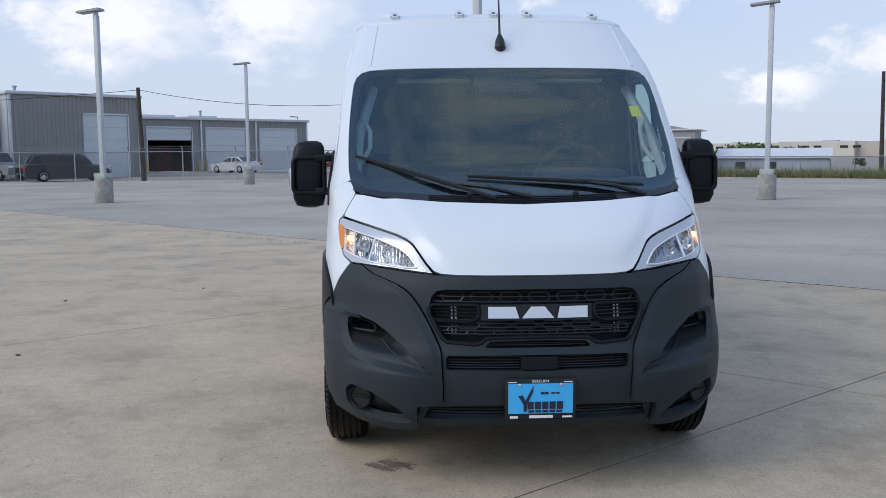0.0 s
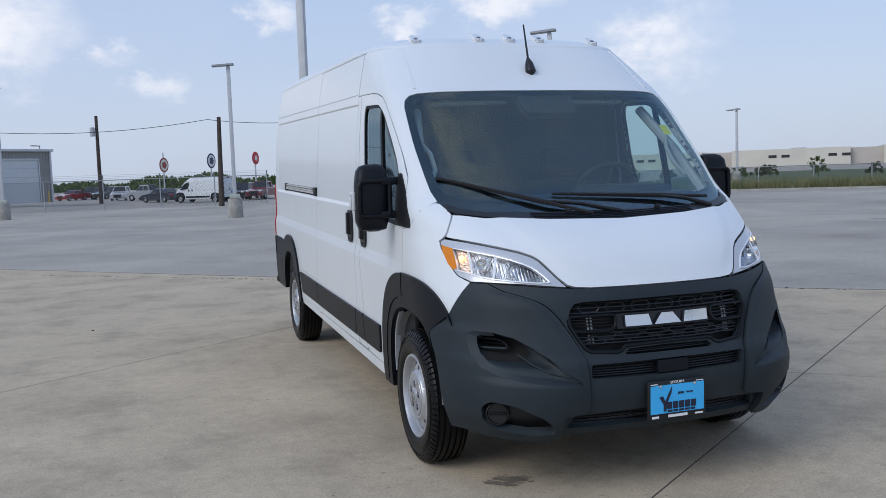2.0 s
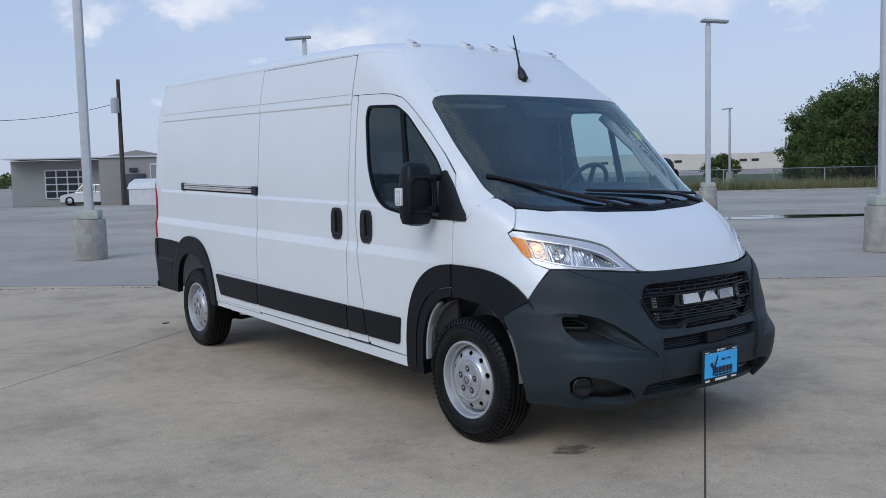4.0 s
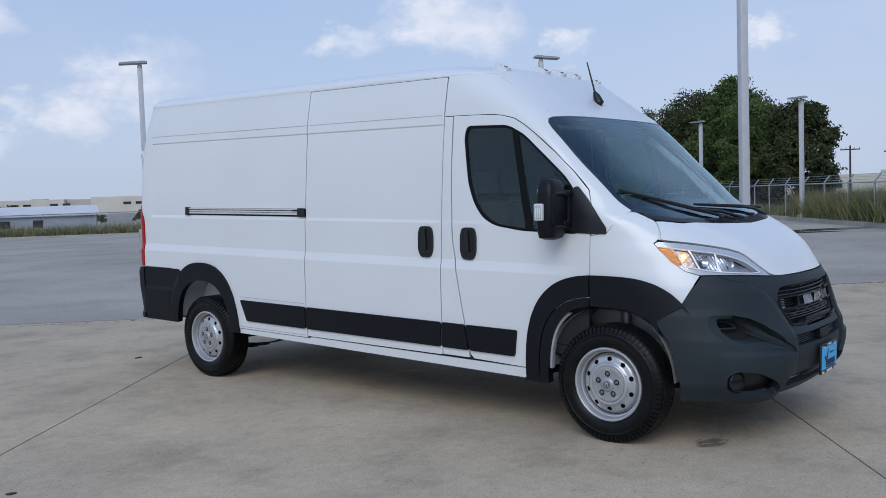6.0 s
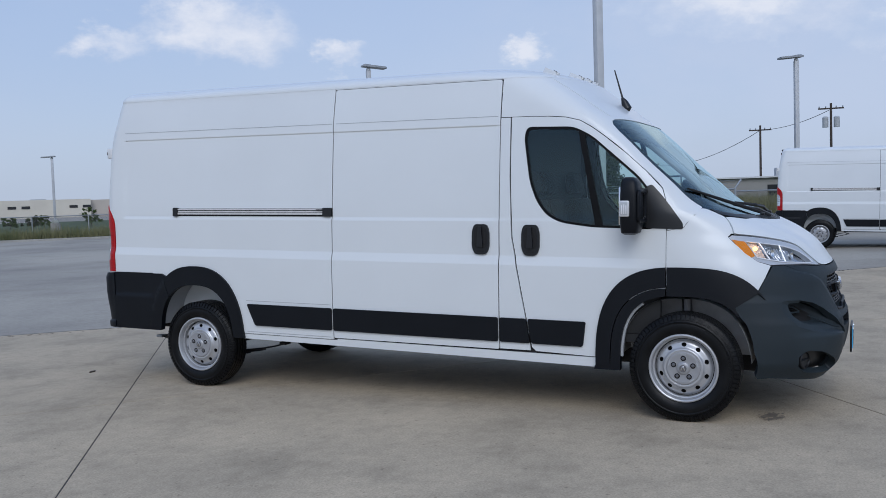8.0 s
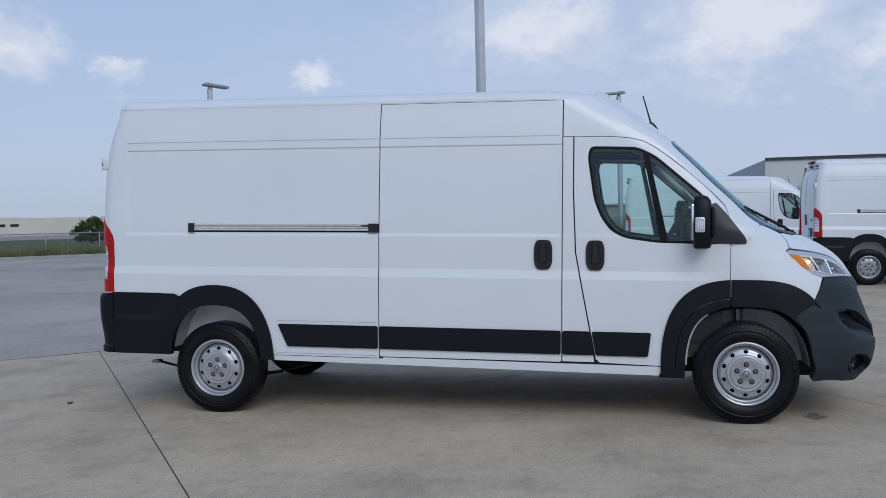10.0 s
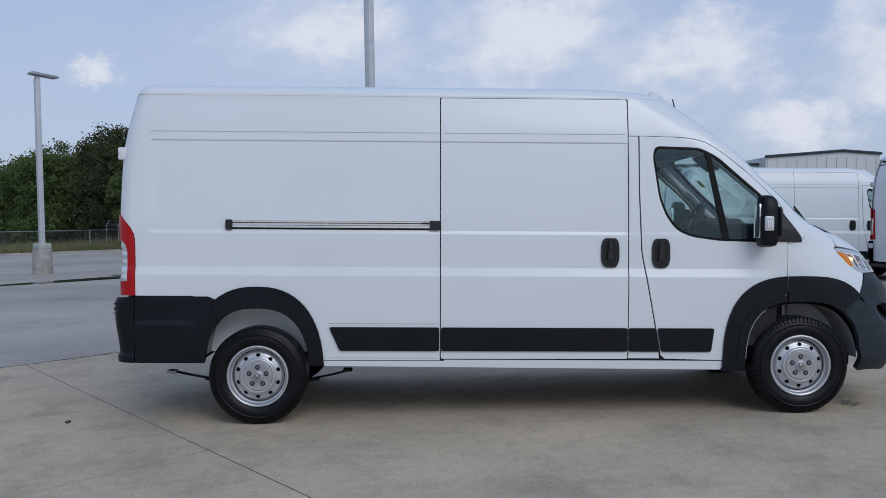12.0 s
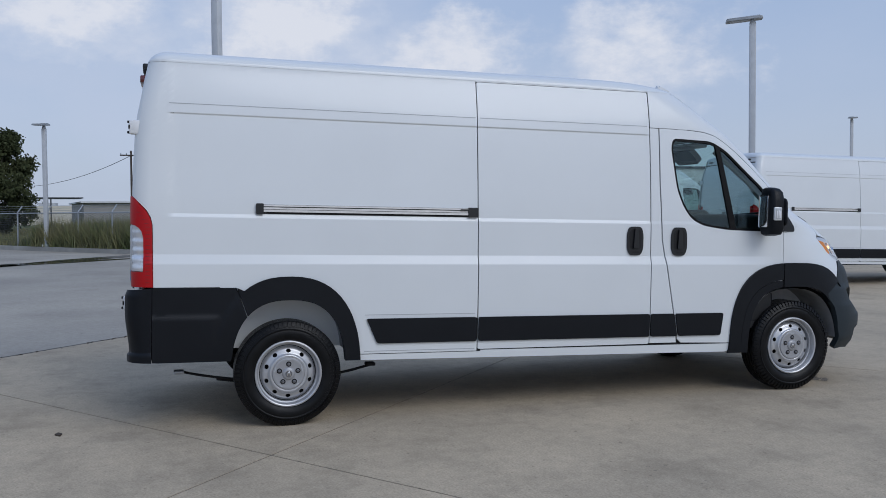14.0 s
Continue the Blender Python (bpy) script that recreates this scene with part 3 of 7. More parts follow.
roof_z = roof_shell()
for s in (-1, 1):
    panel("gutter_bead", chart_front, [[(s * 0.772, 2.056), (s * 0.790, 2.056), (s * 0.752, 2.340), (s * 0.734, 2.340)]], WHITE, van, off=0.0035, depth=0.004, step=0.03)
screen = panel("windshield", chart_front, [mirrored_line(GLASS)], WINDSHIELD, van, off=-0.004, depth=0.0)
screen.visible_shadow = False
IN = [(0.0, 2.012), (0.40, 2.010), (0.66, 2.004), (0.77, 1.994), (0.81, 1.97), (0.835, 1.92), (0.846, 1.82), (0.850, 1.70), (0.848, 1.58), (0.838, 1.48), (0.80, 1.445), (0.68, 1.425), (0.40, 1.412), (0.0, 1.408)]
panel("windshield_border", chart_front, [mirrored_line(GLASS), mirrored_line(IN)], FRIT, van, off=-0.010, depth=0.0)
panel("sensor_housing", chart_front, [rounded([(-0.175, 2.02), (0.185, 2.02), (0.185, 1.93), (0.165, 1.905), (-0.145, 1.905), (-0.165, 1.93)], 0.02)], GAP, van, off=-0.014, depth=0.05)
panel("yellow_sticker", chart_front, [[(0.695, 1.815), (0.755, 1.815), (0.765, 1.755), (0.70, 1.755)]], YELLOW, van, off=-0.008, depth=0.0, label="bright yellow square sticker inside the windscreen")
# bonnet, cowl and wings
HOOD = [(0.0, 1.022), (0.36, 1.022), (0.43, 1.026), (0.462, 1.037), (0.492, 1.069), (0.530, 1.120), (0.553, 1.150), (0.580, 1.170), (0.630, 1.190), (0.70, 1.208), (0.77, 1.224), (0.84, 1.238), (0.888, 1.247), (0.893, 1.255), (0.868, 1.301), (0.836, 1.353), (0.80, 1.352), (0.70, 1.337), (0.40, 1.318), (0.0, 1.306)]


def hood_relief(u, v):
    """The raised middle of the bonnet with its two long pressings."""
    return 0.010 * (1 - sstep(0.0, 0.10, np.abs(u) - (0.36 + 0.9 * (v - 1.05)))) * sstep(1.035, 1.12, v)


bonnet = panel("bonnet", chart_front, [mirrored_line(HOOD)], WHITE, van, off=hood_relief, depth=0.02, step=0.018)
cowl = panel("cowl", chart_front, [mirrored_line([(0, 1.350), (0.4, 1.353), (0.70, 1.366), (0.80, 1.384), (0.845, 1.405), (0.852, 1.372), (0.80, 1.356), (0.70, 1.342), (0.4, 1.322), (0, 1.310)])], DARKPLASTIC, van, off=0.004, depth=0.03)
for k in range(4):
    z = 1.318 + 0.0075 * k
    bm = bmesh.new()
    pts = [Vector(chart_front(x, z + 0.018 * (abs(x) / 0.5) ** 2 * 0.6)) + Vector((0, -0.008, 0.006)) for x in np.linspace(-0.47, 0.47, 25)]
    tube(bm, pts, 0.0032, 5)
    part("cowl_slat", bm, PLASTIC, cowl)
for x in (-0.266, 0.266):
    p = chart_front(x, 1.352)
    one_box("washer_nozzle", x - 0.012, x + 0.012, p[1] - 0.03, p[1], 1.352, 1.372, DARKPLASTIC, cowl, 0.004)


def side_of(pts, gap=0.002):
    """Front outline points (x, z), cut fine, as places (y, z) along the side, a gap further out."""
    pts = [(a[0] + (b[0] - a[0]) * k / 5, a[1] + (b[1] - a[1]) * k / 5) for a, b in zip(pts, pts[1:]) for k in range(5)] + [pts[-1]]
    return [(float(chart_front(x + gap, z)[1]), z) for x, z in pts]


FENDER = [(0.112, 0.90), (0.112, 1.2655), (0.003, 1.2890), (-0.0175, 1.3185), (-0.0598, 1.3685), (-0.096, 1.412)] + side_of([(0.866, 1.408), (0.850, 1.380), (0.841, 1.357), (0.873, 1.303), (0.898, 1.257), (0.909, 1.243), (0.9235, 1.228), (0.9255, 1.19), (0.9155, 1.122), (0.8935, 1.066), (0.856, 1.041)], 0.001) + [(-0.495, 0.965), (-0.448, 0.868), (-0.40, 0.84), (-0.30, 0.90), (-0.15, 0.95), (0.0, 0.965)]
both("wing_channel", chart_front, [[(-0.856, 1.368), (-0.888, 1.305), (-0.912, 1.258), (-0.880, 1.245), (-0.852, 1.298), (-0.815, 1.358)]], WHITE, van, off=-0.014, depth=0.0)
wings = both("wing", chart_side, [FENDER], WHITE, van, step=0.03)
both("bonnet_gap", chart_front, [[(-0.45, 1.01), (-0.43, 1.03), (-0.60, 1.18), (-0.83, 1.26), (-0.77, 1.37), (-0.85, 1.39), (-0.93, 1.30), (-0.94, 1.24), (-0.93, 1.15), (-0.80, 1.02)]], GAP, van, off=-0.085, depth=0.0)

# ---- front bumper ----
fold_x = smooth_table([0.3, 0.43, 0.69, 0.80, 0.88, 0.935, 0.969, 1.0, 1.05], [0.425, 0.425, 0.436, 0.485, 0.53, 0.575, 0.632, 0.74, 0.86])


# the air pocket: its bevelled lip runs from LIP_OUT on the face down to LIP_IN on the pocket floor
LIP_OUT = [(0.80, 0.815), (0.870, 0.818), (0.890, 0.805), (0.897, 0.76), (0.891, 0.712), (0.866, 0.655), (0.80, 0.622), (0.709, 0.604), (0.60, 0.592), (0.46, 0.578)]
LIP_IN = [(0.80, 0.800), (0.852, 0.800), (0.864, 0.790), (0.866, 0.76), (0.860, 0.720), (0.838, 0.680), (0.785, 0.648), (0.709, 0.629), (0.60, 0.618), (0.46, 0.600)]
POCKET = LIP_OUT + [(0.475, 0.607), (0.545, 0.650), (0.60, 0.700), (0.66, 0.752), (0.725, 0.793)]
FOG = rounded([(0.868, 0.470), (0.835, 0.506), (0.735, 0.494), (0.62, 0.440), (0.572, 0.400), (0.560, 0.362), (0.66, 0.352), (0.80, 0.362), (0.856, 0.400)], 0.02, 3)
GRILLE = [(0.0, 0.962), (0.41, 0.958), (0.452, 0.950), (0.474, 0.925), (0.488, 0.880), (0.484, 0.845), (0.455, 0.790), (0.428, 0.745), (0.405, 0.728), (0.285, 0.720), (0.258, 0.726), (0.232, 0.746), (0.0, 0.752)]
SLIT = [(0.0, 0.738), (0.215, 0.733), (0.235, 0.716), (0.235, 0.706), (0.0, 0.706)]
SLOT = [(0.0, 0.676), (0.405, 0.672), (0.415, 0.662), (0.415, 0.616), (0.402, 0.608), (0.0, 0.606)]
LOWSLOT = [(0.0, 0.445), (0.30, 0.443), (0.49, 0.430), (0.515, 0.366), (0.0, 0.366)]
BUMPER = [at_x(0, 1.014), at_x(0.36, 1.014), at_x(0.43, 1.016), at_x(0.468, 1.018), at_x(0.578, 1.024), at_x(0.65, 1.030), at_x(0.737, 1.036), at_x(0.80, 1.040), at_y(-0.532, 1.037), at_y(-0.497, 0.9635), at_y(-0.4505, 0.867), at_y(-0.40, 0.838), at_y(-0.318, 0.776),
          at_y(-0.40, 0.66), at_y(-0.44, 0.50), at_y(-0.45, 0.33), at_y(-0.46, 0.312),
          at_x(0.92, 0.318), at_x(0.80, 0.312), at_x(0.65, 0.310), at_x(0.5, 0.325), at_x(0.0, 0.33)]


def to_wrap(pts):
    """A front outline (x, z), cut fine, in the coordinates of the wrapped chart."""
    return [at_x(x, z) for x, z in pts]


CENTRE = [at_x(0, 1.014), at_x(0.36, 1.014), at_x(0.43, 1.016), at_x(0.468, 1.018), at_x(0.578, 1.024), at_x(0.65, 1.030), at_x(0.737, 1.036), at_x(0.80, 1.040)]
FOLD = [(0.795, 1.037), (0.74, 1.004), (0.68, 0.986), (0.632, 0.969), (0.600, 0.953), (0.575, 0.935), (0.552, 0.910), (0.530, 0.880), (0.507, 0.840), (0.485, 0.800), (0.462, 0.750), (0.444, 0.710), (0.436, 0.680), (0.432, 0.62), (0.428, 0.53), (0.428, 0.462), (0.436, 0.454), (0.530, 0.448), (0.536, 0.442), (0.536, 0.323)]
centre = CENTRE[:-1] + to_wrap([(x - 0.0045, z + 0.003) for x, z in FOLD]) + [at_x(0.0, 0.33)]
holes = [mirrored_line(to_wrap(q)) for q in (GRILLE, SLIT, SLOT, LOWSLOT)]


bumper = panel("front_bumper", chart_wrap, [mirrored_line(centre)] + holes, BUMPERGREY, van, off=0.004, depth=0.045, step=0.02, label="dark grey grained plastic front bumper")


def corner_piece(u, v):
    """The raised bumper corner: highest at its fold, with a shelf below the pocket."""
    x = np.abs(chart_wrap(u, v)[..., 0])
    edge = sstep(0.0, 0.05, x - fold_x(v)) * 0.4 + 0.6
    flank = 1 - sstep(0.60, 0.95, x) * 0.62 - 0.38 * sstep(0.80, 0.90, x) * sstep(0.80, 0.86, v)
    shelf = 0.020 * (1 - sstep(0.580, 0.622, v)) * sstep(0.43, 0.58, x) * (1 - sstep(0.80, 0.93, x))
    return 0.004 + (0.024 * edge * (1 - 0.7 * sstep(0.92, 1.04, v)) + shelf) * flank - 0.018 * (1 - sstep(0.32, 0.43, v))


corner_loop = to_wrap(FOLD[::-1]) + BUMPER[8:20]
both("bumper_corner", chart_wrap, [corner_loop, to_wrap(POCKET), to_wrap(FOG)], BUMPERGREY, van, off=corner_piece, depth=0.045, step=0.012)
pocket_top = smooth_table([0.48, 0.545, 0.60, 0.66, 0.725, 0.80, 0.89], [0.617, 0.650, 0.700, 0.752, 0.793, 0.806, 0.80])
pocket_low = smooth_table([0.48, 0.60, 0.709, 0.79, 0.845, 0.89], [0.612, 0.609, 0.616, 0.634, 0.666, 0.72])


def scoop(u, v):
    """The floor of the air pocket: level with the lip below, sinking towards its upper outer end."""
    x = np.abs(chart_wrap(u, v)[..., 0])
    lo, hi = pocket_low(x), pocket_top(x)
    k = np.clip((v - lo) / np.maximum(hi - lo, 0.02), 0, 1)
    return 0.018 - 0.145 * sstep(0.02, 0.95, k) * sstep(0.50, 0.80, x) - 0.012 * sstep(0.49, 0.60, x)


both("bumper_pocket", chart_wrap, [to_wrap([(0.905, 0.83), (0.80, 0.835), (0.71, 0.82), (0.63, 0.765), (0.46, 0.625), (0.46, 0.595), (0.72, 0.596), (0.82, 0.615), (0.885, 0.66), (0.905, 0.72)])], BUMPERGREY, van, off=scoop, depth=0.0, step=0.012)
# black patch over the pocket floor; the deep cavity's shade is put into its colour
VENT_SHADE = rounded([(0.872, 0.804), (0.738, 0.800), (0.668, 0.738), (0.705, 0.704), (0.850, 0.692)], 0.016, 3)
both("pocket_vent_shade", chart_wrap, [to_wrap(VENT_SHADE)], GAP, van, off=lambda u, v: scoop(u, v) + 0.003, depth=0.0, step=0.02)


def in_pocket(x, z, out):
    p = Vector(chart_front(x, z))
    return p + Vector((0, -float(scoop(*[np.array(k) for k in at_x(x, z)])) - out, 0))


for s in (-1, 1):
    bm = bmesh.new()
    ring = rounded([(0.846, 0.774), (0.752, 0.770), (0.730, 0.752), (0.736, 0.734), (0.846, 0.736)], 0.012, 3)
    tube(bm, [in_pocket(s * x, z, 0.014) for x, z in ring + ring[:1]], 0.006, 6)
    part("vent_ring", bm, BUMPERGREY, van)
    bm = bmesh.new()
    tube(bm, [in_pocket(s * x, 0.754, 0.008) for x in np.linspace(0.842, 0.738, 6)], 0.004, 6)
    part("pocket_bar", bm, PLASTIC, van)
    bm = bmesh.new()
    rows = [[], []]
    for k, line in enumerate((LIP_OUT, LIP_IN)):
        fine = [(a[0] + (b[0] - a[0]) * j / 6, a[1] + (b[1] - a[1]) * j / 6) for a, b in zip(line, line[1:]) for j in range(6)] + [line[-1]]
        for x, z in fine:
            u, v = [np.array([w]) for w in at_x(x, z)]
            p = chart_wrap(u, v)[0]
            n = np.cross(chart_wrap(u + 1e-3, v)[0] - p, chart_wrap(u, v + 1e-3)[0] - p)
            n /= np.linalg.norm(n)
            n *= 1 if n[1] < 0 else -1
            q = p + n * (float(corner_piece(u, v)[0]) if k == 0 else 0.004)
            rows[k].append(bm.verts.new((-s * q[0], q[1], q[2])))
    for i in range(len(rows[0]) - 1):
        bm.faces.new((rows[0][i], rows[0][i + 1], rows[1][i + 1], rows[1][i]))
    bmesh.ops.recalc_face_normals(bm, faces=bm.faces)
    part("pocket_lip", bm, BUMPERGREY, van, smooth=True)
    bm = bmesh.new()
    tube(bm, [in_pocket(s * x, z, 0.004) for x, z in ((0.705, 0.712), (0.66, 0.672), (0.60, 0.640), (0.52, 0.622))], 0.004, 6)
    part("pocket_ridge", bm, BUMPERGREY, van)
both("fog_recess", chart_wrap, [to_wrap([(0.90, 0.53), (0.78, 0.54), (0.54, 0.44), (0.54, 0.335), (0.88, 0.34)])], DARKPLASTIC, van, off=-0.035, depth=0.0)
for s in (-1, 1):
    p = Vector(chart_front(s * 0.803, 0.435))
    bm = bmesh.new()
    lathe(bm, [(0.0, 0.058), (-0.018, 0.056), (-0.022, 0.050), (-0.012, 0.046), (-0.010, 0.0005)], "y", 28)
    fog = part("fog_lamp_cover", bm, DARKPLASTIC, van, smooth=True)
    fog.matrix_local = Matrix.Translation(p + Vector((0, 0.03, 0))) @ Matrix.Rotation(radians(-s * -28), 4, "Z")
    one_box("fog_cover_bar", -0.045, 0.045, -0.020, -0.008, -0.006, 0.006, PLASTIC, fog, 0.003)

# ---- grille ----
panel("grille_backing", chart_front, [mirrored_line([(0, 0.99), (0.50, 0.98), (0.52, 0.86), (0.45, 0.70), (0.45, 0.58), (0.0, 0.58)])], GAP, van, off=-0.075, depth=0.0)
panel("low_backing", chart_front, [mirrored_line([(0, 0.47), (0.52, 0.47), (0.54, 0.35), (0.0, 0.35)])], GAP, van, off=-0.06, depth=0.0)


def on_front(x, z, out):
    p = chart_front(x, z)
    return Vector((p[0], p[1] - out, p[2]))


def grille_bar(name, pts, out, r, mat=DARKPLASTIC, n=5):
    bm = bmesh.new()
    tube(bm, [on_front(x, z, out) for x, z in pts], r, n)
    return part(name, bm, mat, van)


def hexrow(z0, z1, x0, x1, cells, shift=0.0):
    """A row of flat honeycomb openings as a zigzag bar pair."""
    w = (x1 - x0) / cells
    zm = (z0 + z1) / 2
    up, dn = [], []
    for i in range(cells):
        a = x0 + w * (i + shift)
        for f, g in ((0.0, 0.0), (0.18, 0.0), (0.32, 1.0), (0.85, 1.0), (0.99, 0.0)):
            x = a + w * f
            if x0 <= x <= x1:
                up.append((x, zm + (z1 - zm) * g))
                dn.append((x, zm + (z0 - zm) * g))
    return up, dn


for z0, z1, xe, cells, sh in ((0.905, 0.945, 0.455, 7, 0.0), (0.782, 0.818, 0.45, 7, 0.5), (0.758, 0.790, 0.43, 7, 0.0)):
    for line in hexrow(z0, z1, -xe, xe, cells, sh):
        grille_bar("grille_honeycomb", line, -0.025, 0.0042)
for z, xe in ((0.948, 0.44), (0.925, 0.46), (0.902, 0.47), (0.822, 0.46), (0.806, 0.45), (0.790, 0.44), (0.774, 0.43), (0.760, 0.42)):
    grille_bar("grille_slat", [(x, z) for x in np.linspace(-xe, xe, 15)], -0.024, 0.0042)
for z in (0.730, 0.722, 0.714):
    grille_bar("grille_slat", [(x, z) for x in np.linspace(-0.22, 0.22, 9)], -0.02, 0.003)
for z in (0.662, 0.650, 0.638, 0.626, 0.615):
    grille_bar("grille_slat", [(x, z) for x in np.linspace(-0.41, 0.41, 13)], -0.03, 0.0035)
for z in (0.430, 0.412, 0.394, 0.378):
    grille_bar("grille_slat", [(x, z) for x in np.linspace(-0.50, 0.50, 13)], -0.03, 0.005)
for s in (-1, 1):
    for z in (0.870, 0.855, 0.840):
        grille_bar("grille_slat", [(s * x, z) for x in np.linspace(0.27, 0.475, 7)], -0.03, 0.0036)
    for x in (0.365, 0.382):
        grille_bar("grille_upright", [(s * x, 0.888), (s * x, 0.76)], -0.045, 0.005, GREYPAINT)
    loop = rounded([(0.262, 0.893), (0.484, 0.890), (0.484, 0.832), (0.455, 0.820), (0.30, 0.818), (0.262, 0.838)], 0.02, 3)
    grille_bar("emblem_bracket", [(s * x, z) for x, z in loop + loop[:1]], -0.006, 0.0085, PLASTIC, 6)
    grille_bar("grille_frame", [(s * x, z) for x, z in [(0.488, 0.88), (0.484, 0.845), (0.455, 0.790), (0.428, 0.745), (0.405, 0.729), (0.285, 0.721), (0.258, 0.727), (0.232, 0.747), (0.0, 0.752)]], 0.002, 0.010, PLASTIC, 8)
panel("emblem_plate", chart_front, [rounded([(-0.255, 0.825), (0.255, 0.825), (0.26, 0.895), (-0.26, 0.895)], 0.01)], DARKPLASTIC, van, off=-0.012, depth=0.02)
# the maker's emblem as plain bright shapes
for pts in ([(-0.222, 0.834), (-0.222, 0.886), (-0.100, 0.886), (-0.084, 0.834)],
            [(-0.072, 0.834), (-0.030, 0.886), (0.032, 0.886), (0.074, 0.834)],
            [(0.088, 0.834), (0.100, 0.886), (0.226, 0.886), (0.226, 0.834)]):
    panel("emblem", chart_front, [pts], SILVER, van, off=0.012, depth=0.016, step=0.03)
panel("radar_cover", chart_front, [rounded([(-0.082, 0.612), (0.082, 0.612), (0.082, 0.668), (-0.082, 0.668)], 0.006)], PLASTIC, van, off=0.004, depth=0.03)

# ---- dealer plate on the bumper ----
plate = one_box("front_plate", -0.157, 0.163, -1.004, -0.990, 0.392, 0.578, DARKPLASTIC, van, 0.006, "black plate frame with a bright blue dealer plate")
one_box("plate_insert", -0.142, 0.148, -1.008, -1.003, 0.420, 0.556, PLATEBLUE, plate)


def letters(name, body, x, z, width, height, y, mat, parent):
    me = text_mesh(body, 0.05, 0.0008, width, height)
    ob = mesh_object(name, me, mat, parent)
    ob.matrix_local = Matrix.Translation((x, y, z)) @ Matrix.Rotation(math.pi / 2, 4, "X")
    return ob


def flat(name, pts, y, mat, parent, t=0.0015):
    bm = bmesh.new()
    prism(bm, pts, 0, t, Matrix.Translation((0, y, 0)) @ Matrix.Rotation(math.pi / 2, 4, "X"))
    return part(name, bm, mat, parent)


letters("plate_town_name", "SEGUIN", -0.036, 0.561, 0.075, 0.012, -1.0055, WHITEINK, plate)
flat("plate_mark", [(-0.098, 0.500), (-0.078, 0.505), (-0.066, 0.478), (-0.030, 0.548), (-0.032, 0.520), (-0.058, 0.462), (-0.060, 0.430), (-0.074, 0.430), (-0.074, 0.462)], -1.009, INK, plate)
for x0, x1, z0, z1 in ((-0.056, 0.108, 0.440, 0.474), (0.004, 0.040, 0.508, 0.518), (0.050, 0.090, 0.510, 0.517), (-0.052, 0.104, 0.425, 0.435)):
    n = max(2, int((x1 - x0) / 0.03))
    for i in range(n):
        w = (x1 - x0) / n
        flat("plate_bar", [(x0 + i * w, z0), (x0 + (i + 0.82) * w, z0), (x0 + (i + 0.82) * w, z1), (x0 + i * w, z1)], -1.009, INK, plate)
for x0, x1, z0, z1 in ((-0.135, -0.098, 0.398, 0.409), (-0.048, 0.058, 0.398, 0.411), (0.100, 0.145, 0.399, 0.407), (-0.142, -0.105, 0.561, 0.565), (0.106, 0.145, 0.561, 0.565)):
    flat("plate_bar", [(x0, z0), (x1, z0), (x1, z1), (x0, z1)], -1.0055, WHITEINK, plate)
for x in (-0.092, 0.094):
    bm = bmesh.new()
    lathe(bm, [(-1.003, 0.008), (-1.012, 0.007), (-1.014, 0.0005)], "y", 12, (x, 0, 0.552))
    part("plate_screw", bm, CHROME, plate, smooth=True)

# ---- headlamps ----
LAMP = [(0.470, 1.028), (0.500, 1.062), (0.537, 1.112), (0.560, 1.142), (0.583, 1.160), (0.632, 1.180), (0.70, 1.198), (0.769, 1.214), (0.833, 1.227), (0.907, 1.238), (0.922, 1.225), (0.924, 1.19), (0.914, 1.124), (0.892, 1.070), (0.853, 1.047), (0.80, 1.048), (0.737, 1.046), (0.65, 1.043), (0.566, 1.036)]
LAMP_IN = [(0.537, 1.048), (0.556, 1.074), (0.578, 1.099), (0.602, 1.117), (0.629, 1.130), (0.68, 1.150), (0.737, 1.167), (0.785, 1.176), (0.831, 1.186), (0.886, 1.197), (0.8855, 1.15), (0.886, 1.094), (0.843, 1.079), (0.80, 1.067), (0.761, 1.060), (0.70, 1.054), (0.65, 1.050), (0.585, 1.045)]
TURN = material("pale_turn_reflector", (0.86, 0.66, 0.52), 0.22, metal=0.35, coat=0.4, bump=1.0, bscale=90)
REFLECT = material("lamp_reflector_silver", (0.40, 0.42, 0.45), 0.2, metal=0.75, bump=0.5, bscale=40)
BEZEL = material("grey_lamp_bezel", (0.50, 0.515, 0.54), 0.28, metal=0.25, coat=0.4)
LAMPFRAME = material("bright_lamp_frame", (0.84, 0.85, 0.87), 0.2, metal=0.2, coat=0.5)
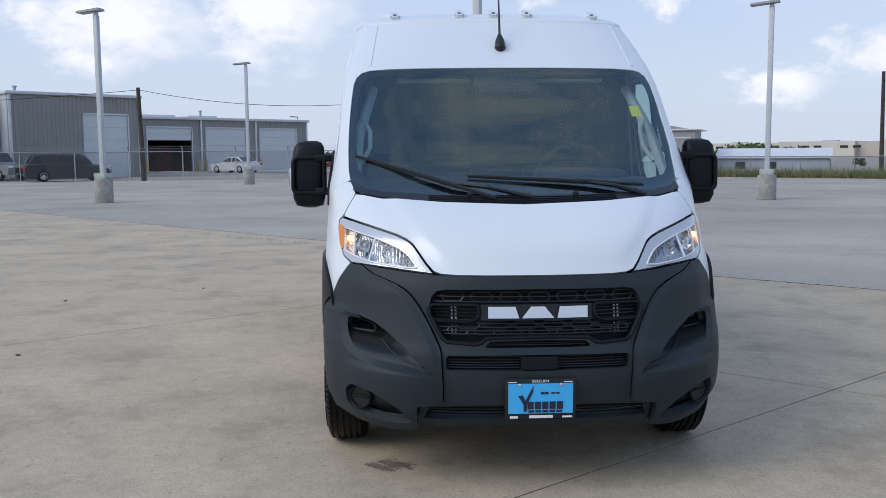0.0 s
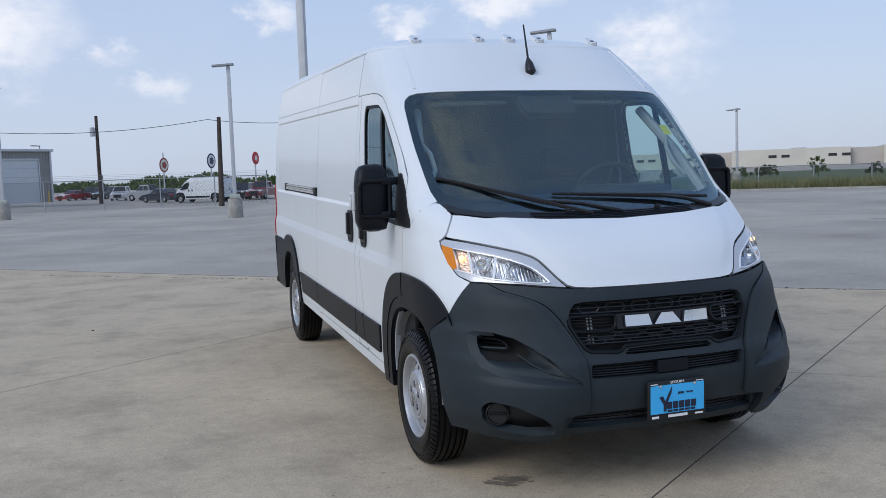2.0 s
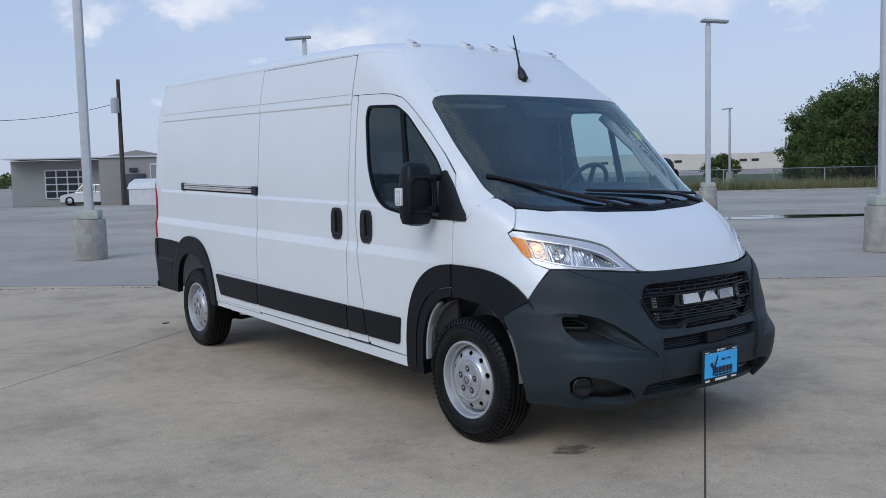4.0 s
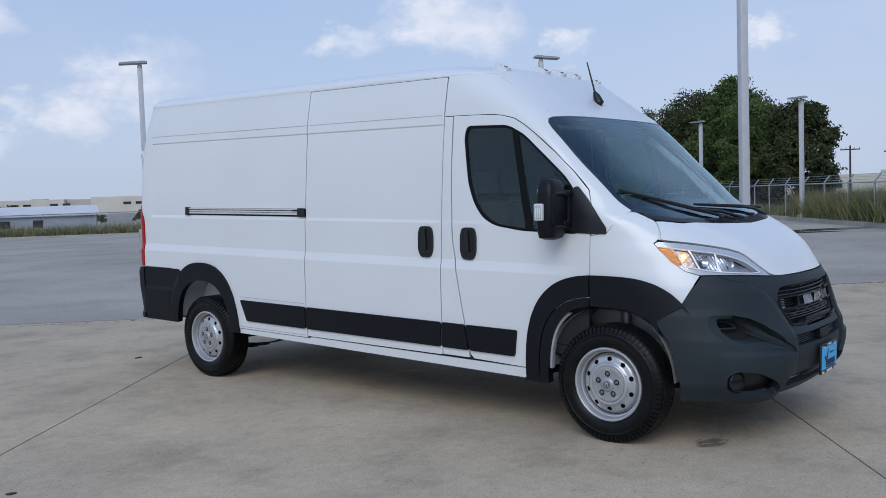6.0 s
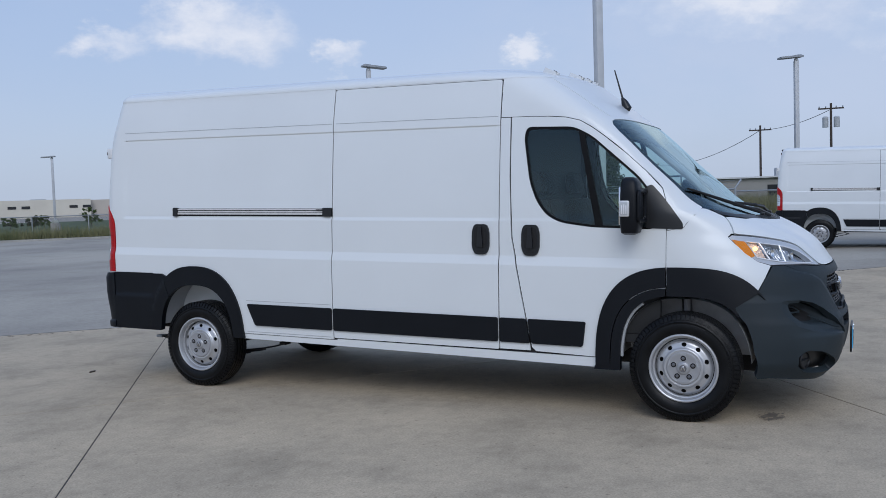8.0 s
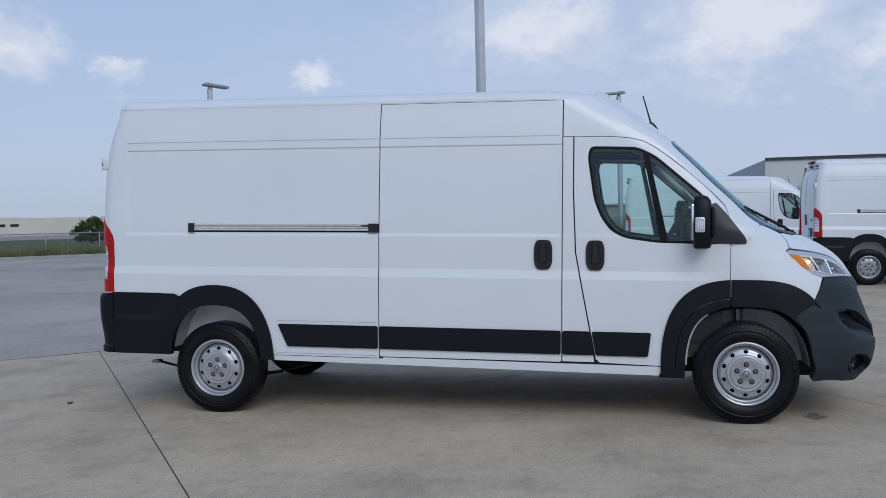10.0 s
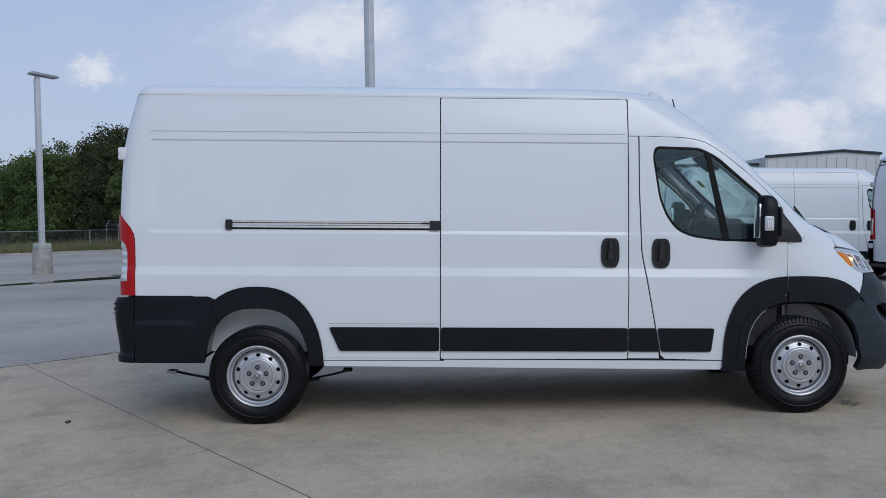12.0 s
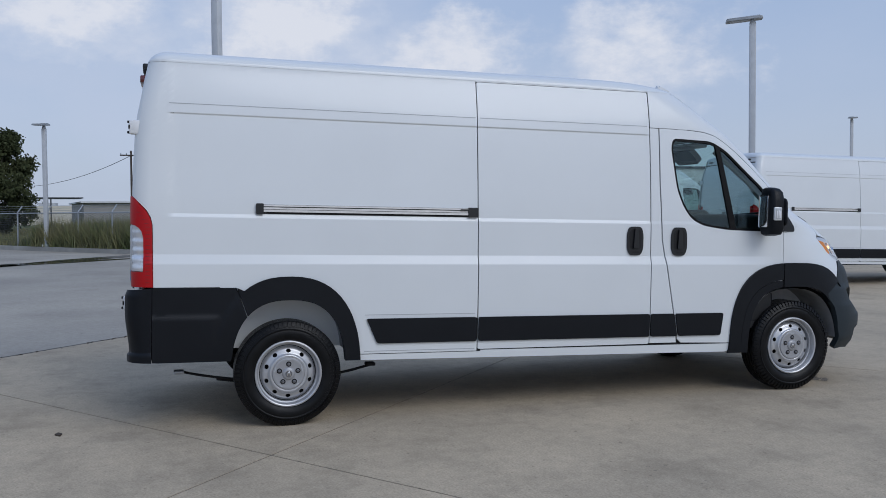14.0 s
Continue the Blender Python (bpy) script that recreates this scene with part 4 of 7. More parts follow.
for flip in (False, True):
    s = 1 if flip else -1
    lamp = panel("headlamp", chart_front, [[(-x, z) for x, z in LAMP], [(-x, z) for x, z in LAMP_IN]], BEZEL, van, off=-0.004, depth=0.03, step=0.03, flip=flip, label="clear headlamp with amber corner")
    panel("lamp_gasket", chart_front, [[(-x, z) for x, z in grown(LAMP, 0.004)], [(-x, z) for x, z in LAMP]], GAP, lamp, off=-0.006, depth=0.0, step=0.04, flip=flip)
    lens = panel("lamp_lens", chart_front, [[(-x, z) for x, z in LAMP]], LAMPGLASS, lamp, off=0.006, depth=0.0, step=0.03, flip=flip)
    lens.visible_shadow = False
    panel("lamp_housing", chart_front, [[(-x, z) for x, z in LAMP_IN]], REFLECT, lamp, off=lambda u, v: -0.034 - 0.014 * np.cos((np.abs(u) - 0.6) * 34) * np.cos((v - 1.12) * 30) + 0.0022 * np.cos(u * 420), depth=0.0, step=0.006, flip=flip)
    AMB = [(0.846, 1.083), (0.883, 1.097), (0.883, 1.193), (0.840, 1.184)]
    panel("turn_reflector", chart_front, [[(-x, z) for x, z in AMB]], TURN, lamp, off=lambda u, v: -0.018 + 0.004 * np.sin(u * 260) * np.sin(v * 260), depth=0.02, step=0.008, flip=flip)
    panel("side_marker", chart_front, [[(-x, z) for x, z in [(0.889, 1.104), (0.906, 1.096), (0.918, 1.122), (0.925, 1.155), (0.922, 1.210), (0.889, 1.197)]]], AMBER, lamp, off=-0.001, depth=0.01, step=0.03, flip=flip)
    bm = bmesh.new()
    tube(bm, [on_front(s * x, z, -0.001) for x, z in LAMP_IN + LAMP_IN[:1]], 0.0042, 6)
    part("lamp_frame", bm, LAMPFRAME, lamp, smooth=True)
    for top, low in (((0.834, 1.186), (0.838, 1.078)), ((0.732, 1.165), (0.764, 1.060))):
        bm = bmesh.new()
        tube(bm, [on_front(s * (top[0] + (low[0] - top[0]) * k / 5), top[1] + (low[1] - top[1]) * k / 5, -0.004) for k in range(6)], 0.0058, 6)
        part("lamp_divider", bm, LAMPFRAME, lamp, smooth=True)
    for bx, bz, r in ((0.790, 1.122, 0.034), (0.672, 1.100, 0.030)):
        bm = bmesh.new()
        lathe(bm, [(-0.008, r), (-0.006, r * 0.94), (0.022, r * 0.55), (0.030, r * 0.25), (0.012, r * 0.22), (0.010, 0.0005)], "y", 24)
        bowl = part("reflector_bowl", bm, CHROME, lamp, smooth=True)
        bowl.matrix_local = Matrix.Translation(on_front(s * bx, bz, -0.022)) @ Matrix.Rotation(radians(s * 12), 4, "Z")
    bm = bmesh.new()
    bmesh.ops.create_uvsphere(bm, u_segments=16, v_segments=10, radius=0.015)
    bulb = part("turn_bulb", bm, BULB, lamp, "lit amber turn bulb", True)
    bulb.location = on_front(s * 0.862, 1.150, -0.014)

# ---- arch trims, mouldings, sliding-door rail, handles ----
FA_OUT, FA_SEAM, FA_IN = (0.588, 0.698, 2.85), (0.486, 0.562, 2.9), (0.420, 0.508, 2.9)


def front_arch(r, a0, a1, dr=0.0):
    return squared(0.0, 0.33, r[0] + dr, r[1] + dr, r[2], a0, a1)


both("front_arch_trim", chart_side, [[(0.588, 0.345)] + front_arch(FA_OUT, 3, 82) + [(0.116, 1.026), (0.116, 0.893)] + front_arch(FA_SEAM, 80, 3, 0.003) + [(0.489, 0.345)]], PLASTIC, van, off=0.018, depth=0.04, step=0.03)
both("front_arch_lip", chart_side, [[(0.60, 0.316), (0.595, 0.338)] + front_arch(FA_SEAM, 2, 80, -0.002) + [(0.116, 0.884), (0.116, 0.836)] + front_arch(FA_IN, 79, 2) + [(0.420, 0.316)]], PLASTIC, van, off=0.014, depth=0.06, step=0.03)
both("front_arch_trim", chart_side, [[(0.107, 1.026), (0.02, 1.028)] + front_arch(FA_OUT, 90, 142)[1:] + [(-0.455, 0.868), (-0.325, 0.776)] + front_arch(FA_IN, 140, 91) + [(0.02, 0.838), (0.107, 0.836)]], PLASTIC, van, off=0.016, depth=0.05, step=0.03)
both("arch_flange", chart_side, [front_arch(FA_IN, 4, 58) + front_arch(FA_IN, 58, 4, -0.014)], GREYPAINT, van, off=-0.012, depth=0.03, step=0.04)
RA_OUT, RA_IN = (0.492, 0.662, 2.4), (0.385, 0.502, 2.5)


def rear_arch(r, a0, a1):
    return squared(WHEELBASE, 0.27, r[0], r[1], r[2], a0, a1)


both("rear_arch_trim", chart_side, [[(3.546, 0.350)] + rear_arch(RA_OUT, 172, 56) + [(4.388, 0.856)] + rear_arch(RA_IN, 48, 172) + [(3.653, 0.350)]], PLASTIC, van, off=0.018, depth=0.05, step=0.03)


def corner_relief(u, v):
    line = (1 - sstep(0.650, 0.672, v)) * sstep(4.46, 4.56, u)
    arch = 1 - sstep(0.0, 0.10, np.hypot((u - WHEELBASE) / 0.51, (v - 0.27) / 0.662) - 0.98)
    return 0.008 + np.maximum(0.010 * line, 0.010 * arch)


both("rear_bumper", chart_side, [[(4.89, 0.368), (4.926, 0.370), (4.926, 0.858), (4.392, 0.858)] + rear_arch(RA_IN, 47, 8)[:-1] + [(4.425, 0.368)]], PLASTIC, van, off=corner_relief, depth=0.05, step=0.03)
both("bumper_seam", chart_side, [[(4.37, 0.84), (4.40, 0.84), (4.385, 0.62), (4.35, 0.64)]], GAP, van, off=0.004, depth=0.0)
both("rear_bumper_end", chart_side, [[(4.930, 0.370), (5.050, 0.372), (5.052, 0.60), (5.052, 0.845), (4.930, 0.856)]], PLASTIC, van, off=lambda u, v: 0.014 + 0.034 * sstep(4.95, 5.05, u) * (0.25 + 0.75 * sstep(0.43, 0.70, v)) * (1 - 0.5 * sstep(0.80, 0.856, v)) + 0.014 * (1 - sstep(0.415, 0.435, v)), depth=0.03, step=0.015)
for y0, y1, y2, y3 in ((0.678, 1.050, 1.080, 0.657), (1.062, 1.292, 1.292, 1.092), (1.304, 2.684, 2.684, 1.304), (2.698, 3.43, 3.508, 2.698)):
    both("side_moulding", chart_side, [rounded([(y0, 0.462), (y1, 0.462), (y2, 0.636), (y3, 0.636)], 0.014, 2)], PLASTIC, van, off=0.014, depth=0.014)


def side_plate(name, pts, mat, parent, off, depth, flip=False, step=0.03):
    return panel(name, chart_side, [pts], mat, parent, off=off, depth=depth, flip=flip, step=step)


def rect(y0, y1, z0, z1, r=0.0):
    return rounded([(y0, z0), (y1, z0), (y1, z1), (y0, z1)], r, 3) if r else [(y0, z0), (y1, z0), (y1, z1), (y0, z1)]


RAIL = material("weathered_aluminium_rail", (0.70, 0.69, 0.67), 0.32, metal=0.4, var=0.15, scale=20)
rail = side_plate("door_rail", rect(2.695, 4.262, 1.352, 1.416), GAP, van, 0.002, 0.01)
for z0, z1, o in ((1.403, 1.414, 0.016), (1.384, 1.397, 0.011), (1.366, 1.381, 0.016)):
    side_plate("rail_strip", rect(2.73, 4.222, z0, z1), RAIL, rail, o, 0.012)
side_plate("rail_end", rect(4.218, 4.268, 1.350, 1.422, 0.008), DARKPLASTIC, rail, 0.020, 0.02)
side_plate("rail_carriage", rect(2.697, 2.772, 1.352, 1.420, 0.006), DARKPLASTIC, rail, 0.020, 0.02)
side_plate("carriage_arm", rect(2.76, 2.83, 1.396, 1.408, 0.003), DARKPLASTIC, rail, 0.021, 0.012)
for pn in (quarters[0], sliders[0]):
    side_plate("eave_seam", rect(1.32, 2.672, 2.069, 2.0735) if pn is sliders[0] else rect(2.705, 4.83, 2.069, 2.0735), GREYPAINT, pn, 0.0012, 0.001, step=0.2)
for z0, z1 in ((0.66, 0.664), (0.405, 0.409)):
    side_plate("panel_seam", rect(2.71, 3.52, z0, z1), GREYPAINT, quarters[0], 0.0012, 0.001)


def handle(y, z, parent, flip=False):
    """A black pull handle: oval bowl, raised rim and an upright grip."""
    outline = rounded([(y - 0.044, z - 0.110), (y + 0.044, z - 0.110), (y + 0.067, z - 0.058), (y + 0.067, z + 0.055), (y + 0.050, z + 0.108), (y - 0.050, z + 0.108), (y - 0.067, z + 0.055), (y - 0.067, z - 0.058)], 0.025, 3)
    bowl = side_plate("door_handle", outline, DARKPLASTIC, parent, 0.014, 0.014, flip, 0.02)
    # near-black plate laid over the bowl carries the shade of its hollow
    side_plate("handle_hollow_shade", rounded([(y - 0.046, z - 0.060), (y + 0.046, z - 0.060), (y + 0.052, z + 0.050), (y + 0.038, z + 0.088), (y - 0.038, z + 0.088), (y - 0.052, z + 0.050)], 0.02, 3), GAP, bowl, 0.0155, 0.002, flip, 0.02)
    side_plate("handle_grip", rounded([(y - 0.024, z - 0.056), (y + 0.024, z - 0.056), (y + 0.013, z + 0.092), (y - 0.013, z + 0.092)], 0.008, 3), DARKPLASTIC, bowl, 0.034, 0.02, flip, 0.02)
    side_plate("handle_lip", rect(y - 0.030, y + 0.030, z - 0.092, z - 0.080, 0.005), GAP, bowl, 0.0155, 0.002, flip, 0.02)
    return bowl


handle(1.436, 1.194, sliders[0])
handle(1.058, 1.192, doors[0])
handle(1.058, 1.192, doors[1], True)
handle(1.436, 1.194, sliders[1], True)

# ---- side windows ----
for flip, door in ((False, doors[0]), (True, doors[1])):
    frame_in = rounded([(0.207, 1.293), (0.216, 1.493), (0.307, 1.614), (0.63, 1.892), (0.756, 1.960), (1.086, 1.970), (1.101, 1.906), (1.055, 1.603), (1.004, 1.476), (0.933, 1.381), (0.833, 1.332), (0.62, 1.302)], 0.05)
    panel("window_seal", chart_side, [WINDOW, frame_in], SEAL, door, off=-0.004, depth=0.02, step=0.04, flip=flip)
    pane = panel("side_window", chart_side, [WINDOW], SIDEGLASS, door, off=-0.012, depth=0.0, step=0.06, flip=flip)
    pane.visible_shadow = False
    panel("window_divider", chart_side, [[(0.541, 1.29), (0.594, 1.29), (0.728, 1.962), (0.688, 1.948)]], SEAL, door, off=-0.003, depth=0.02, flip=flip)
    panel("mirror_sail", chart_side, [rounded([(0.25, 1.283), (0.25, 1.560), (0.215, 1.572), (0.150, 1.500), (0.060, 1.385), (0.010, 1.318), (0.006, 1.278)], 0.015)], DARKPLASTIC, door, off=0.006, depth=0.012, step=0.03, flip=flip)
    s = 1 if flip else -1
    bm = bmesh.new()
    secs = [(1.245, 0.030, 0.034, 0.02), (1.258, 0.076, 0.056, 0.008), (1.30, 0.090, 0.066, 0.0), (1.42, 0.094, 0.068, 0.0), (1.52, 0.092, 0.064, 0.002), (1.585, 0.084, 0.056, 0.008), (1.612, 0.066, 0.042, 0.018), (1.622, 0.035, 0.022, 0.03)]
    rings = []
    for z, a, b, sh in secs:
        ring = []
        for k in range(28):
            c, d = math.cos(k * math.tau / 28), math.sin(k * math.tau / 28)
            ex = 0.55
            ring.append(bm.verts.new((s * (1.128 - sh * 0.4) + a * math.copysign(abs(c) ** ex, c), 0.270 + sh * 0.6 + b * math.copysign(abs(d) ** ex, d), z)))
        rings.append(ring)
    for r0, r1 in zip(rings, rings[1:]):
        for k in range(28):
            bm.faces.new((r0[k], r0[(k + 1) % 28], r1[(k + 1) % 28], r1[k]))
    bm.faces.new(rings[0][::-1])
    bm.faces.new(rings[-1])
    bmesh.ops.recalc_face_normals(bm, faces=bm.faces)
    mirror = part("wing_mirror", bm, PLASTIC, van, "large black folding wing mirror", True)
    mirror.location.y = 0.06 if flip else 0.045
    for z0, z1 in ((1.505, 1.548), (1.318, 1.362)):
        one_box("mirror_arm", min(s * 0.97, s * 1.09), max(s * 0.97, s * 1.09), 0.195, 0.250, z0, z1, PLASTIC, mirror, 0.012)
    bm = bmesh.new()
    loop = rounded([(1.035, 1.335), (1.212, 1.335), (1.208, 1.528), (1.035, 1.528)], 0.03, 4)
    tube(bm, [Vector((s * x, 0.206, z)) for x, z in loop + loop[:1]], 0.013, 8, False)
    part("mirror_band", bm, PLASTIC, mirror, smooth=True)
    one_box("mirror_glass", s * 1.115 - 0.055, s * 1.115 + 0.055, 0.335, 0.3445, 1.31, 1.56, CHROME, mirror, 0.01)
    lens = one_box("mirror_indicator", min(s * 1.215, s * 1.240), max(s * 1.215, s * 1.240), 0.262, 0.328, 1.365, 1.470, CLEARLENS, mirror, 0.010, "clear indicator lens")
    x0 = s * 1.2405
    one_box("indicator_reflector", min(x0, x0 + s * 0.002), max(x0, x0 + s * 0.002), 0.271, 0.319, 1.376, 1.459, GREYPAINT, lens, 0.0008)
    for k in range(3):
        one_box("indicator_rib", min(x0, x0 + s * 0.0032), max(x0, x0 + s * 0.0032), 0.277 + 0.014 * k, 0.284 + 0.014 * k, 1.384, 1.440 + 0.005 * (k % 2), LAMPFRAME, lens, 0.001)

# ---- roof fittings ----
for x in (-0.629, -0.225, -0.01, 0.20, 0.629):
    y = float(chart_front(x, Z_EAVE)[1]) + 0.105
    z = roof_z(x, y)
    bm = bmesh.new()
    prism(bm, rounded([(-0.032, -0.055), (0.032, -0.055), (0.026, 0.06), (-0.026, 0.06)], 0.015), -0.02, 0.026, bevel=0.012)
    lampm = part("roof_marker_lamp", bm, CLEARLENS, van, "clear roof marker lamp", True)
    lampm.matrix_local = Matrix.Translation((x, y, z)) @ Matrix.Rotation(radians(24), 4, "X")
    one_box("marker_bulb", -0.010, 0.010, -0.03, -0.01, 0.022, 0.030, BOLT, lampm)
bm = bmesh.new()
base = Vector((0.0, float(chart_front(0.0, 2.165)[1]), 2.165))
tube(bm, [base + Vector((0, -0.012, -0.035)), base + Vector((0, -0.012, 0.0)), base + Vector((0, 0.012, 0.05)), base + Vector((0, 0.03, 0.085))], [0.008, 0.034, 0.026, 0.010], 14)
ant = part("antenna", bm, DARKPLASTIC, van, "black whip antenna", True)
bm = bmesh.new()
tube(bm, [base + Vector((0, 0.025, 0.075)), base + Vector((0.0, 0.09, 0.30))], [0.0075, 0.005], 8)
part("antenna_mast", bm, DARKPLASTIC, ant)

# ---- wipers ----


def wiper(piv, mid, tip, k):
    arm = bmesh.new()
    a, b, c = on_front(*piv, 0.02), on_front(*mid, 0.045), on_front(*tip, 0.018)
    tube(arm, [a, a.lerp(b, 0.5) + Vector((0, -0.012, 0.012)), b], [0.014, 0.011, 0.008], 8)
    w = part("wiper", arm, DARKPLASTIC, van, "black wiper arm with blade")
    blade = bmesh.new()
    e = b + (b - c) * k
    tube(blade, [e, b, c], [0.008, 0.013, 0.008], 6)
    part("wiper_blade", blade, GAP, w)


wiper((0.042, 1.346), (-0.39, 1.415), (-0.845, 1.543), 0.55)
wiper((0.632, 1.350), (0.33, 1.412), (-0.262, 1.441), 0.50)

# ---- cab interior ----
bm = bmesh.new()
box(bm, -0.84, 0.84, -0.08, 0.42, 0.95, 1.24, 0.06, 3)
box(bm, -0.74, 0.74, -0.16, 0.10, 1.20, 1.335, 0.04, 3)
box(bm, -0.78, 0.78, -0.06, 0.34, 1.20, 1.415, 0.04, 3)
box(bm, 0.16, 0.66, 0.02, 0.38, 1.22, 1.46, 0.05, 3)
part("dashboard", bm, INTERIOR, van, "dark grey dashboard", True)
bm = bmesh.new()
tilt = Matrix.Translation((0.40, 0.42, 1.41)) @ Matrix.Rotation(radians(-62), 4, "X")
tube(bm, [Vector((0.195 * math.cos(a), 0.195 * math.sin(a), 0)) for a in np.linspace(0, math.tau, 33)], 0.016, 8, False)
for a in (0.0, math.pi, -math.pi / 2):
    tube(bm, [Vector((0.19 * math.cos(a), 0.19 * math.sin(a), 0)), Vector((0.05 * math.cos(a), 0.05 * math.sin(a), -0.02))], 0.018, 6)
lathe(bm, [(-0.05, 0.06), (-0.01, 0.075), (0.005, 0.06), (0.008, 0.001)], "z", 16)
bmesh.ops.transform(bm, matrix=tilt, verts=bm.verts)
part("steering_wheel", bm, INTERIOR, van, "black steering wheel", True)
for x0, x1 in ((-0.84, -0.12), (0.20, 0.72)):
    seat = one_box("seat", x0, x1, 0.55, 1.05, 0.62, 0.92, SEATCLOTH, van, 0.06, "black cloth cab seat")
    n = 2 if x1 - x0 > 0.6 else 1
    for i in range(n):
        a, b = x0 + (x1 - x0) * i / n, x0 + (x1 - x0) * (i + 1) / n
        bk = one_box("backrest", a + 0.01, b - 0.01, -0.07, 0.07, 0.0, 0.62, SEATCLOTH, seat, 0.05)
        bk.matrix_local = Matrix.Translation((0, 1.02, 0.86)) @ Matrix.Rotation(radians(-12), 4, "X")
        hr = one_box("headrest", (a + b) / 2 - 0.13, (a + b) / 2 + 0.13, -0.05, 0.05, 0.66, 0.84, SEATCLOTH, seat, 0.04)
        hr.matrix_local = Matrix.Translation((0, 1.02, 0.86)) @ Matrix.Rotation(radians(-12), 4, "X")
one_box("bulkhead", -0.86, 0.86, 1.235, 1.255, 0.40, 2.29, INTERIOR, van)
one_box("cab_floor", -0.93, 0.93, -0.10, 1.25, 0.50, 0.56, INTERIOR, van)
one_box("headliner", -0.74, 0.74, 0.72, 1.25, 2.06, 2.09, INTLIGHT, van, 0.01)
one_box("cargo_ceiling", -0.86, 0.86, 1.25, 4.80, 2.30, 2.33, GAP, van)
for s in (-1, 1):
    bm = bmesh.new()
    tube(bm, [Vector((s * 0.86, -0.02, 1.36)), Vector((s * 0.835, 0.31, 1.66)), Vector((s * 0.76, 0.60, 1.92))], 0.030, 8)
    part("pillar_trim", bm, INTLIGHT, van, smooth=True)
    bm = bmesh.new()
    tube(bm, [Vector((s * 0.82, 0.16, 1.50)), Vector((s * 0.775, 0.22, 1.58)), Vector((s * 0.775, 0.30, 1.67)), Vector((s * 0.81, 0.36, 1.73))], 0.014, 8)
    part("grab_handle", bm, INTLIGHT, van, smooth=True)
    one_box("sun_visor", min(s * 0.18, s * 0.62), max(s * 0.18, s * 0.62), 0.58, 0.74, 1.96, 1.985, INTLIGHT, van, 0.01)
    one_box("door_card", min(s * 0.90, s * 0.94), max(s * 0.90, s * 0.94), 0.16, 1.15, 0.56, 1.27, INTERIOR, van, 0.012)

# ---- tail ----
TAILCHROME = material("bright_lamp_reflector", (0.80, 0.81, 0.83), 0.22, metal=0.55, bump=0.3, bscale=60)
HINGEWHITE = material("white_hinge_paint", (0.72, 0.73, 0.74), 0.4, var=0.1, scale=30)
REDDARK = material("dark_red_lens_rib", (0.20, 0.003, 0.004), 0.3)
for flip in (False, True):
    CLEAR = [(5.060, 0.966), (4.984, 0.967), (4.984, 1.06), (4.986, 1.185), (4.996, 1.222), (5.012, 1.246), (5.035, 1.262), (5.060, 1.270)]
    tl = panel("tail_lamp", chart_side, [[(4.924, 0.864), (4.986, 0.864), (5.052, 0.864), (5.058, 0.962), (4.980, 0.963), (4.980, 1.06), (4.982, 1.186), (4.993, 1.226), (5.010, 1.250), (5.034, 1.266), (5.060, 1.274), (5.060, 1.454), (5.040, 1.436), (5.018, 1.412), (4.992, 1.387), (4.966, 1.358), (4.942, 1.316), (4.931, 1.27), (4.929, 1.20)]], REDLENS, van, off=0.008, depth=0.02, step=0.02, flip=flip, label="red and clear tail lamp")
    clear = panel("clear_segment", chart_side, [CLEAR], TAILCHROME, tl, off=lambda u, v: 0.001 - 0.006 * sstep(1.05, 1.07, v) + 0.005 * sstep(1.20, 1.26, v) + 0.002 * np.sin(v * 110), depth=0.0, step=0.012, flip=flip)
    glass = panel("clear_cover", chart_side, [CLEAR], LAMPGLASS, tl, off=0.0075, depth=0.0, step=0.02, flip=flip)
    glass.visible_shadow = False
    for k in range(20):
        z = 0.892 + 0.024 * k
        y0 = 4.942 + (max(z - 1.26, 0) * 0.62)
        panel("lens_ridge", chart_side, [[(y0, z), (y0 + 0.026, z), (y0 + 0.026, z + 0.005), (y0, z + 0.005)]], REDDARK, tl, off=0.0088, depth=0.0, step=0.05, flip=flip)
    s = 1 if flip else -1
    one_box("tail_lamp_rear", min(s * 0.80, s * 0.846), max(s * 0.80, s * 0.846), 5.005, 5.064, 0.866, 1.43, REDLENS, tl, 0.02)
    one_box("tail_clear", min(s * 0.812, s * 0.850), max(s * 0.812, s * 0.850), 5.035, 5.070, 0.967, 1.265, CLEARLENS, tl, 0.008)
bm = bmesh.new()
pr = [(float(tail_y(z)), z) for z in np.linspace(0.42, 2.335, 14)]
for (ya, za), (yb, zb) in zip(pr, pr[1:]):
    wa, wb = float(half_w(za)) - 0.10, float(half_w(zb)) - 0.10
    bm.faces.new([bm.verts.new(p) for p in ((-wa, ya - 0.09, za), (wa, ya - 0.09, za), (wb, yb - 0.09, zb), (-wb, yb - 0.09, zb))])
bmesh.ops.remove_doubles(bm, verts=bm.verts, dist=1e-4)
part("tail_opening", bm, GAP, van)


def rear_chart(u, v):
    u, v = np.asarray(u, float), np.asarray(v, float)
    return np.stack([u, tail_y(v) - 0.06 * (np.abs(u) / 0.95) ** 4, v], -1)


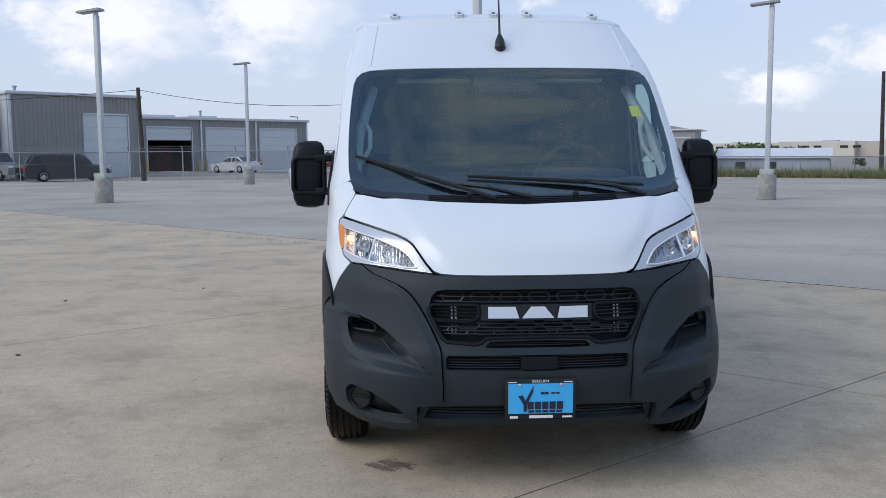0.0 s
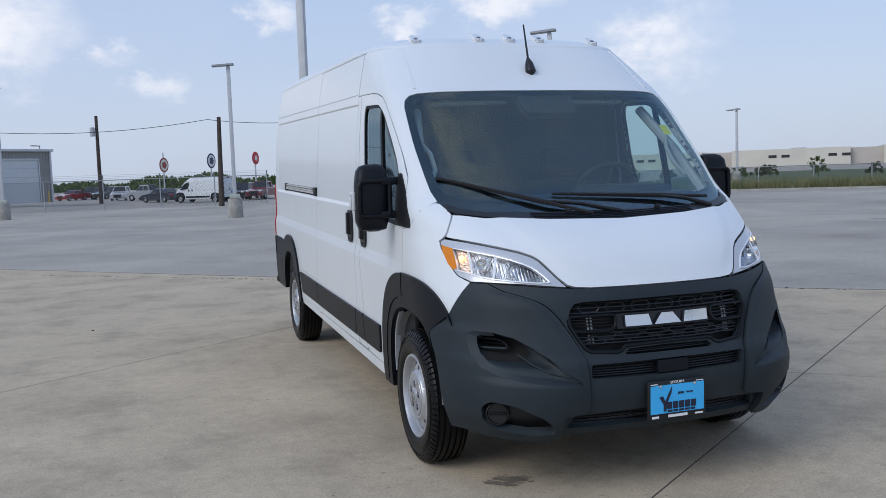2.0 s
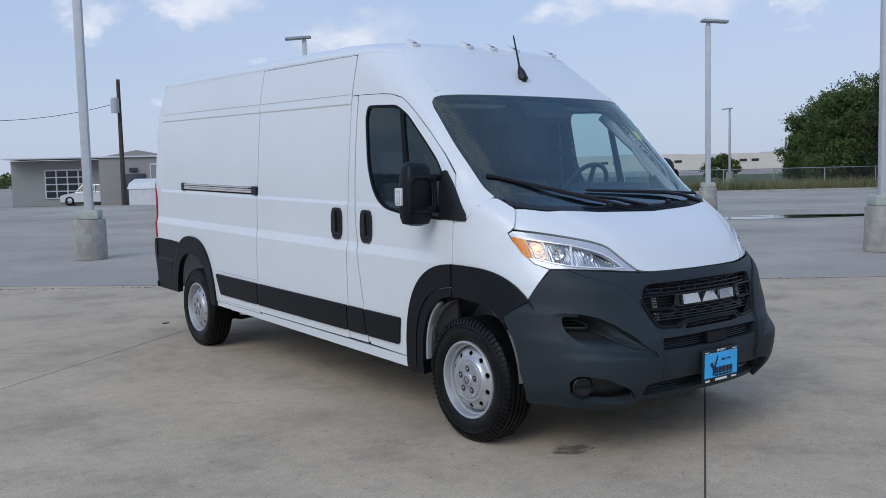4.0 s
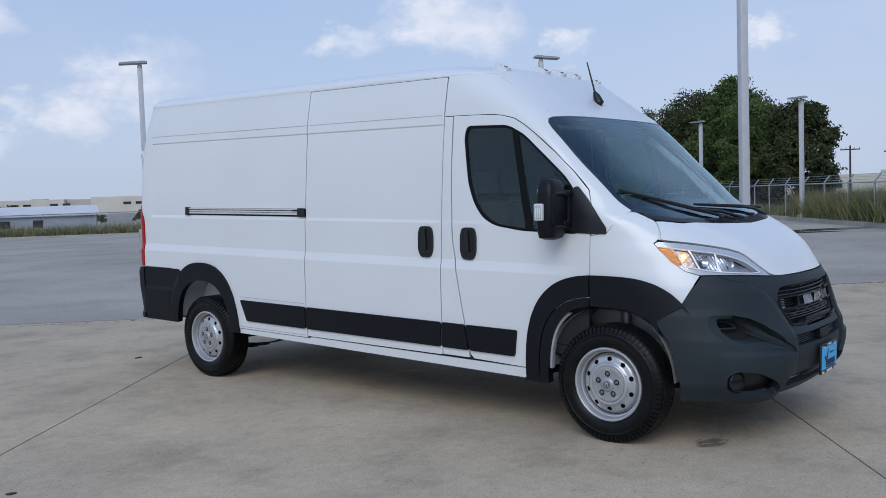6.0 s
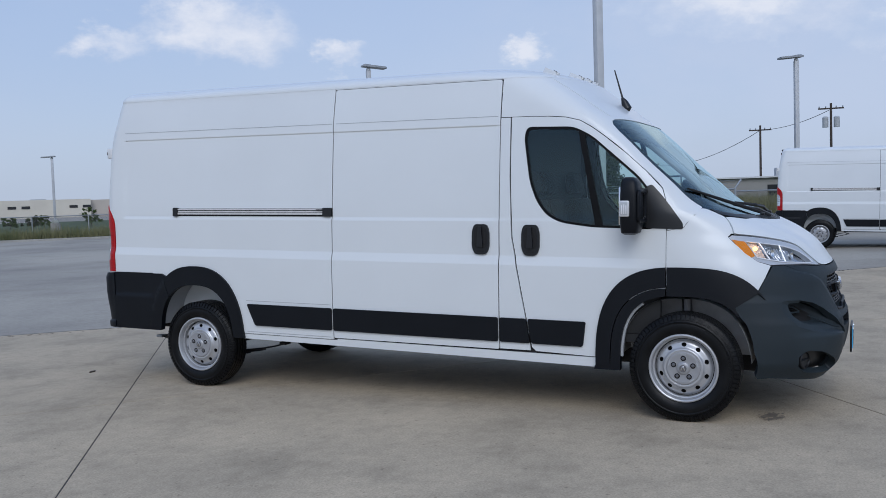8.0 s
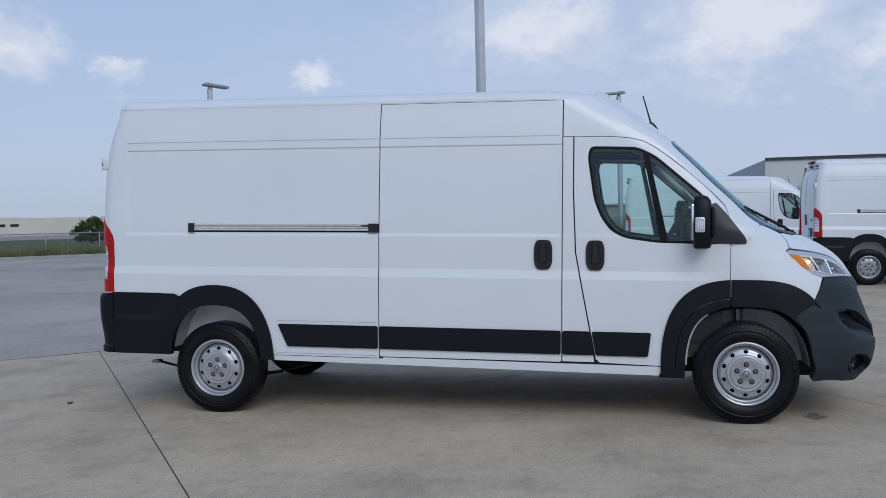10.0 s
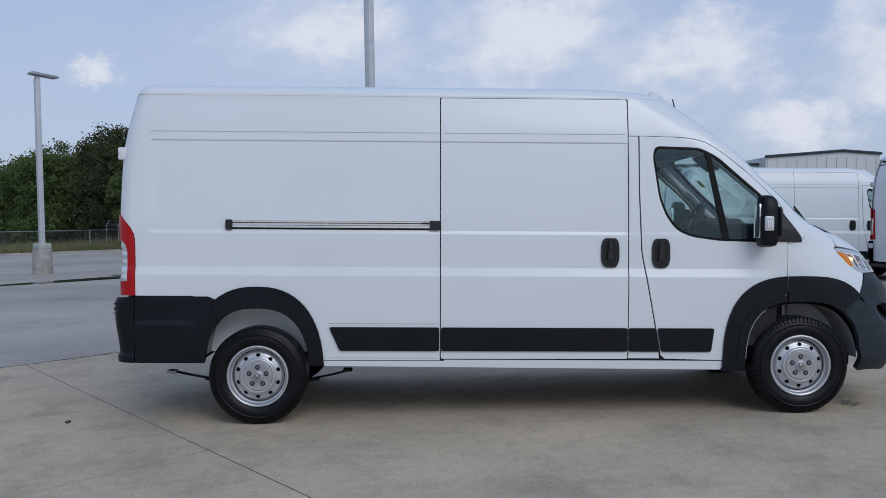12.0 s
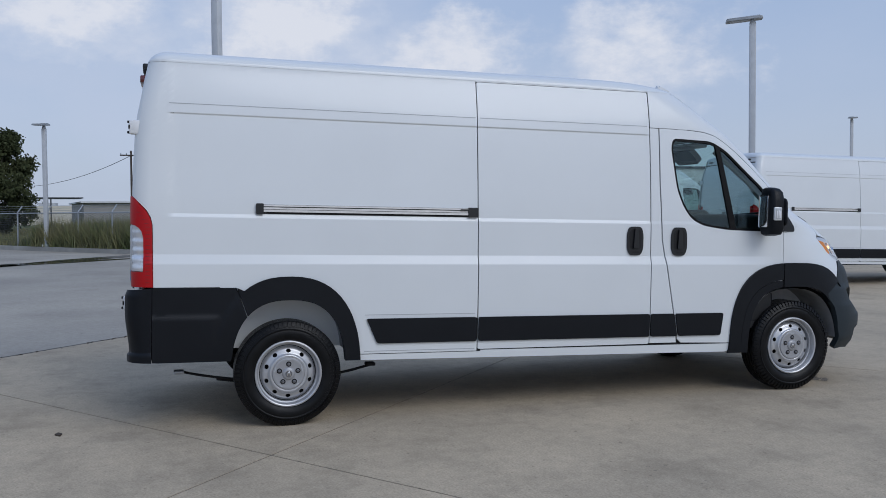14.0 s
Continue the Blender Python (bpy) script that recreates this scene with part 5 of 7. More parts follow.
for s in (-1, 1):
    rd = panel("rear_door", rear_chart, [[(s * 0.006, 0.47), (s * 0.90, 0.47), (s * 0.90, 0.855), (s * 0.825, 0.86), (s * 0.825, 1.436), (s * 0.945, 1.445), (s * 0.915, 1.90), (s * 0.865, 2.24), (s * 0.006, 2.26)]], WHITE, van, depth=0.03, step=0.06)
    for z in (0.755, 1.905):
        y = 5.078 if z < 1 else float(tail_y(z)) - 0.008
        hinge = one_box("door_hinge", min(s * 0.85, s * 0.915), max(s * 0.85, s * 0.915), y - 0.05, y + 0.032, z - 0.046, z + 0.046, HINGEWHITE, rd, 0.012)
        one_box("hinge_knuckle", s * 0.895 - 0.018, s * 0.895 + 0.018, y + 0.006, y + 0.036, z - 0.016, z + 0.016, GAP, hinge, 0.006)
        for dz in (-0.034, 0.034):
            one_box("hinge_bolt", s * 0.885 - 0.010, s * 0.885 + 0.010, y + 0.030, y + 0.043, z + dz - 0.008, z + dz + 0.008, GAP, hinge, 0.003)
    panel("window_pressing", rear_chart, [rounded([(s * 0.07, 1.50), (s * 0.78, 1.50), (s * 0.76, 2.14), (s * 0.07, 2.14)], 0.03)], WHITE, rd, off=0.006, depth=0.006, step=0.1)
panel("rear_handle", rear_chart, [rounded([(-0.05, 1.10), (0.05, 1.10), (0.05, 1.32), (-0.05, 1.32)], 0.03)], DARKPLASTIC, van, off=0.02, depth=0.02)
panel("tail_header", rear_chart, [[(-0.86, 2.265), (0.86, 2.265), (0.84, 2.345), (-0.84, 2.345)]], WHITE, van, depth=0.02)
brake = one_box("high_brake_lamp", -0.20, 0.20, 4.96, 5.035, 2.295, 2.350, material("dark_red_lens", (0.10, 0.006, 0.006), 0.15, coat=1.0), van, 0.012, "dark red high brake lamp")
one_box("brake_lamp_housing", -0.23, 0.23, 4.88, 5.015, 2.385, 2.430, DARKPLASTIC, van, 0.01)
for s in (-1, 1):
    one_box("clearance_lamp", s * 0.62 - 0.05, s * 0.62 + 0.05, 4.95, 5.00, 2.30, 2.325, GAP, van, 0.006)
one_box("rear_step", -0.91, 0.91, 4.90, 5.082, 0.366, 0.430, PLASTIC, van, 0.03, "dark plastic rear step bumper")
rp = one_box("rear_plate", -0.62, -0.30, 5.060, 5.075, 0.86, 1.04, DARKPLASTIC, van, 0.006)
one_box("plate_insert", -0.57, -0.35, 5.073, 5.080, 0.88, 1.01, PLATEBLUE, rp)
flat("rear_badge", [(-0.72, 1.185), (-0.50, 1.185), (-0.50, 1.215), (-0.72, 1.215)], 5.076, DARKPLASTIC, van)

# ---- underside ----
LINER = material("grey_arch_liner", (0.30, 0.305, 0.31), 0.8, var=0.3, scale=6)
bm = bmesh.new()
box(bm, -0.78, 0.78, 0.55, 3.5, 0.31, 0.40, 0.02)
box(bm, -0.70, 0.70, 4.50, 4.90, 0.34, 0.46, 0.02)
box(bm, -0.62, 0.62, -0.55, 0.55, 0.30, 0.50, 0.02)
part("underbody", bm, GAP, van)
for s in (-1, 1):
    bm = bmesh.new()
    for k, (ya, yb) in enumerate(((3.40, 4.74), (3.62, 4.50), (3.78, 4.34))):
        pts = [(y, 0.163 - 0.013 * k + 0.205 * ((y - 4.04) / 0.68) ** 2 * (0.50 if y < 4.04 else 0.38)) for y in np.linspace(ya, yb, 12)]
        for (y0, z0), (y1, z1) in zip(pts, pts[1:]):
            tube(bm, [Vector((s * 0.62, y0, z0)), Vector((s * 0.62, y1, z1))], 0.0065, 6)
            tube(bm, [Vector((s * 0.655, y0, z0)), Vector((s * 0.655, y1, z1))], 0.0065, 6)
    box(bm, s * 0.64 - 0.05, s * 0.64 + 0.05, 3.97, 4.11, 0.125, 0.18, 0.006)
    spring = part("leaf_spring", bm, GAP, van)
    for y, z in ((3.40, 0.262), (4.755, 0.245)):
        one_box("spring_shackle", s * 0.64 - 0.04, s * 0.64 + 0.04, y - 0.035, y + 0.035, z - 0.012, z + 0.012, GALV if y > 4 else GAP, spring, 0.008)
    for y, r, inner in ((0.0, FA_IN, 0.66), (WHEELBASE, RA_IN, 0.74)):
        bm = bmesh.new()
        ring = squared(y, 0.30, r[0] + 0.012, r[1] + 0.012, 2.5, 9, 171, 28)
        for (ya, za), (yb, zb) in zip(ring, ring[1:]):
            bm.faces.new([bm.verts.new(p) for p in ((s * inner, ya, za), (s * 0.985, ya, za), (s * 0.985, yb, zb), (s * inner, yb, zb))])
        bmesh.ops.remove_doubles(bm, verts=bm.verts, dist=1e-4)
        part("wheel_arch_liner", bm, LINER if y == 0 else GREYPAINT, van)
        bm = bmesh.new()
        bm.faces.new([bm.verts.new((s * inner, a, b)) for a, b in ring])
        part("inner_arch_panel", bm, WHITE if y else material("grey_arch_panel", (0.55, 0.555, 0.56), 0.7, var=0.3, scale=6), van)
    bm = bmesh.new()
    tube(bm, [Vector((s * 0.72, 0.02, 0.45)), Vector((s * 0.70, 0.03, 0.88))], 0.035, 10)
    part("strut", bm, BOLT, van)
one_box("rear_axle", -0.75, 0.75, WHEELBASE - 0.04, WHEELBASE + 0.04, 0.20, 0.28, GAP, van, 0.02)

# ---- wheels ----
disc_x = smooth_table([0.10, 0.112, 0.118, 0.130, 0.138, 0.150, 0.168, 0.178, 0.184, 0.190], [-0.086, -0.086, -0.092, -0.090, -0.074, -0.070, -0.064, -0.052, -0.040, -0.034])
R_HOLE = 0.155


def chart_disc(u, v):
    """The wheel face: u along the circle of holes, v the radius."""
    u, v = np.asarray(u, float), np.asarray(v, float)
    return np.stack([disc_x(v), v * np.cos(u / R_HOLE), v * np.sin(u / R_HOLE)], -1)


def circle(r, n, cx=0.0, cz=0.0):
    return [(cx + r * math.cos(k * math.tau / n), cz + r * math.sin(k * math.tau / n)) for k in range(n)]


def build_wheel():
    full = math.tau * R_HOLE
    face = [(0, 0.106), (full, 0.106), (full, 0.188), (0, 0.188)]
    vents = [[((k + 0.5) * full / 10 + 0.0165 * math.cos(t), R_HOLE + 0.0140 * math.sin(t)) for t in np.arange(14) * math.tau / 14] for k in range(10)]
    disc = panel("wheel", chart_disc, [face] + vents, STEEL, van, depth=0.005, step=0.0125, mid=(2.0, 0, 0), label="silver steel wheel")
    bm = bmesh.new()
    lathe(bm, [(-0.020, 0.188), (-0.020, 0.193), (-0.052, 0.1945), (-0.058, 0.197), (-0.060, 0.2035), (-0.072, 0.206), (-0.088, 0.209), (-0.097, 0.213), (-0.100, 0.219), (-0.098, 0.226), (-0.090, 0.229)], "x", 72)
    part("rim", bm, STEEL, disc, smooth=True)
    bm = bmesh.new()
    w = 0.218
    prof = [(-0.086, 0.222), (-w / 2 + 0.012, 0.236), (-w / 2 + 0.003, 0.255), (-w / 2, 0.285), (-w / 2 + 0.004, 0.298), (-w / 2 + 0.001, 0.302), (-w / 2 + 0.001, 0.306), (-w / 2 + 0.007, 0.309), (-w / 2 + 0.013, 0.322), (-w / 2 + 0.022, 0.340), (-w / 2 + 0.031, 0.352)]
    for x0, x1 in ((-0.072, -0.048), (-0.040, -0.014), (-0.006, 0.018), (0.026, 0.050), (0.058, 0.075)):
        prof += [(x0, 0.352), (x0 + 0.0015, 0.362), (x1 - 0.0015, 0.362), (x1, 0.352)]
    prof += [(w / 2 - 0.012, 0.332), (w / 2, 0.285), (w / 2 - 0.012, 0.235), (0.086, 0.222)]
    lathe(bm, prof, "x", 72)
    part("tyre", bm, RUBBER, disc, "black all-season tyre", True)
    # shoulder blocks of the tread
    bm = bmesh.new()
    for k in range(72):
        m = Matrix.Rotation(k * math.tau / 72, 4, "X")
        for s in (-1, 1):
            d = 0.004 if k % 2 else 0.0
            ring = [(s * 0.1025, 0.3205 + d), (s * 0.0975, 0.337), (s * 0.0885, 0.3525), (s * 0.078, 0.3605), (s * 0.074, 0.345), (s * 0.092, 0.320)]
            a = [bm.verts.new(m @ Vector((x, -0.0105, z))) for x, z in ring]
            b = [bm.verts.new(m @ Vector((x, 0.0105, z))) for x, z in ring]
            bm.faces.new(a)
            bm.faces.new(b[::-1])
            for i in range(6):
                bm.faces.new((a[i - 1], b[i - 1], b[i], a[i]))
    tagged(part("tread", bm, RUBBER, disc), kind="stuff")
    for k in range(26):
        if k % 9 != 8:
            one_box("tyre_letter", -0.1097, -0.108, -0.0075, 0.0075, 0.288, 0.310, RUBBER, disc).matrix_local = Matrix.Rotation(radians(30 + k * 4.6), 4, "X")
    bm = bmesh.new()
    lathe(bm, [(-0.080, 0.1125), (-0.088, 0.1115), (-0.094, 0.107), (-0.096, 0.098), (-0.094, 0.090), (-0.0945, 0.044), (-0.100, 0.040), (-0.104, 0.032), (-0.105, 0.0005)], "x", 48)
    cap = part("hub_cap", bm, CAPGREY, disc, smooth=True)
    # dark ring paints in the shadow line round the cap edge
    bm = bmesh.new()
    lathe(bm, [(-0.0855, 0.1165), (-0.0865, 0.1165), (-0.0865, 0.1110), (-0.0855, 0.1110)], "x", 48)
    part("cap_groove_shade", bm, GAP, disc)
    for k in range(5):
        a = math.pi / 2 + k * math.tau / 5
        c = (0, 0.066 * math.cos(a), 0.066 * math.sin(a))
        bm = bmesh.new()
        lathe(bm, [(-0.0940, 0.0225), (-0.0962, 0.0215), (-0.0962, 0.0185), (-0.0940, 0.0180)], "x", 18, c)
        part("nut_collar", bm, CAPGREY, disc, smooth=True)
        # flat black disc, proud of the cap, stands in for the nut hollow's shade
        bm = bmesh.new()
        lathe(bm, [(-0.0930, 0.0186), (-0.0949, 0.0186), (-0.0949, 0.0005)], "x", 18, c)
        part("nut_recess_shade", bm, GAP, disc)
        bm = bmesh.new()
        lathe(bm, [(-0.0935, 0.0120), (-0.1000, 0.0110), (-0.1030, 0.0070), (-0.1030, 0.0005)], "x", 6, c)
        part("wheel_nut", bm, BOLT, disc)
        bar = one_box("cap_bar", -0.0965, -0.0935, -0.017, 0.017, 0.092, 0.099, GREYPAINT, disc)
        bar.matrix_local = Matrix.Rotation(a + math.pi / 5 + math.pi / 2, 4, "X")
    bm = bmesh.new()
    lathe(bm, [(-0.1045, 0.0235), (-0.1065, 0.0225), (-0.1065, 0.0005)], "x", 24)
    part("cap_emblem", bm, BOLT, disc)
    for k in (-1, 1):
        mark = one_box("emblem_bar", -0.1085, -0.1060, -0.004, 0.004, -0.016, 0.016, SILVER, disc, 0.001)
        mark.matrix_local = Matrix.Translation((0, 0.007 * k, 0.001)) @ Matrix.Rotation(radians(24 * k), 4, "X")
    bm = bmesh.new()
    lathe(bm, [(0.09, 0.224), (-0.02, 0.205), (-0.035, 0.12), (-0.03, 0.001)], "x", 32)
    part("brake_drum", bm, GAP, disc, smooth=True)
    return disc


first_wheel = build_wheel()
first_wheel.matrix_local = Matrix.Translation((-0.905, 0, 0.360))
for x, y in ((0.905, 0.0), (-0.885, WHEELBASE), (0.885, WHEELBASE)):
    m = Matrix.Translation((x, y, 0.360 - RAKE * y))
    if x > 0:
        m = m @ Matrix.Rotation(math.pi, 4, "Z")
    copy_thing(first_wheel, m)
van.matrix_world = pose(0.02, 0, 0, math.degrees(math.atan(RAKE)), 0, 0)

# ---- more vans of the same kind, parked in a row ----
for x, y, turn in ((18.6, -4.1, 0.5), (12.7, -7.9, -0.5), (8.3, -10.66, 0.0)):
    other = copy_thing(van, pose(x, y, 0, 0, 0, turn) @ pose(0, 0, 0, math.degrees(math.atan(RAKE)), 0, 0))
    tagged(other, "white high-roof cargo van parked in a row of vans", "van", "parked cargo vans")

# ---- ground and surroundings ----
def concrete(name, light, dark, patch, stain):
    """Broomed concrete: broad patches, stained blotches, fine speckle and a slight relief."""
    m = material(name, light, 0.9, spec=0.25)
    nt = m.node_tree
    bsdf = nt.nodes["Principled BSDF"]
    tc = nt.nodes.new("ShaderNodeTexCoord")

    def noise(scale, detail, rough=0.5):
        n = nt.nodes.new("ShaderNodeTexNoise")
        n.inputs["Scale"].default_value, n.inputs["Detail"].default_value, n.inputs["Roughness"].default_value = scale, detail, rough
        link(nt, tc.outputs["Object"], n.inputs["Vector"])
        return n.outputs["Fac"]

    def span(fac, lo, hi, a, b):
        r = nt.nodes.new("ShaderNodeMapRange")
        for k, v in (("From Min", lo), ("From Max", hi), ("To Min", a), ("To Max", b)):
            r.inputs[k].default_value = v
        link(nt, fac, r.inputs["Value"])
        return r.outputs[0]

    def times(x, y):
        n = nt.nodes.new("ShaderNodeMath")
        n.operation = "MULTIPLY"
        link(nt, x, n.inputs[0])
        link(nt, y, n.inputs[1])
        return n.outputs[0]

    mix = nt.nodes.new("ShaderNodeMix")
    mix.data_type = "RGBA"
    mix.inputs["A"].default_value, mix.inputs["B"].default_value = (*light, 1), (*dark, 1)
    link(nt, span(noise(patch, 5, 0.6), 0.35, 0.66, 0, 1), mix.inputs["Factor"])
    speck = noise(70, 3, 0.7)
    tone = times(times(span(noise(stain, 7, 0.65), 0.50, 0.74, 1.0, 0.80), span(speck, 0.3, 0.7, 0.80, 1.17)), span(noise(11, 5, 0.7), 0.35, 0.65, 0.91, 1.06))
    tone = times(tone, span(noise(26, 2, 0.5), 0.66, 0.74, 1.0, 0.66))
    sc = nt.nodes.new("ShaderNodeVectorMath")
    sc.operation = "SCALE"
    link(nt, mix.outputs["Result"], sc.inputs[0])
    link(nt, tone, sc.inputs["Scale"])
    link(nt, sc.outputs[0], bsdf.inputs["Base Color"])
    bp = nt.nodes.new("ShaderNodeBump")
    bp.inputs["Strength"].default_value, bp.inputs["Distance"].default_value = 0.5, 0.003
    link(nt, speck, bp.inputs["Height"])
    link(nt, bp.outputs[0], bsdf.inputs["Normal"])
    return m


CONCRETE = concrete("tan_concrete", (0.505, 0.420, 0.303), (0.40, 0.336, 0.246), 0.8, 1.6)
OLDCONCRETE = concrete("grey_concrete", (0.435, 0.40, 0.338), (0.308, 0.284, 0.245), 0.16, 0.5)
GRASS = material("weedy_grass", (0.085, 0.125, 0.038), 0.95, var=0.5, scale=0.5, fine=0.6, bump=0.6, bscale=6)
WEED = material("tall_weeds", (0.082, 0.112, 0.040), 0.9, var=0.5, scale=0.6, isl=0.6, second=(0.200, 0.190, 0.092))
DIRT = material("gravel_yard", (0.38, 0.345, 0.295), 0.95, var=0.3, scale=0.2, fine=0.4, bump=0.4, bscale=8)
JOINT = material("dark_joint", (0.07, 0.062, 0.052), 0.95)
KERB = material("kerb_concrete", (0.42, 0.405, 0.37), 0.9, var=0.25, scale=1.5, fine=0.4)
DK = Vector((0.745, -0.667))            # the lot's two directions, not quite square to each other
DJ = Vector((0.803, 0.596))
NK = Vector((0.667, 0.745))             # across the DK lines
CORNER = Vector((-1.68, 4.23))          # where two slab joints cross
FA, FB, FC = Vector((24.2, 2.9)), Vector((58.0, 28.0)), Vector((36.0, -8.5))     # the corner fence of the lot


def ground_z(x, y):
    """The land falls half a metre beyond the far edge of the lot."""
    return -0.5 * float(sstep(46.5, 62, 0.667 * x + 0.745 * y))


def verge_z(x, y):
    """The strip behind the corner fence lies a kerb's height above the lot."""
    return ground_z(x, y) + 0.17 * float(sstep(-0.3, 0.0, (x - FA.x) * 0.596 - (y - FA.y) * 0.803))


def lot(a, b):
    return CORNER + DJ * a + DK * b


def grid_sheet(name, a_lines, b_lines, dz, mat, label, category, kind="structure"):
    bm = bmesh.new()
    g = []
    for a in a_lines:
        row = []
        for b in b_lines:
            p = NK * a + DK * b
            row.append(bm.verts.new((p.x, p.y, ground_z(p.x, p.y) + dz)))
        g.append(row)
    for r0, r1 in zip(g, g[1:]):
        for i in range(len(r0) - 1):
            bm.faces.new((r0[i], r0[i + 1], r1[i + 1], r1[i]))
    bmesh.ops.recalc_face_normals(bm, faces=bm.faces)
    return tagged(part(name, bm, mat), label, category, "", kind)


def sheet(name, pts, z, mat, label, category, kind="structure"):
    bm = bmesh.new()
    f = bm.faces.new([bm.verts.new((p[0], p[1], z)) for p in pts])
    if f.normal.z < 0 or f.calc_area() < 0:
        f.normal_flip()
    return tagged(part(name, bm, mat), label, category, "", kind)


grid_sheet("ground", [-2000, -200, 0, 46, 49, 52, 55, 58, 62, 120, 400, 2500], [-2000, -200, 0, 200, 2000], -0.014, DIRT, "flat pale gravel and dirt ground reaching the horizon", "ground")
grid_sheet("grass_verge", [47.2, 49, 51, 53, 56, 59, 63, 90, 150, 190], [-21, 0, 30, 90, 260], 0.004, GRASS, "weedy green grass beyond the lot", "grass")
sheet("grass_side", [FA, FB, (140, 60), (140, -60), (60, -40)], 0.165, GRASS, "weedy green grass behind the corner fence", "grass")
lotpts = [lot(-70, -70), lot(-70, 60), (FA + (FC - FA) * 1.5), FA, FB, NK * 47 + DK * 30, NK * 47 - DK * 36, (-45, 50), (-80, 50)]
bm = bmesh.new()
vs = [bm.verts.new((p[0], p[1], -0.006)) for p in lotpts]
bmesh.ops.triangle_fill(bm, edges=[bm.edges.new((vs[i], vs[(i + 1) % len(vs)])) for i in range(len(vs))], use_beauty=True)
tagged(part("pavement_old", bm, OLDCONCRETE), "weathered grey concrete parking lot with dark stains", "pavement", "", "structure")
sheet("joint_bed", [lot(-60, -60), lot(-60, 60), lot(4.925, 60), lot(4.925, 0), lot(9.4, -60)], -0.003, JOINT, "dark joint filler between concrete slabs", "pavement")
slab_floor = tagged(new("pavement"), "tan concrete slab pavement with thin joints", "pavement", "", "structure")
for a0, a1 in ((-60, 0), (0, 4.87)):
    for b0, b1 in ((-60, 0), (0, 5.25), (5.25, 60)):
        g = 0.0055
        far = a1 + 4.5 if a1 > 0 and b0 < 0 else a1          # the slab edge swings out a little
        bm = bmesh.new()
        pts = [lot(a0 + g, b0 + g), lot(a0 + g, b1 - g), lot(a1 - g, b1 - g), lot(far - g, b0 + g)]
        prism(bm, [tuple(p) for p in pts], -0.05, 0.0)
        part("slab", bm, CONCRETE, slab_floor)


def kerb(name, a, b, label, top=0.10):
    d = (b - a).normalized()
    n = Vector((-d.y, d.x)) * 0.09
    bm = bmesh.new()
    prism(bm, [tuple(a - n), tuple(b - n), tuple(b + n), tuple(a + n)], -0.05, top)
    tagged(part(name, bm, KERB), label, "kerb", "", "structure")


kerb("kerb", NK * 47.1 - DK * 21, NK * 47.1 + DK * 30, "low pale concrete kerb at the grass")
kerb("kerb", FA, FB, "low pale concrete kerb along the fence", 0.17)
kerb("kerb", FA + (FC - FA) * 1.5, FA, "low pale concrete kerb below the weeds", 0.17)

# marks on the slabs
STAIN = material("dark_oil_stain", (0.235, 0.20, 0.155), 0.7, var=0.45, scale=14)
PUDDLE = material("wet_puddle", (0.05, 0.05, 0.05), 0.06, var=0.3, scale=1.5)


def blot(name, x, y, rx, ry, turn, mat, label, category, z=0.003, n=22, ragged=0.06, flecks=0):
    """A flat mark with an uneven edge, and small flecks round it."""
    rnd = random.Random(int(x * 100 + y * 7))
    bm = bmesh.new()
    m = pose(x, y, z, 0, 0, turn)
    for f in range(flecks + 1):
        cx, cy, s, k0 = 0.0, 0.0, 1.0, n
        if f:
            t = rnd.uniform(0, math.tau)
            cx, cy, s, k0 = rx * 1.25 * math.cos(t), ry * 1.45 * math.sin(t), rnd.uniform(0.06, 0.16), 7
        ring = [s * rnd.uniform(1 - ragged, 1 + ragged * 0.8) for k in range(k0)]
        bm.faces.new([bm.verts.new(m @ Vector((cx + rx * r * math.cos(k * math.tau / k0), cy + ry * r * math.sin(k * math.tau / k0), 0))) for k, r in enumerate(ring)])
    return tagged(part(name, bm, mat), label, category)


blot("oil_stain", -0.63, -0.515, 0.09, 0.042, -30, STAIN, "dark dried oil stain on the tan concrete", "stain", 0.003, 46, 0.3, 14)
blot("oil_stain", -0.70, -0.56, 0.085, 0.03, -42, STAIN, "small dark oil stain on the tan concrete", "stain", 0.004, 40, 0.35, 12)
for x, y, a in ((22.5, 9.0, -50), (19.0, 11.5, -38), (26.5, 6.6, -35)):
    blot("puddle", x, y, 4.2, 0.55, a, PUDDLE, "thin dark puddle on the grey concrete", "puddle")
LEAF_DRY = material("dry_leaf", (0.05, 0.036, 0.024), 0.9)
for i, (x, y, s) in enumerate(((-0.734, 5.52, 0.05), (-2.6, -1.55, 0.045), (-2.52, -1.5, 0.03), (-3.6, 2.2, 0.03), (-1.5, -2.0, 0.035), (-4.2, 4.9, 0.03), (-2.9, 5.7, 0.025), (-3.1, -0.4, 0.03), (0.9, -1.9, 0.025))):
    bm = bmesh.new()
    prism(bm, rounded([(-s, -s * 0.3), (s * 0.2, -s * 0.5), (s, 0.1 * s), (0, s * 0.5)], s * 0.2), 0.0, 0.008, pose(x, y, 0, 0, 0, i * 47))
    tagged(part("dry_leaf", bm, LEAF_DRY), "small dry brown leaf lying on concrete", "leaf", "leaves on the slabs")
rnd = random.Random(5)
bm = bmesh.new()
for k in range(700):
    b = rnd.uniform(5.0, 16.0) if k % 2 else rnd.uniform(-9, 5)
    p = lot(4.87 + rnd.gauss(0, 0.03), b)
    s = rnd.uniform(0.005, 0.016)
    box(bm, -s, s, -s * 0.5, s * 0.5, 0, s * 0.4, m=pose(p.x, p.y, -0.002, 0, 0, rnd.uniform(0, 180)))
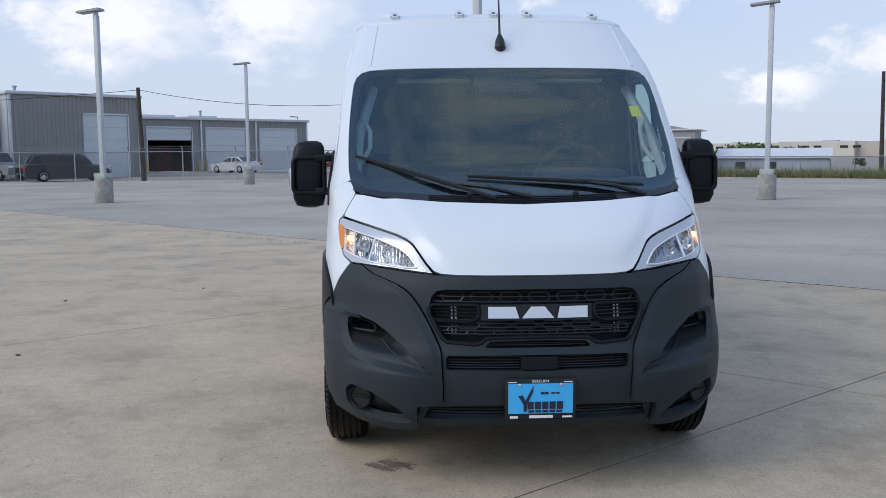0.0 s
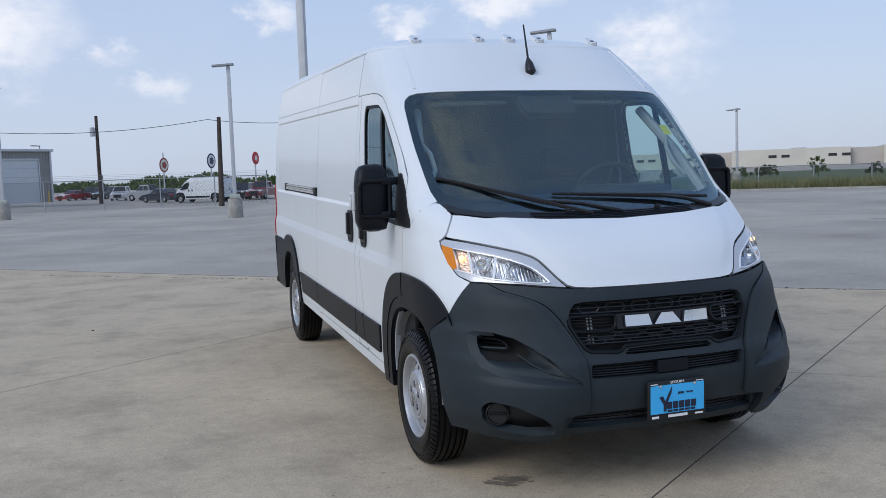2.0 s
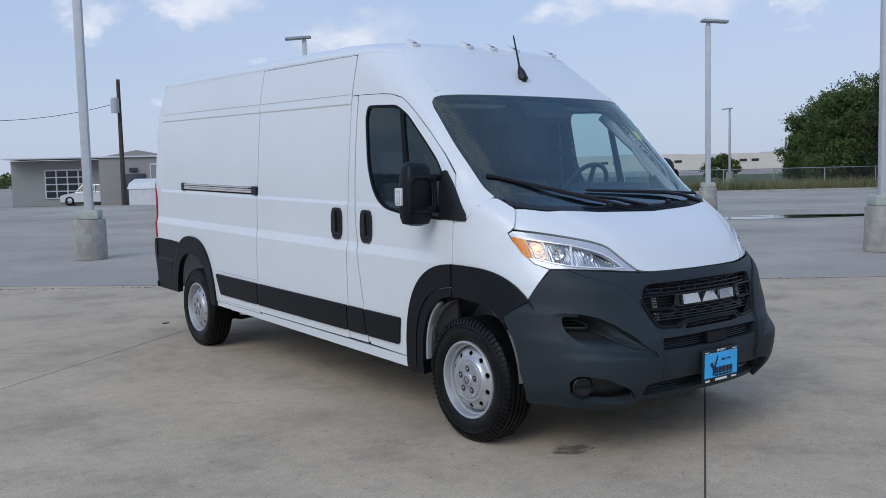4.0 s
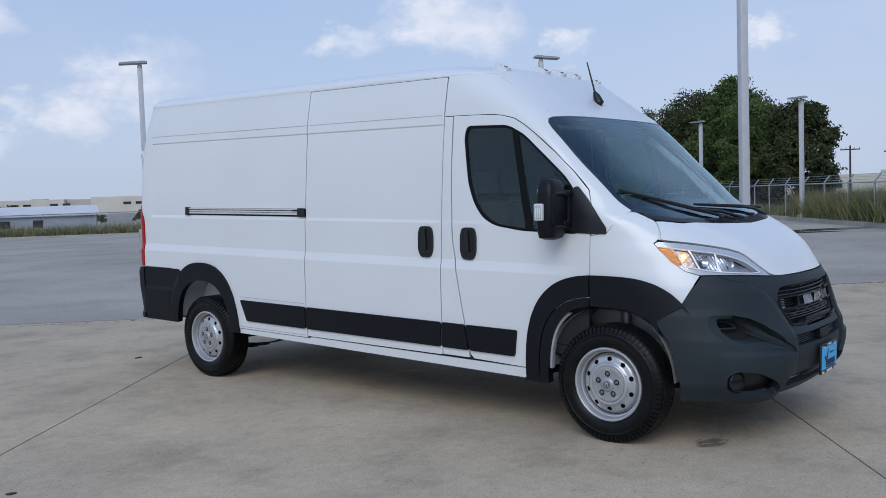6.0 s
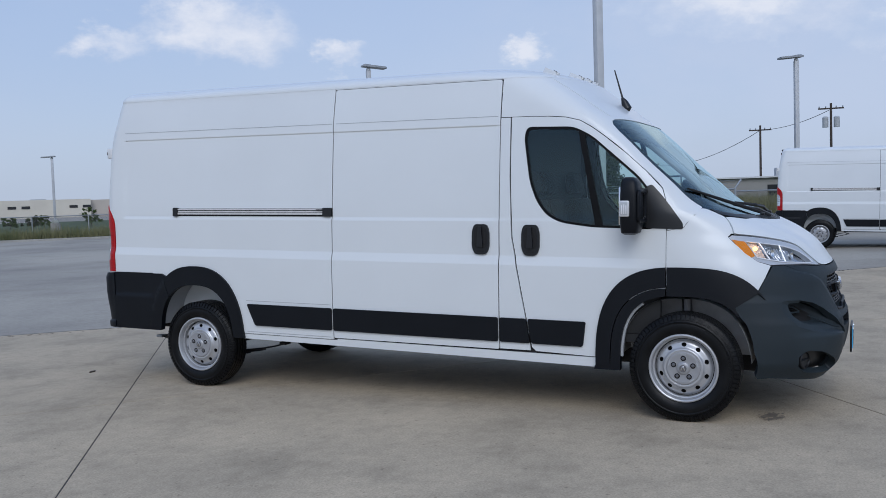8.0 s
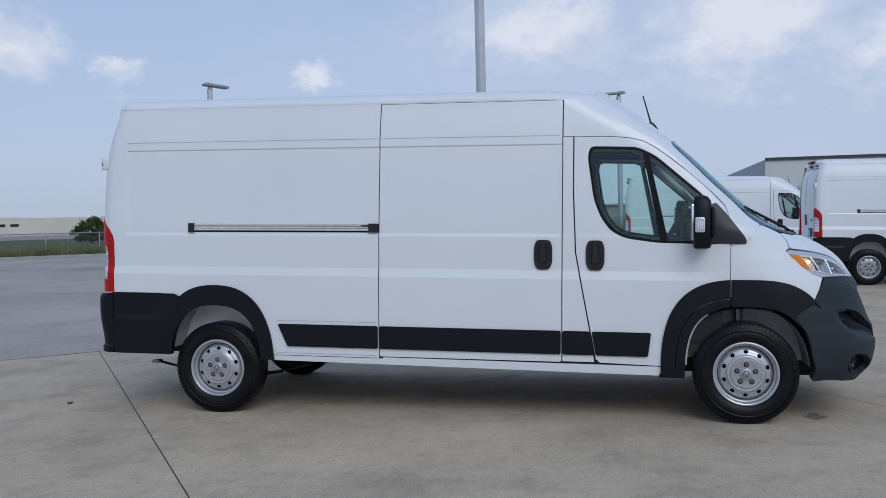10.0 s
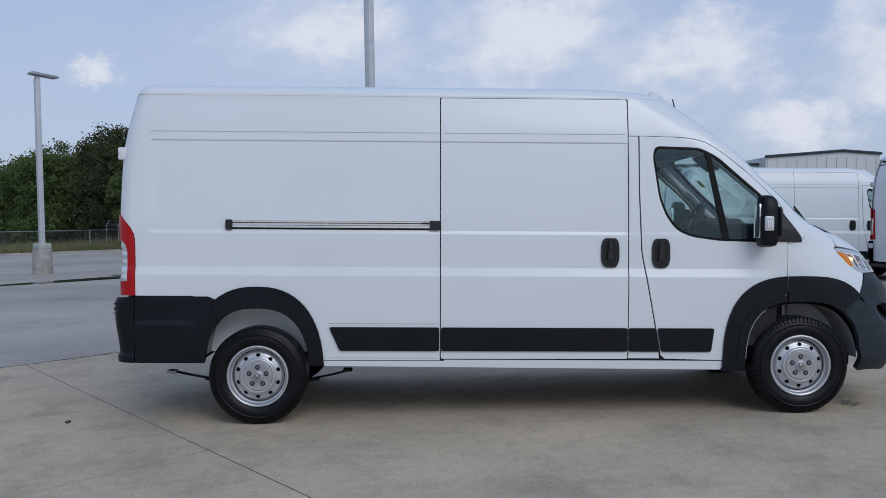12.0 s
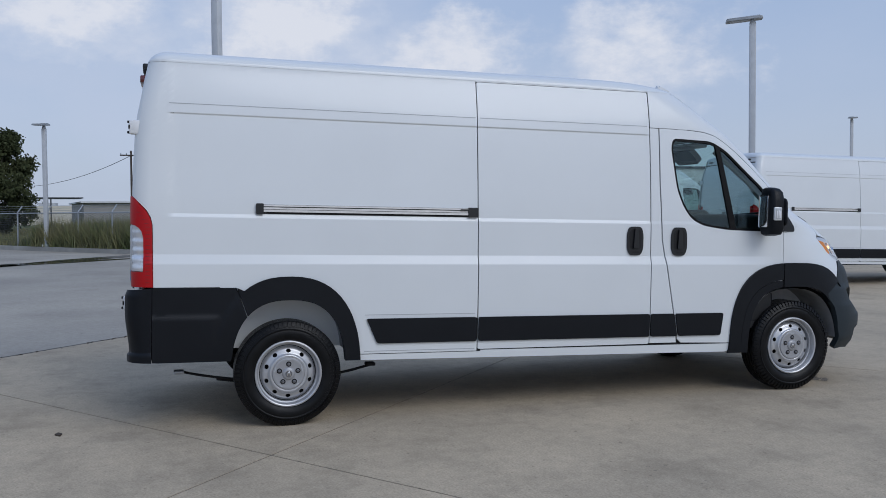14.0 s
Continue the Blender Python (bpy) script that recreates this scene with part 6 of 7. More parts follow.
tagged(part("joint_litter", bm, LEAF_DRY), "brown leaf litter caught along the slab edge", "litter", "", "stuff")


# ---- light posts ----
def light_post(x, y, height, arm, label="light grey square parking lot light post on a concrete pier", pier=True):
    t = thing("light_post", label, "light post", "parking lot light posts")
    if pier:
        bm = bmesh.new()
        lathe(bm, [(0.0, 0.305), (0.03, 0.31), (0.76, 0.30), (0.79, 0.285), (0.80, 0.001)], "z", 28)
        part("pier", bm, PIER, t, "cast concrete pier", True)
        one_box("base_cover", -0.21, 0.21, -0.21, 0.21, 0.795, 0.98, material_post_base, t, 0.02)
    else:
        one_box("base_cover", -0.15, 0.15, -0.15, 0.15, 0.0, 0.10, material_post_base, t, 0.02)
    one_box("pole", -0.078, 0.078, -0.078, 0.078, 0.97 if pier else 0.05, height - 0.12, POSTPAINT, t, 0.014)
    one_box("hand_hole_cover", -0.086, -0.077, -0.04, 0.04, 1.25, 1.42, GREYPAINT, t, 0.003)
    bm = bmesh.new()
    lathe(bm, [(height - 0.12, 0.001), (height - 0.12, 0.075), (height - 0.10, 0.085), (height - 0.04, 0.07), (height - 0.02, 0.055), (height + 0.02, 0.05), (height + 0.02, 0.001)], "z", 12)
    part("collar", bm, POSTPAINT, t, smooth=True)
    tip = Matrix.Translation((0, 0, height + 0.02)) @ Matrix.Rotation(radians(4), 4, "Y")
    bm = bmesh.new()
    prism(bm, rounded([(-0.24, -0.17), (0.20, -0.20), (0.66, -0.20), (0.66, 0.20), (0.20, 0.20), (-0.24, 0.17)], 0.05, 3), -0.012, 0.055, tip, bevel=0.02)
    head = part("lamp_head", bm, HEADPAINT, t)
    one_box("lamp_lens", 0.12, 0.60, -0.15, 0.15, -0.022, -0.012, GREYPAINT, head, m=tip)
    for k in range(5):
        one_box("cooling_fin", -0.16 + 0.05 * k, -0.145 + 0.05 * k, -0.12, 0.12, 0.055, 0.085, HEADPAINT, head, m=tip)
    t.matrix_world = pose(x, y, 0, 0, 0, arm)
    return t


HEADPAINT = material("weathered_lamp_head_paint", (0.34, 0.36, 0.38), 0.5, metal=0.3, var=0.15, scale=6)
material_post_base = material("pale_green_grey_base", (0.42, 0.45, 0.40), 0.7, var=0.2, scale=8)
for x, y, h, arm in ((-10.52, 26.1, 6.3, 160), (-8.66, 44.4, 6.38, 172), (1.5, 34.2, 6.3, 172), (11.44, 24.2, 6.28, 150), (1.1, 14.5, 6.6, 150), (11.47, 3.85, 6.6, -40), (21.8, 15.1, 6.36, -40), (29.5, 1.18, 6.38, 120), (13.02, -9.62, 6.35, 60)):
    light_post(x, y, h, arm)
for x, y, h, arm in ((35.7, 46.6, 5.05, 135), (62.0, 42.5, 6.25, 150), (34.3, -31.2, 6.5, 150)):
    light_post(x, y, h, arm, "slender far parking lot light post on a concrete pier")
for x, y, h, arm in ((33.5, 9.75, 5.0, 160), (42.0, 17.85, 4.98, 160)):
    light_post(x, y, h, arm, "slender light grey light post at the chain link fence", False).location.z = 0.17


# ---- fences ----
MESH = bpy.data.materials.new("chain_link_mesh")
MESH.use_nodes = True
_nt = MESH.node_tree
_b = _nt.nodes["Principled BSDF"]
_b.inputs["Base Color"].default_value, _b.inputs["Metallic"].default_value, _b.inputs["Roughness"].default_value = (0.12, 0.125, 0.13, 1), 0.4, 0.5
_tc = _nt.nodes.new("ShaderNodeTexCoord")
_cells = []
for _ang in (45, -45):
    _mp = _nt.nodes.new("ShaderNodeMapping")
    _mp.inputs["Rotation"].default_value = (0, radians(_ang), 0)
    link(_nt, _tc.outputs["Object"], _mp.inputs[0])
    _w = _nt.nodes.new("ShaderNodeTexWave")
    _w.bands_direction = "X"
    _w.inputs["Scale"].default_value = 5.0
    link(_nt, _mp.outputs[0], _w.inputs["Vector"])
    _gt = _nt.nodes.new("ShaderNodeMath")
    _gt.operation = "GREATER_THAN"
    _gt.inputs[1].default_value = 0.955
    link(_nt, _w.outputs["Fac"], _gt.inputs[0])
    _cells.append(_gt.outputs[0])
_mx = _nt.nodes.new("ShaderNodeMath")
_mx.operation = "MAXIMUM"
link(_nt, _cells[0], _mx.inputs[0])
link(_nt, _cells[1], _mx.inputs[1])
_th = _nt.nodes.new("ShaderNodeMath")
_th.operation = "MULTIPLY"
_th.inputs[1].default_value = 0.8
link(_nt, _mx.outputs[0], _th.inputs[0])
link(_nt, _th.outputs[0], _b.inputs["Alpha"])


def fence(a, b, height, label, spacing=3.0, outrigger=True):
    a, b = Vector(a), Vector(b)
    length = (b - a).length
    ang = math.degrees(math.atan2(b.y - a.y, b.x - a.x))
    z0 = (verge_z(a.x, a.y) + verge_z(b.x, b.y)) / 2
    f = thing("chain_link_fence", label, "fence", "", pose(a.x, a.y, z0, 0, 0, ang))
    n = max(1, round(length / spacing))
    post = None
    for i in range(n + 1):
        if post is None:
            bm = bmesh.new()
            pts = [(0, 0, 0), (0, 0, height)] + ([(0, -0.22, height + 0.28)] if outrigger else [])
            tube(bm, pts, 0.035, 6)
            post = part("fence_post", bm, GALV, f)
        else:
            o = post.copy()
            scene.collection.objects.link(o)
            o.location = (length * i / n, 0, 0)
    bm = bmesh.new()
    tube(bm, [(0, 0, height - 0.03), (length, 0, height - 0.03)], 0.026, 6)
    part("top_rail", bm, GALV, f)
    bm = bmesh.new()
    bm.faces.new([bm.verts.new(p) for p in ((0, 0, 0.03), (length, 0, 0.03), (length, 0, height - 0.03), (0, 0, height - 0.03))])
    part("wire_mesh", bm, MESH, f)
    if outrigger:
        for k in range(3):
            bm = bmesh.new()
            tube(bm, [(0, -0.06 - 0.08 * k, height + 0.07 + 0.10 * k), (length, -0.06 - 0.08 * k, height + 0.07 + 0.10 * k)], 0.008, 4)
            part("barbed_wire", bm, GALV, f)
    return f


fence((-60, 50.5), (5.5, 54.0), 1.85, "galvanized chain link fence along the yard", 3.2)
fence(NK * 52 - DK * 21, NK * 52 + DK * 34, 1.35, "galvanized chain link fence in tall weeds", 3.0, False)
fence(FA + Vector((0.15, -0.12)), FB + Vector((0.15, -0.12)), 1.66, "tall galvanized chain link fence with barbed wire", 2.35)
fence(FA + Vector((0.3, -0.1)), FC, 1.35, "galvanized chain link fence in front of weeds", 3.0, False)


# ---- weeds and trees ----
def weeds(name, region, count, h0, h1, seed, label):
    """Blades in loose clumps; region maps two random numbers to a place."""
    rnd = random.Random(seed)
    verts, faces = [], []
    for _ in range(count):
        p = region(rnd.random(), rnd.random())
        z = verge_z(p.x, p.y)
        hh = rnd.uniform(h0, h1)
        for _ in range(9):
            a = rnd.uniform(0, math.tau)
            w, lean = rnd.uniform(0.010, 0.028), rnd.uniform(0.0, 0.65) * hh
            bx, by = p.x + rnd.gauss(0, 0.18), p.y + rnd.gauss(0, 0.18)
            h = hh * rnd.uniform(0.6, 1.1)
            k = len(verts)
            verts += [(bx - w * math.cos(a), by - w * math.sin(a), z), (bx + w * math.cos(a), by + w * math.sin(a), z), (bx + lean * math.cos(a * 3), by + lean * math.sin(a * 3), z + h)]
            faces.append((k, k + 1, k + 2))
    me = bpy.data.meshes.new(name)
    me.from_pydata(verts, [], faces)
    return tagged(mesh_object(name, me, WEED), label, "weeds", "", "stuff")


weeds("weeds", lambda u, v: NK * (48.2 + 12 * u * u) + DK * (-20.5 + 55.5 * v), 5200, 0.35, 0.95, 3, "tall green and straw weeds along the far fence")
weeds("weeds", lambda u, v: FA + (FB - FA) * v * 0.30 + Vector((0.596, -0.803)) * (0.3 + 16 * u * u), 6000, 0.75, 1.3, 4, "tall green and straw weeds behind the corner fence")
weeds("weeds", lambda u, v: FA + (FB - FA) * (0.28 + 0.72 * v) + Vector((0.596, -0.803)) * (0.25 + 9 * u * u), 2200, 0.2, 0.55, 5, "low dull green weeds under the trees behind the fence")
weeds("weeds", lambda u, v: FA + (FC - FA) * (v * 1.2) + Vector((0.82, 0.57)) * (0.3 + 12 * u * u), 7500, 0.6, 1.1, 6, "tall yellow green weeds behind the fence")

BARK = material("grey_brown_bark", (0.10, 0.085, 0.07), 0.95, var=0.4, scale=6, bump=0.6, bscale=30)
LEAVES = material("dark_green_leaves", (0.034, 0.064, 0.016), 0.8, var=0.3, scale=0.5, isl=0.6, second=(0.082, 0.116, 0.034), spec=0.25)

LEAVES_DARK = material("olive_dark_leaves", (0.024, 0.036, 0.013), 0.8, var=0.3, scale=0.5, isl=0.6, second=(0.058, 0.068, 0.028), spec=0.25)


def tree(x, y, height, spread, leaves, seed, leaf=0.20, label="tall dark green broadleaf tree"):
    rnd = random.Random(seed)
    z = verge_z(x, y)
    t = thing("tree", label, "tree", "", pose(x, y, z))
    bm = bmesh.new()
    h = height * 0.42
    tube(bm, [(0, 0, 0), (0.1, 0.05, h * 0.5), (0.0, 0.15, h)], [height * 0.028, height * 0.022, height * 0.016], 8)
    lobes = []
    for k in range(16):
        a = k * 2.4 + rnd.uniform(-0.4, 0.4)
        zz = height * (0.14 + 0.70 * (k + rnd.random()) / 16)
        r = spread * rnd.uniform(0.35, 0.75) * (1 - 0.45 * max(zz / height - 0.5, 0) / 0.35)
        c = Vector((r * math.cos(a), r * math.sin(a), zz))
        tube(bm, [(0, 0.1, h * rnd.uniform(0.5, 1.0)), c * 0.5 + Vector((0, 0, h * 0.42)), c], [height * 0.011, height * 0.007, height * 0.003], 6)
        lobes.append((*c, spread * rnd.uniform(0.26, 0.42), height * rnd.uniform(0.09, 0.15)))
    lobes.append((0, 0, height * 0.84, spread * 0.36, height * 0.13))
    lobes.append((0.2, -0.3, height * 0.45, spread * 0.58, height * 0.24))
    part("trunk", bm, BARK, t, smooth=True)
    # leaves sit in sprays, the sprays round the lobes
    gen = np.random.default_rng(seed)
    lob = np.array(lobes)
    sprays = max(30, leaves // 34)
    pick = lob[gen.integers(0, len(lob), sprays)]
    d = gen.normal(size=(sprays, 3))
    d /= np.linalg.norm(d, axis=1, keepdims=True)
    d *= (gen.random((sprays, 1)) ** 0.35) * gen.uniform(0.8, 1.18, (sprays, 1))
    centre = pick[:, :3] + d * pick[:, [3, 3, 4]]
    p = np.repeat(centre, 34, 0) + gen.normal(size=(sprays * 34, 3)) * spread * np.array([0.062, 0.062, 0.045])
    p[:, 2] = np.maximum(p[:, 2], 0.2 + gen.random(len(p)) * 0.5)
    n = len(p)
    a = gen.normal(size=(n, 3)) * [1, 1, 0.6]
    a /= np.linalg.norm(a, axis=1, keepdims=True)
    b = np.cross(a, gen.normal(size=(n, 3)))
    b /= np.linalg.norm(b, axis=1, keepdims=True)
    s = leaf * gen.uniform(0.6, 1.3, (n, 1))
    b, c = b * s, np.cross(a, b) * s * 0.5
    verts = np.stack([p - b, p + c, p + b, p - c], 1).reshape(-1, 3)
    me = bpy.data.meshes.new("crown")
    me.from_pydata(verts.tolist(), [], np.arange(4 * n).reshape(-1, 4).tolist())
    mesh_object("crown", me, LEAVES_DARK if seed % 3 == 2 else LEAVES, t)
    return t


for i, (x, y, h, s) in enumerate(((46.3, 14.0, 6.5, 2.3), (49.5, 17.5, 6.9, 2.9), (52.0, 20.0, 8.9, 3.0), (55.0, 24.0, 8.7, 3.6), (57.0, 28.5, 8.0, 4.0), (61.0, 32.0, 7.8, 4.2), (61.0, 23.5, 9.6, 3.4), (64.0, 27.0, 9.0, 4.2), (66.0, 37.0, 7.0, 3.5))):
    tree(x, y, h, s, 30000, 11 + i, 0.10)


def bush(x, y, h, s, n, seed):
    return tree(x, y, h, s, n, seed, 0.13, "round dark green shrub near a warehouse")


for i, (x, y, h) in enumerate(((52.5, 108.0, 1.2), (56.9, 105.7, 1.3), (61.3, 103.3, 1.7), (65.1, 101.0, 1.7), (69.3, 98.3, 2.0), (72.6, 95.6, 1.6), (74.4, 94.0, 1.8), (75.5, 93.1, 1.7), (79.5, 89.2, 2.5), (84.0, 84.5, 1.6))):
    bush(x, y, h, h * 0.72, 900, 50 + i)
for i, (x, y, h, s) in enumerate(((100.0, 70.5, 3.6, 2.5), (90.0, 53.5, 3.6, 1.9))):
    bush(x, y, h, s, 9000, 70 + i)
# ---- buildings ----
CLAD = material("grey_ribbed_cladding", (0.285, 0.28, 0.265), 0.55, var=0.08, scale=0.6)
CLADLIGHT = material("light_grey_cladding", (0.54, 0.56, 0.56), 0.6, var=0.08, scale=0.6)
ROOFWHITE = material("white_metal_roof", (0.62, 0.63, 0.64), 0.45, var=0.1, scale=1)
DOORWHITE = material("white_roller_door", (0.60, 0.62, 0.63), 0.55, var=0.06, scale=2)
STUCCO = material("cream_tilt_wall", (0.62, 0.585, 0.50), 0.9, var=0.1, scale=0.15, fine=0.2)
STUCCO2 = material("beige_tilt_wall", (0.50, 0.455, 0.40), 0.9, var=0.1, scale=0.15, fine=0.2)
DARKGLASS = material("dark_window_glass", (0.02, 0.022, 0.025), 0.12)
YELLOWPAINT = material("yellow_bollard_paint", (0.55, 0.38, 0.10), 0.6, var=0.2, scale=5)
DARKTRIM = material("dark_eave_trim", (0.03, 0.035, 0.045), 0.5)
WOOD = material("weathered_pole_wood", (0.075, 0.060, 0.050), 0.95, var=0.4, scale=4, bump=0.5, bscale=40)
WIRE = material("black_cable", (0.02, 0.02, 0.02), 0.7)
SHEDBLUE = material("pale_blue_siding", (0.40, 0.44, 0.50), 0.7, var=0.1, scale=2)
SHEDWHITE = material("white_shed_panels", (0.60, 0.61, 0.62), 0.65, var=0.1, scale=2)
SHEDGREY = material("grey_shed_end", (0.30, 0.33, 0.38), 0.7, var=0.1, scale=2)
# near-black bay walls: the shade of the open bay is put into their colour
BAYSHADE = material("shaded_bay_interior", (0.03, 0.026, 0.024), 0.9, var=0.5, scale=1.2)


def ribbed_wall(name, length, height, mat, parent, holes=(), pitch=0.3):
    """A clad wall along x in the plane y = 0, its ribs proud of the sheet, with openings (x0, x1, top)."""
    bm = bmesh.new()
    xs = sorted({0.0, length, *[h[0] for h in holes], *[h[1] for h in holes]})
    for a, b in zip(xs, xs[1:]):
        top = next((h[2] for h in holes if h[0] <= a and b <= h[1]), 0.0)
        if top < height:
            box(bm, a, b, 0.0, 0.2, top, height)
        n = max(1, int((b - a) / pitch))
        for i in range(n):
            x = a + (i + 0.5) * (b - a) / n
            box(bm, x - 0.03, x + 0.03, -0.03, 0.0, top, height)
    return part(name, bm, mat, parent)


def roller_door(x0, x1, top, parent, bottom=0.0, panels=5):
    d = one_box("roller_door", x0, x1, 0.05, 0.12, bottom, top, DOORWHITE, parent, label="white sectional door")
    for k in range(1, panels):
        z = bottom + (top - bottom) * k / panels
        one_box("door_joint", x0, x1, 0.035, 0.05, z - 0.012, z + 0.012, GREYPAINT, d)
    for a, b in ((x0 - 0.10, x0), (x1, x1 + 0.10)):
        one_box("door_trim", a, b, -0.05, 0.05, 0, top + 0.1, ROOFWHITE, d)
    one_box("door_trim", x0 - 0.1, x1 + 0.1, -0.05, 0.05, top, top + 0.12, ROOFWHITE, d)
    return d


def bollard(x, parent_m, z=1.1):
    b = thing("bollard", "short yellow steel bollard beside a workshop door", "bollard", "workshop bollards")
    bm = bmesh.new()
    lathe(bm, [(0, 0.09), (z, 0.09), (z + 0.05, 0.05), (z + 0.06, 0.001)], "z", 12)
    part("post", bm, YELLOWPAINT, b, smooth=True)
    b.matrix_world = parent_m @ Matrix.Translation((x, -0.7, 0))


def along(a, b, z=0.0):
    return pose(a[0], a[1], z, 0, 0, math.degrees(math.atan2(b[1] - a[1], b[0] - a[0]))), math.hypot(b[0] - a[0], b[1] - a[1])


def roof_unit(parent, x0, x1, y0, y1, z0, z1):
    return one_box("ridge_vent", x0, x1, y0, y1, z0, z1, ROOFWHITE, parent, 0.03)


# tall workshop
m, length = along((-27.5, 59.5), (-20.3, 65.8))
shop = thing("workshop", "grey ribbed metal workshop with a white roller door", "building", "", m)
H = 5.9
w = ribbed_wall("wall", length, H, CLAD, shop, [(5.3, 8.6, 4.6)])
roller_door(5.3, 8.6, 4.6, shop)
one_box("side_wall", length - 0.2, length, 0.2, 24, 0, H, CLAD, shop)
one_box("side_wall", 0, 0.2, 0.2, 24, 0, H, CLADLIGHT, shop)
one_box("eave", -0.15, length + 0.15, -0.25, 24, H, H + 0.22, ROOFWHITE, shop, 0.04)
for x in (0.1, length - 0.1):
    one_box("downpipe", x - 0.09, x + 0.09, -0.15, -0.03, 0.1, H, ROOFWHITE, shop)
roof_unit(shop, 3.2, 6.6, 8, 10, H + 0.2, H + 0.75)
for x in (1.2, 2.6):
    bm = bmesh.new()
    lathe(bm, [(H + 0.2, 0.12), (H + 0.9, 0.12), (H + 0.9, 0.2), (H + 1.0, 0.2), (H + 1.02, 0.001)], "z", 10, (x, 6, 0))
    part("roof_vent", bm, GALV, shop)
one_box("office_block", -24, -0.4, 1.5, 20, 0, H + 0.1, CLADLIGHT, shop)

# low workshop with three bays
m, length = along((-25.0, 82.0), (-10.5, 94.6))
low = thing("workshop", "long grey metal workshop with an open bay and white doors", "building", "", m)
H = 5.05
bays = [(0.9, 5.5), (7.1, 11.6), (13.3, 17.8)]
ribbed_wall("wall", length, H, CLAD, low, [(a, b, 4.25) for a, b in bays])
roller_door(*bays[0], 4.25, low, 3.05, 2)
roller_door(*bays[1], 4.25, low)
roller_door(*bays[2], 4.25, low)
for x in (bays[0][0] - 0.35, bays[0][1] + 0.15):
    one_box("bay_side_wall", x, x + 0.2, 0.2, 6.1, 0, 4.9, BAYSHADE, low)
one_box("workshop_interior", bays[0][0] - 0.35, bays[0][1] + 0.35, 6.0, 6.1, 0, 4.2, BAYSHADE, low)
# pale panel on the back wall paints in daylight through the far door
one_box("far_doorway_daylight", 1.5, 2.7, 5.95, 6.0, 1.2, 2.9, CLADLIGHT, low)
one_box("tool_rack", 3.5, 5.2, 3.5, 5.0, 0, 2.6, material("rusty_red_rack", (0.10, 0.03, 0.02), 0.8, var=0.4, scale=3), low)
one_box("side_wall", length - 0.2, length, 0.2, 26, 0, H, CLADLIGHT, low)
one_box("eave", -0.2, length + 0.2, -0.3, 26, H, H + 0.25, ROOFWHITE, low, 0.04)
for x in (6.5, 12.75, length - 0.1):
    one_box("downpipe", x - 0.09, x + 0.09, -0.15, -0.03, 0.1, H, ROOFWHITE, low)
for a, b in ((4, 8), (9.5, 13)):
    roof_unit(low, a, b, 8, 10, H + 0.2, H + 0.8)
bm = bmesh.new()
lathe(bm, [(H + 0.2, 0.12), (H + 1.2, 0.12), (H + 1.2, 0.2), (H + 1.3, 0.2), (H + 1.32, 0.001)], "z", 10, (10.4, 7, 0))
part("roof_vent", bm, GALV, low)
bm = bmesh.new()
tube(bm, [(length - 1.2, -0.1, H + 0.1), (length - 1.2, -0.1, H + 0.55), (length - 2.4, -0.4, H + 0.55)], 0.05, 6)
part("wall_light", bm, DARKTRIM, low)
for a, b in bays:
    bollard(a - 0.4, m)
    bollard(b + 0.4, m)

# gabled workshop beside the sheds
m, length = along((14.8, 74.0), (23.9, 69.2), -0.5)
gab = thing("workshop", "grey metal workshop with a low gable and white door", "building", "", m)
bm = bmesh.new()
prism(bm, [(4.2, 0.0), (length, 0.0), (length, 3.85), (length / 2 + 2.1, 4.45), (4.2, 3.9)], 0, 3, Matrix.Rotation(math.pi / 2, 4, "X") @ Matrix.Translation((0, 0, -3)))
part("gable_end", bm, CLAD, gab)
bm = bmesh.new()
box(bm, -3, 4.2, 1.5, 5, 0, 3.75)
part("wing", bm, CLAD, gab)
one_box("roof", -3.2, length + 0.15, -0.2, 5, 3.85, 3.98, ROOFWHITE, gab, 0.03)
roller_door(8.3, 9.85, 3.2, gab)
one_box("window", -0.4, 3.2, 1.42, 1.52, 0.6, 3.0, ROOFWHITE, gab)
for i in range(4):
    for k in range(4):
        one_box("pane", -0.3 + i * 0.87, -0.3 + i * 0.87 + 0.75, 1.38, 1.43, 0.7 + k * 0.57, 0.7 + k * 0.57 + 0.47, DARKGLASS, gab)
one_box("wall_fan", 6.6, 7.2, -0.2, 0.0, 2.7, 3.0, DARKTRIM, gab)
one_box("stacked_rack", 6.4, 8.0, -2.0, -0.6, 0, 2.5, DARKTRIM, gab, 0.05)

# barn-shaped garden shed
m = pose(21.3, 62.6, ground_z(21.3, 62.6), 0, 0, -36)
shed = thing("garden_shed", "white barn-shaped garden shed with a grey end", "shed", "", m)
prof = [(-1.1, 0.0), (-1.1, 1.3), (-0.8, 1.75), (0.0, 2.05), (0.8, 1.75), (1.1, 1.3), (1.1, 0.0)]
for name, mat, y0, y1, pr in (("body", SHEDWHITE, 0.0, 3.3, prof), ("end_wall", SHEDGREY, -0.04, 0.0, [(x * 0.98, z * 0.98) for x, z in prof])):
    bm = bmesh.new()
    prism(bm, pr, -y1, -y0, Matrix.Rotation(math.pi / 2, 4, "X"))
    part(name, bm, mat, shed)
bm = bmesh.new()
for (xa, za), (xb, zb) in zip(prof[1:5], prof[2:6]):
    bm.faces.new([bm.verts.new(p) for p in ((xa * 1.06, -0.12, za + 0.03), (xb * 1.06, -0.12, zb + 0.03), (xb * 1.06, 3.4, zb + 0.03), (xa * 1.06, 3.4, za + 0.03))])
part("roof", bm, ROOFWHITE, shed)
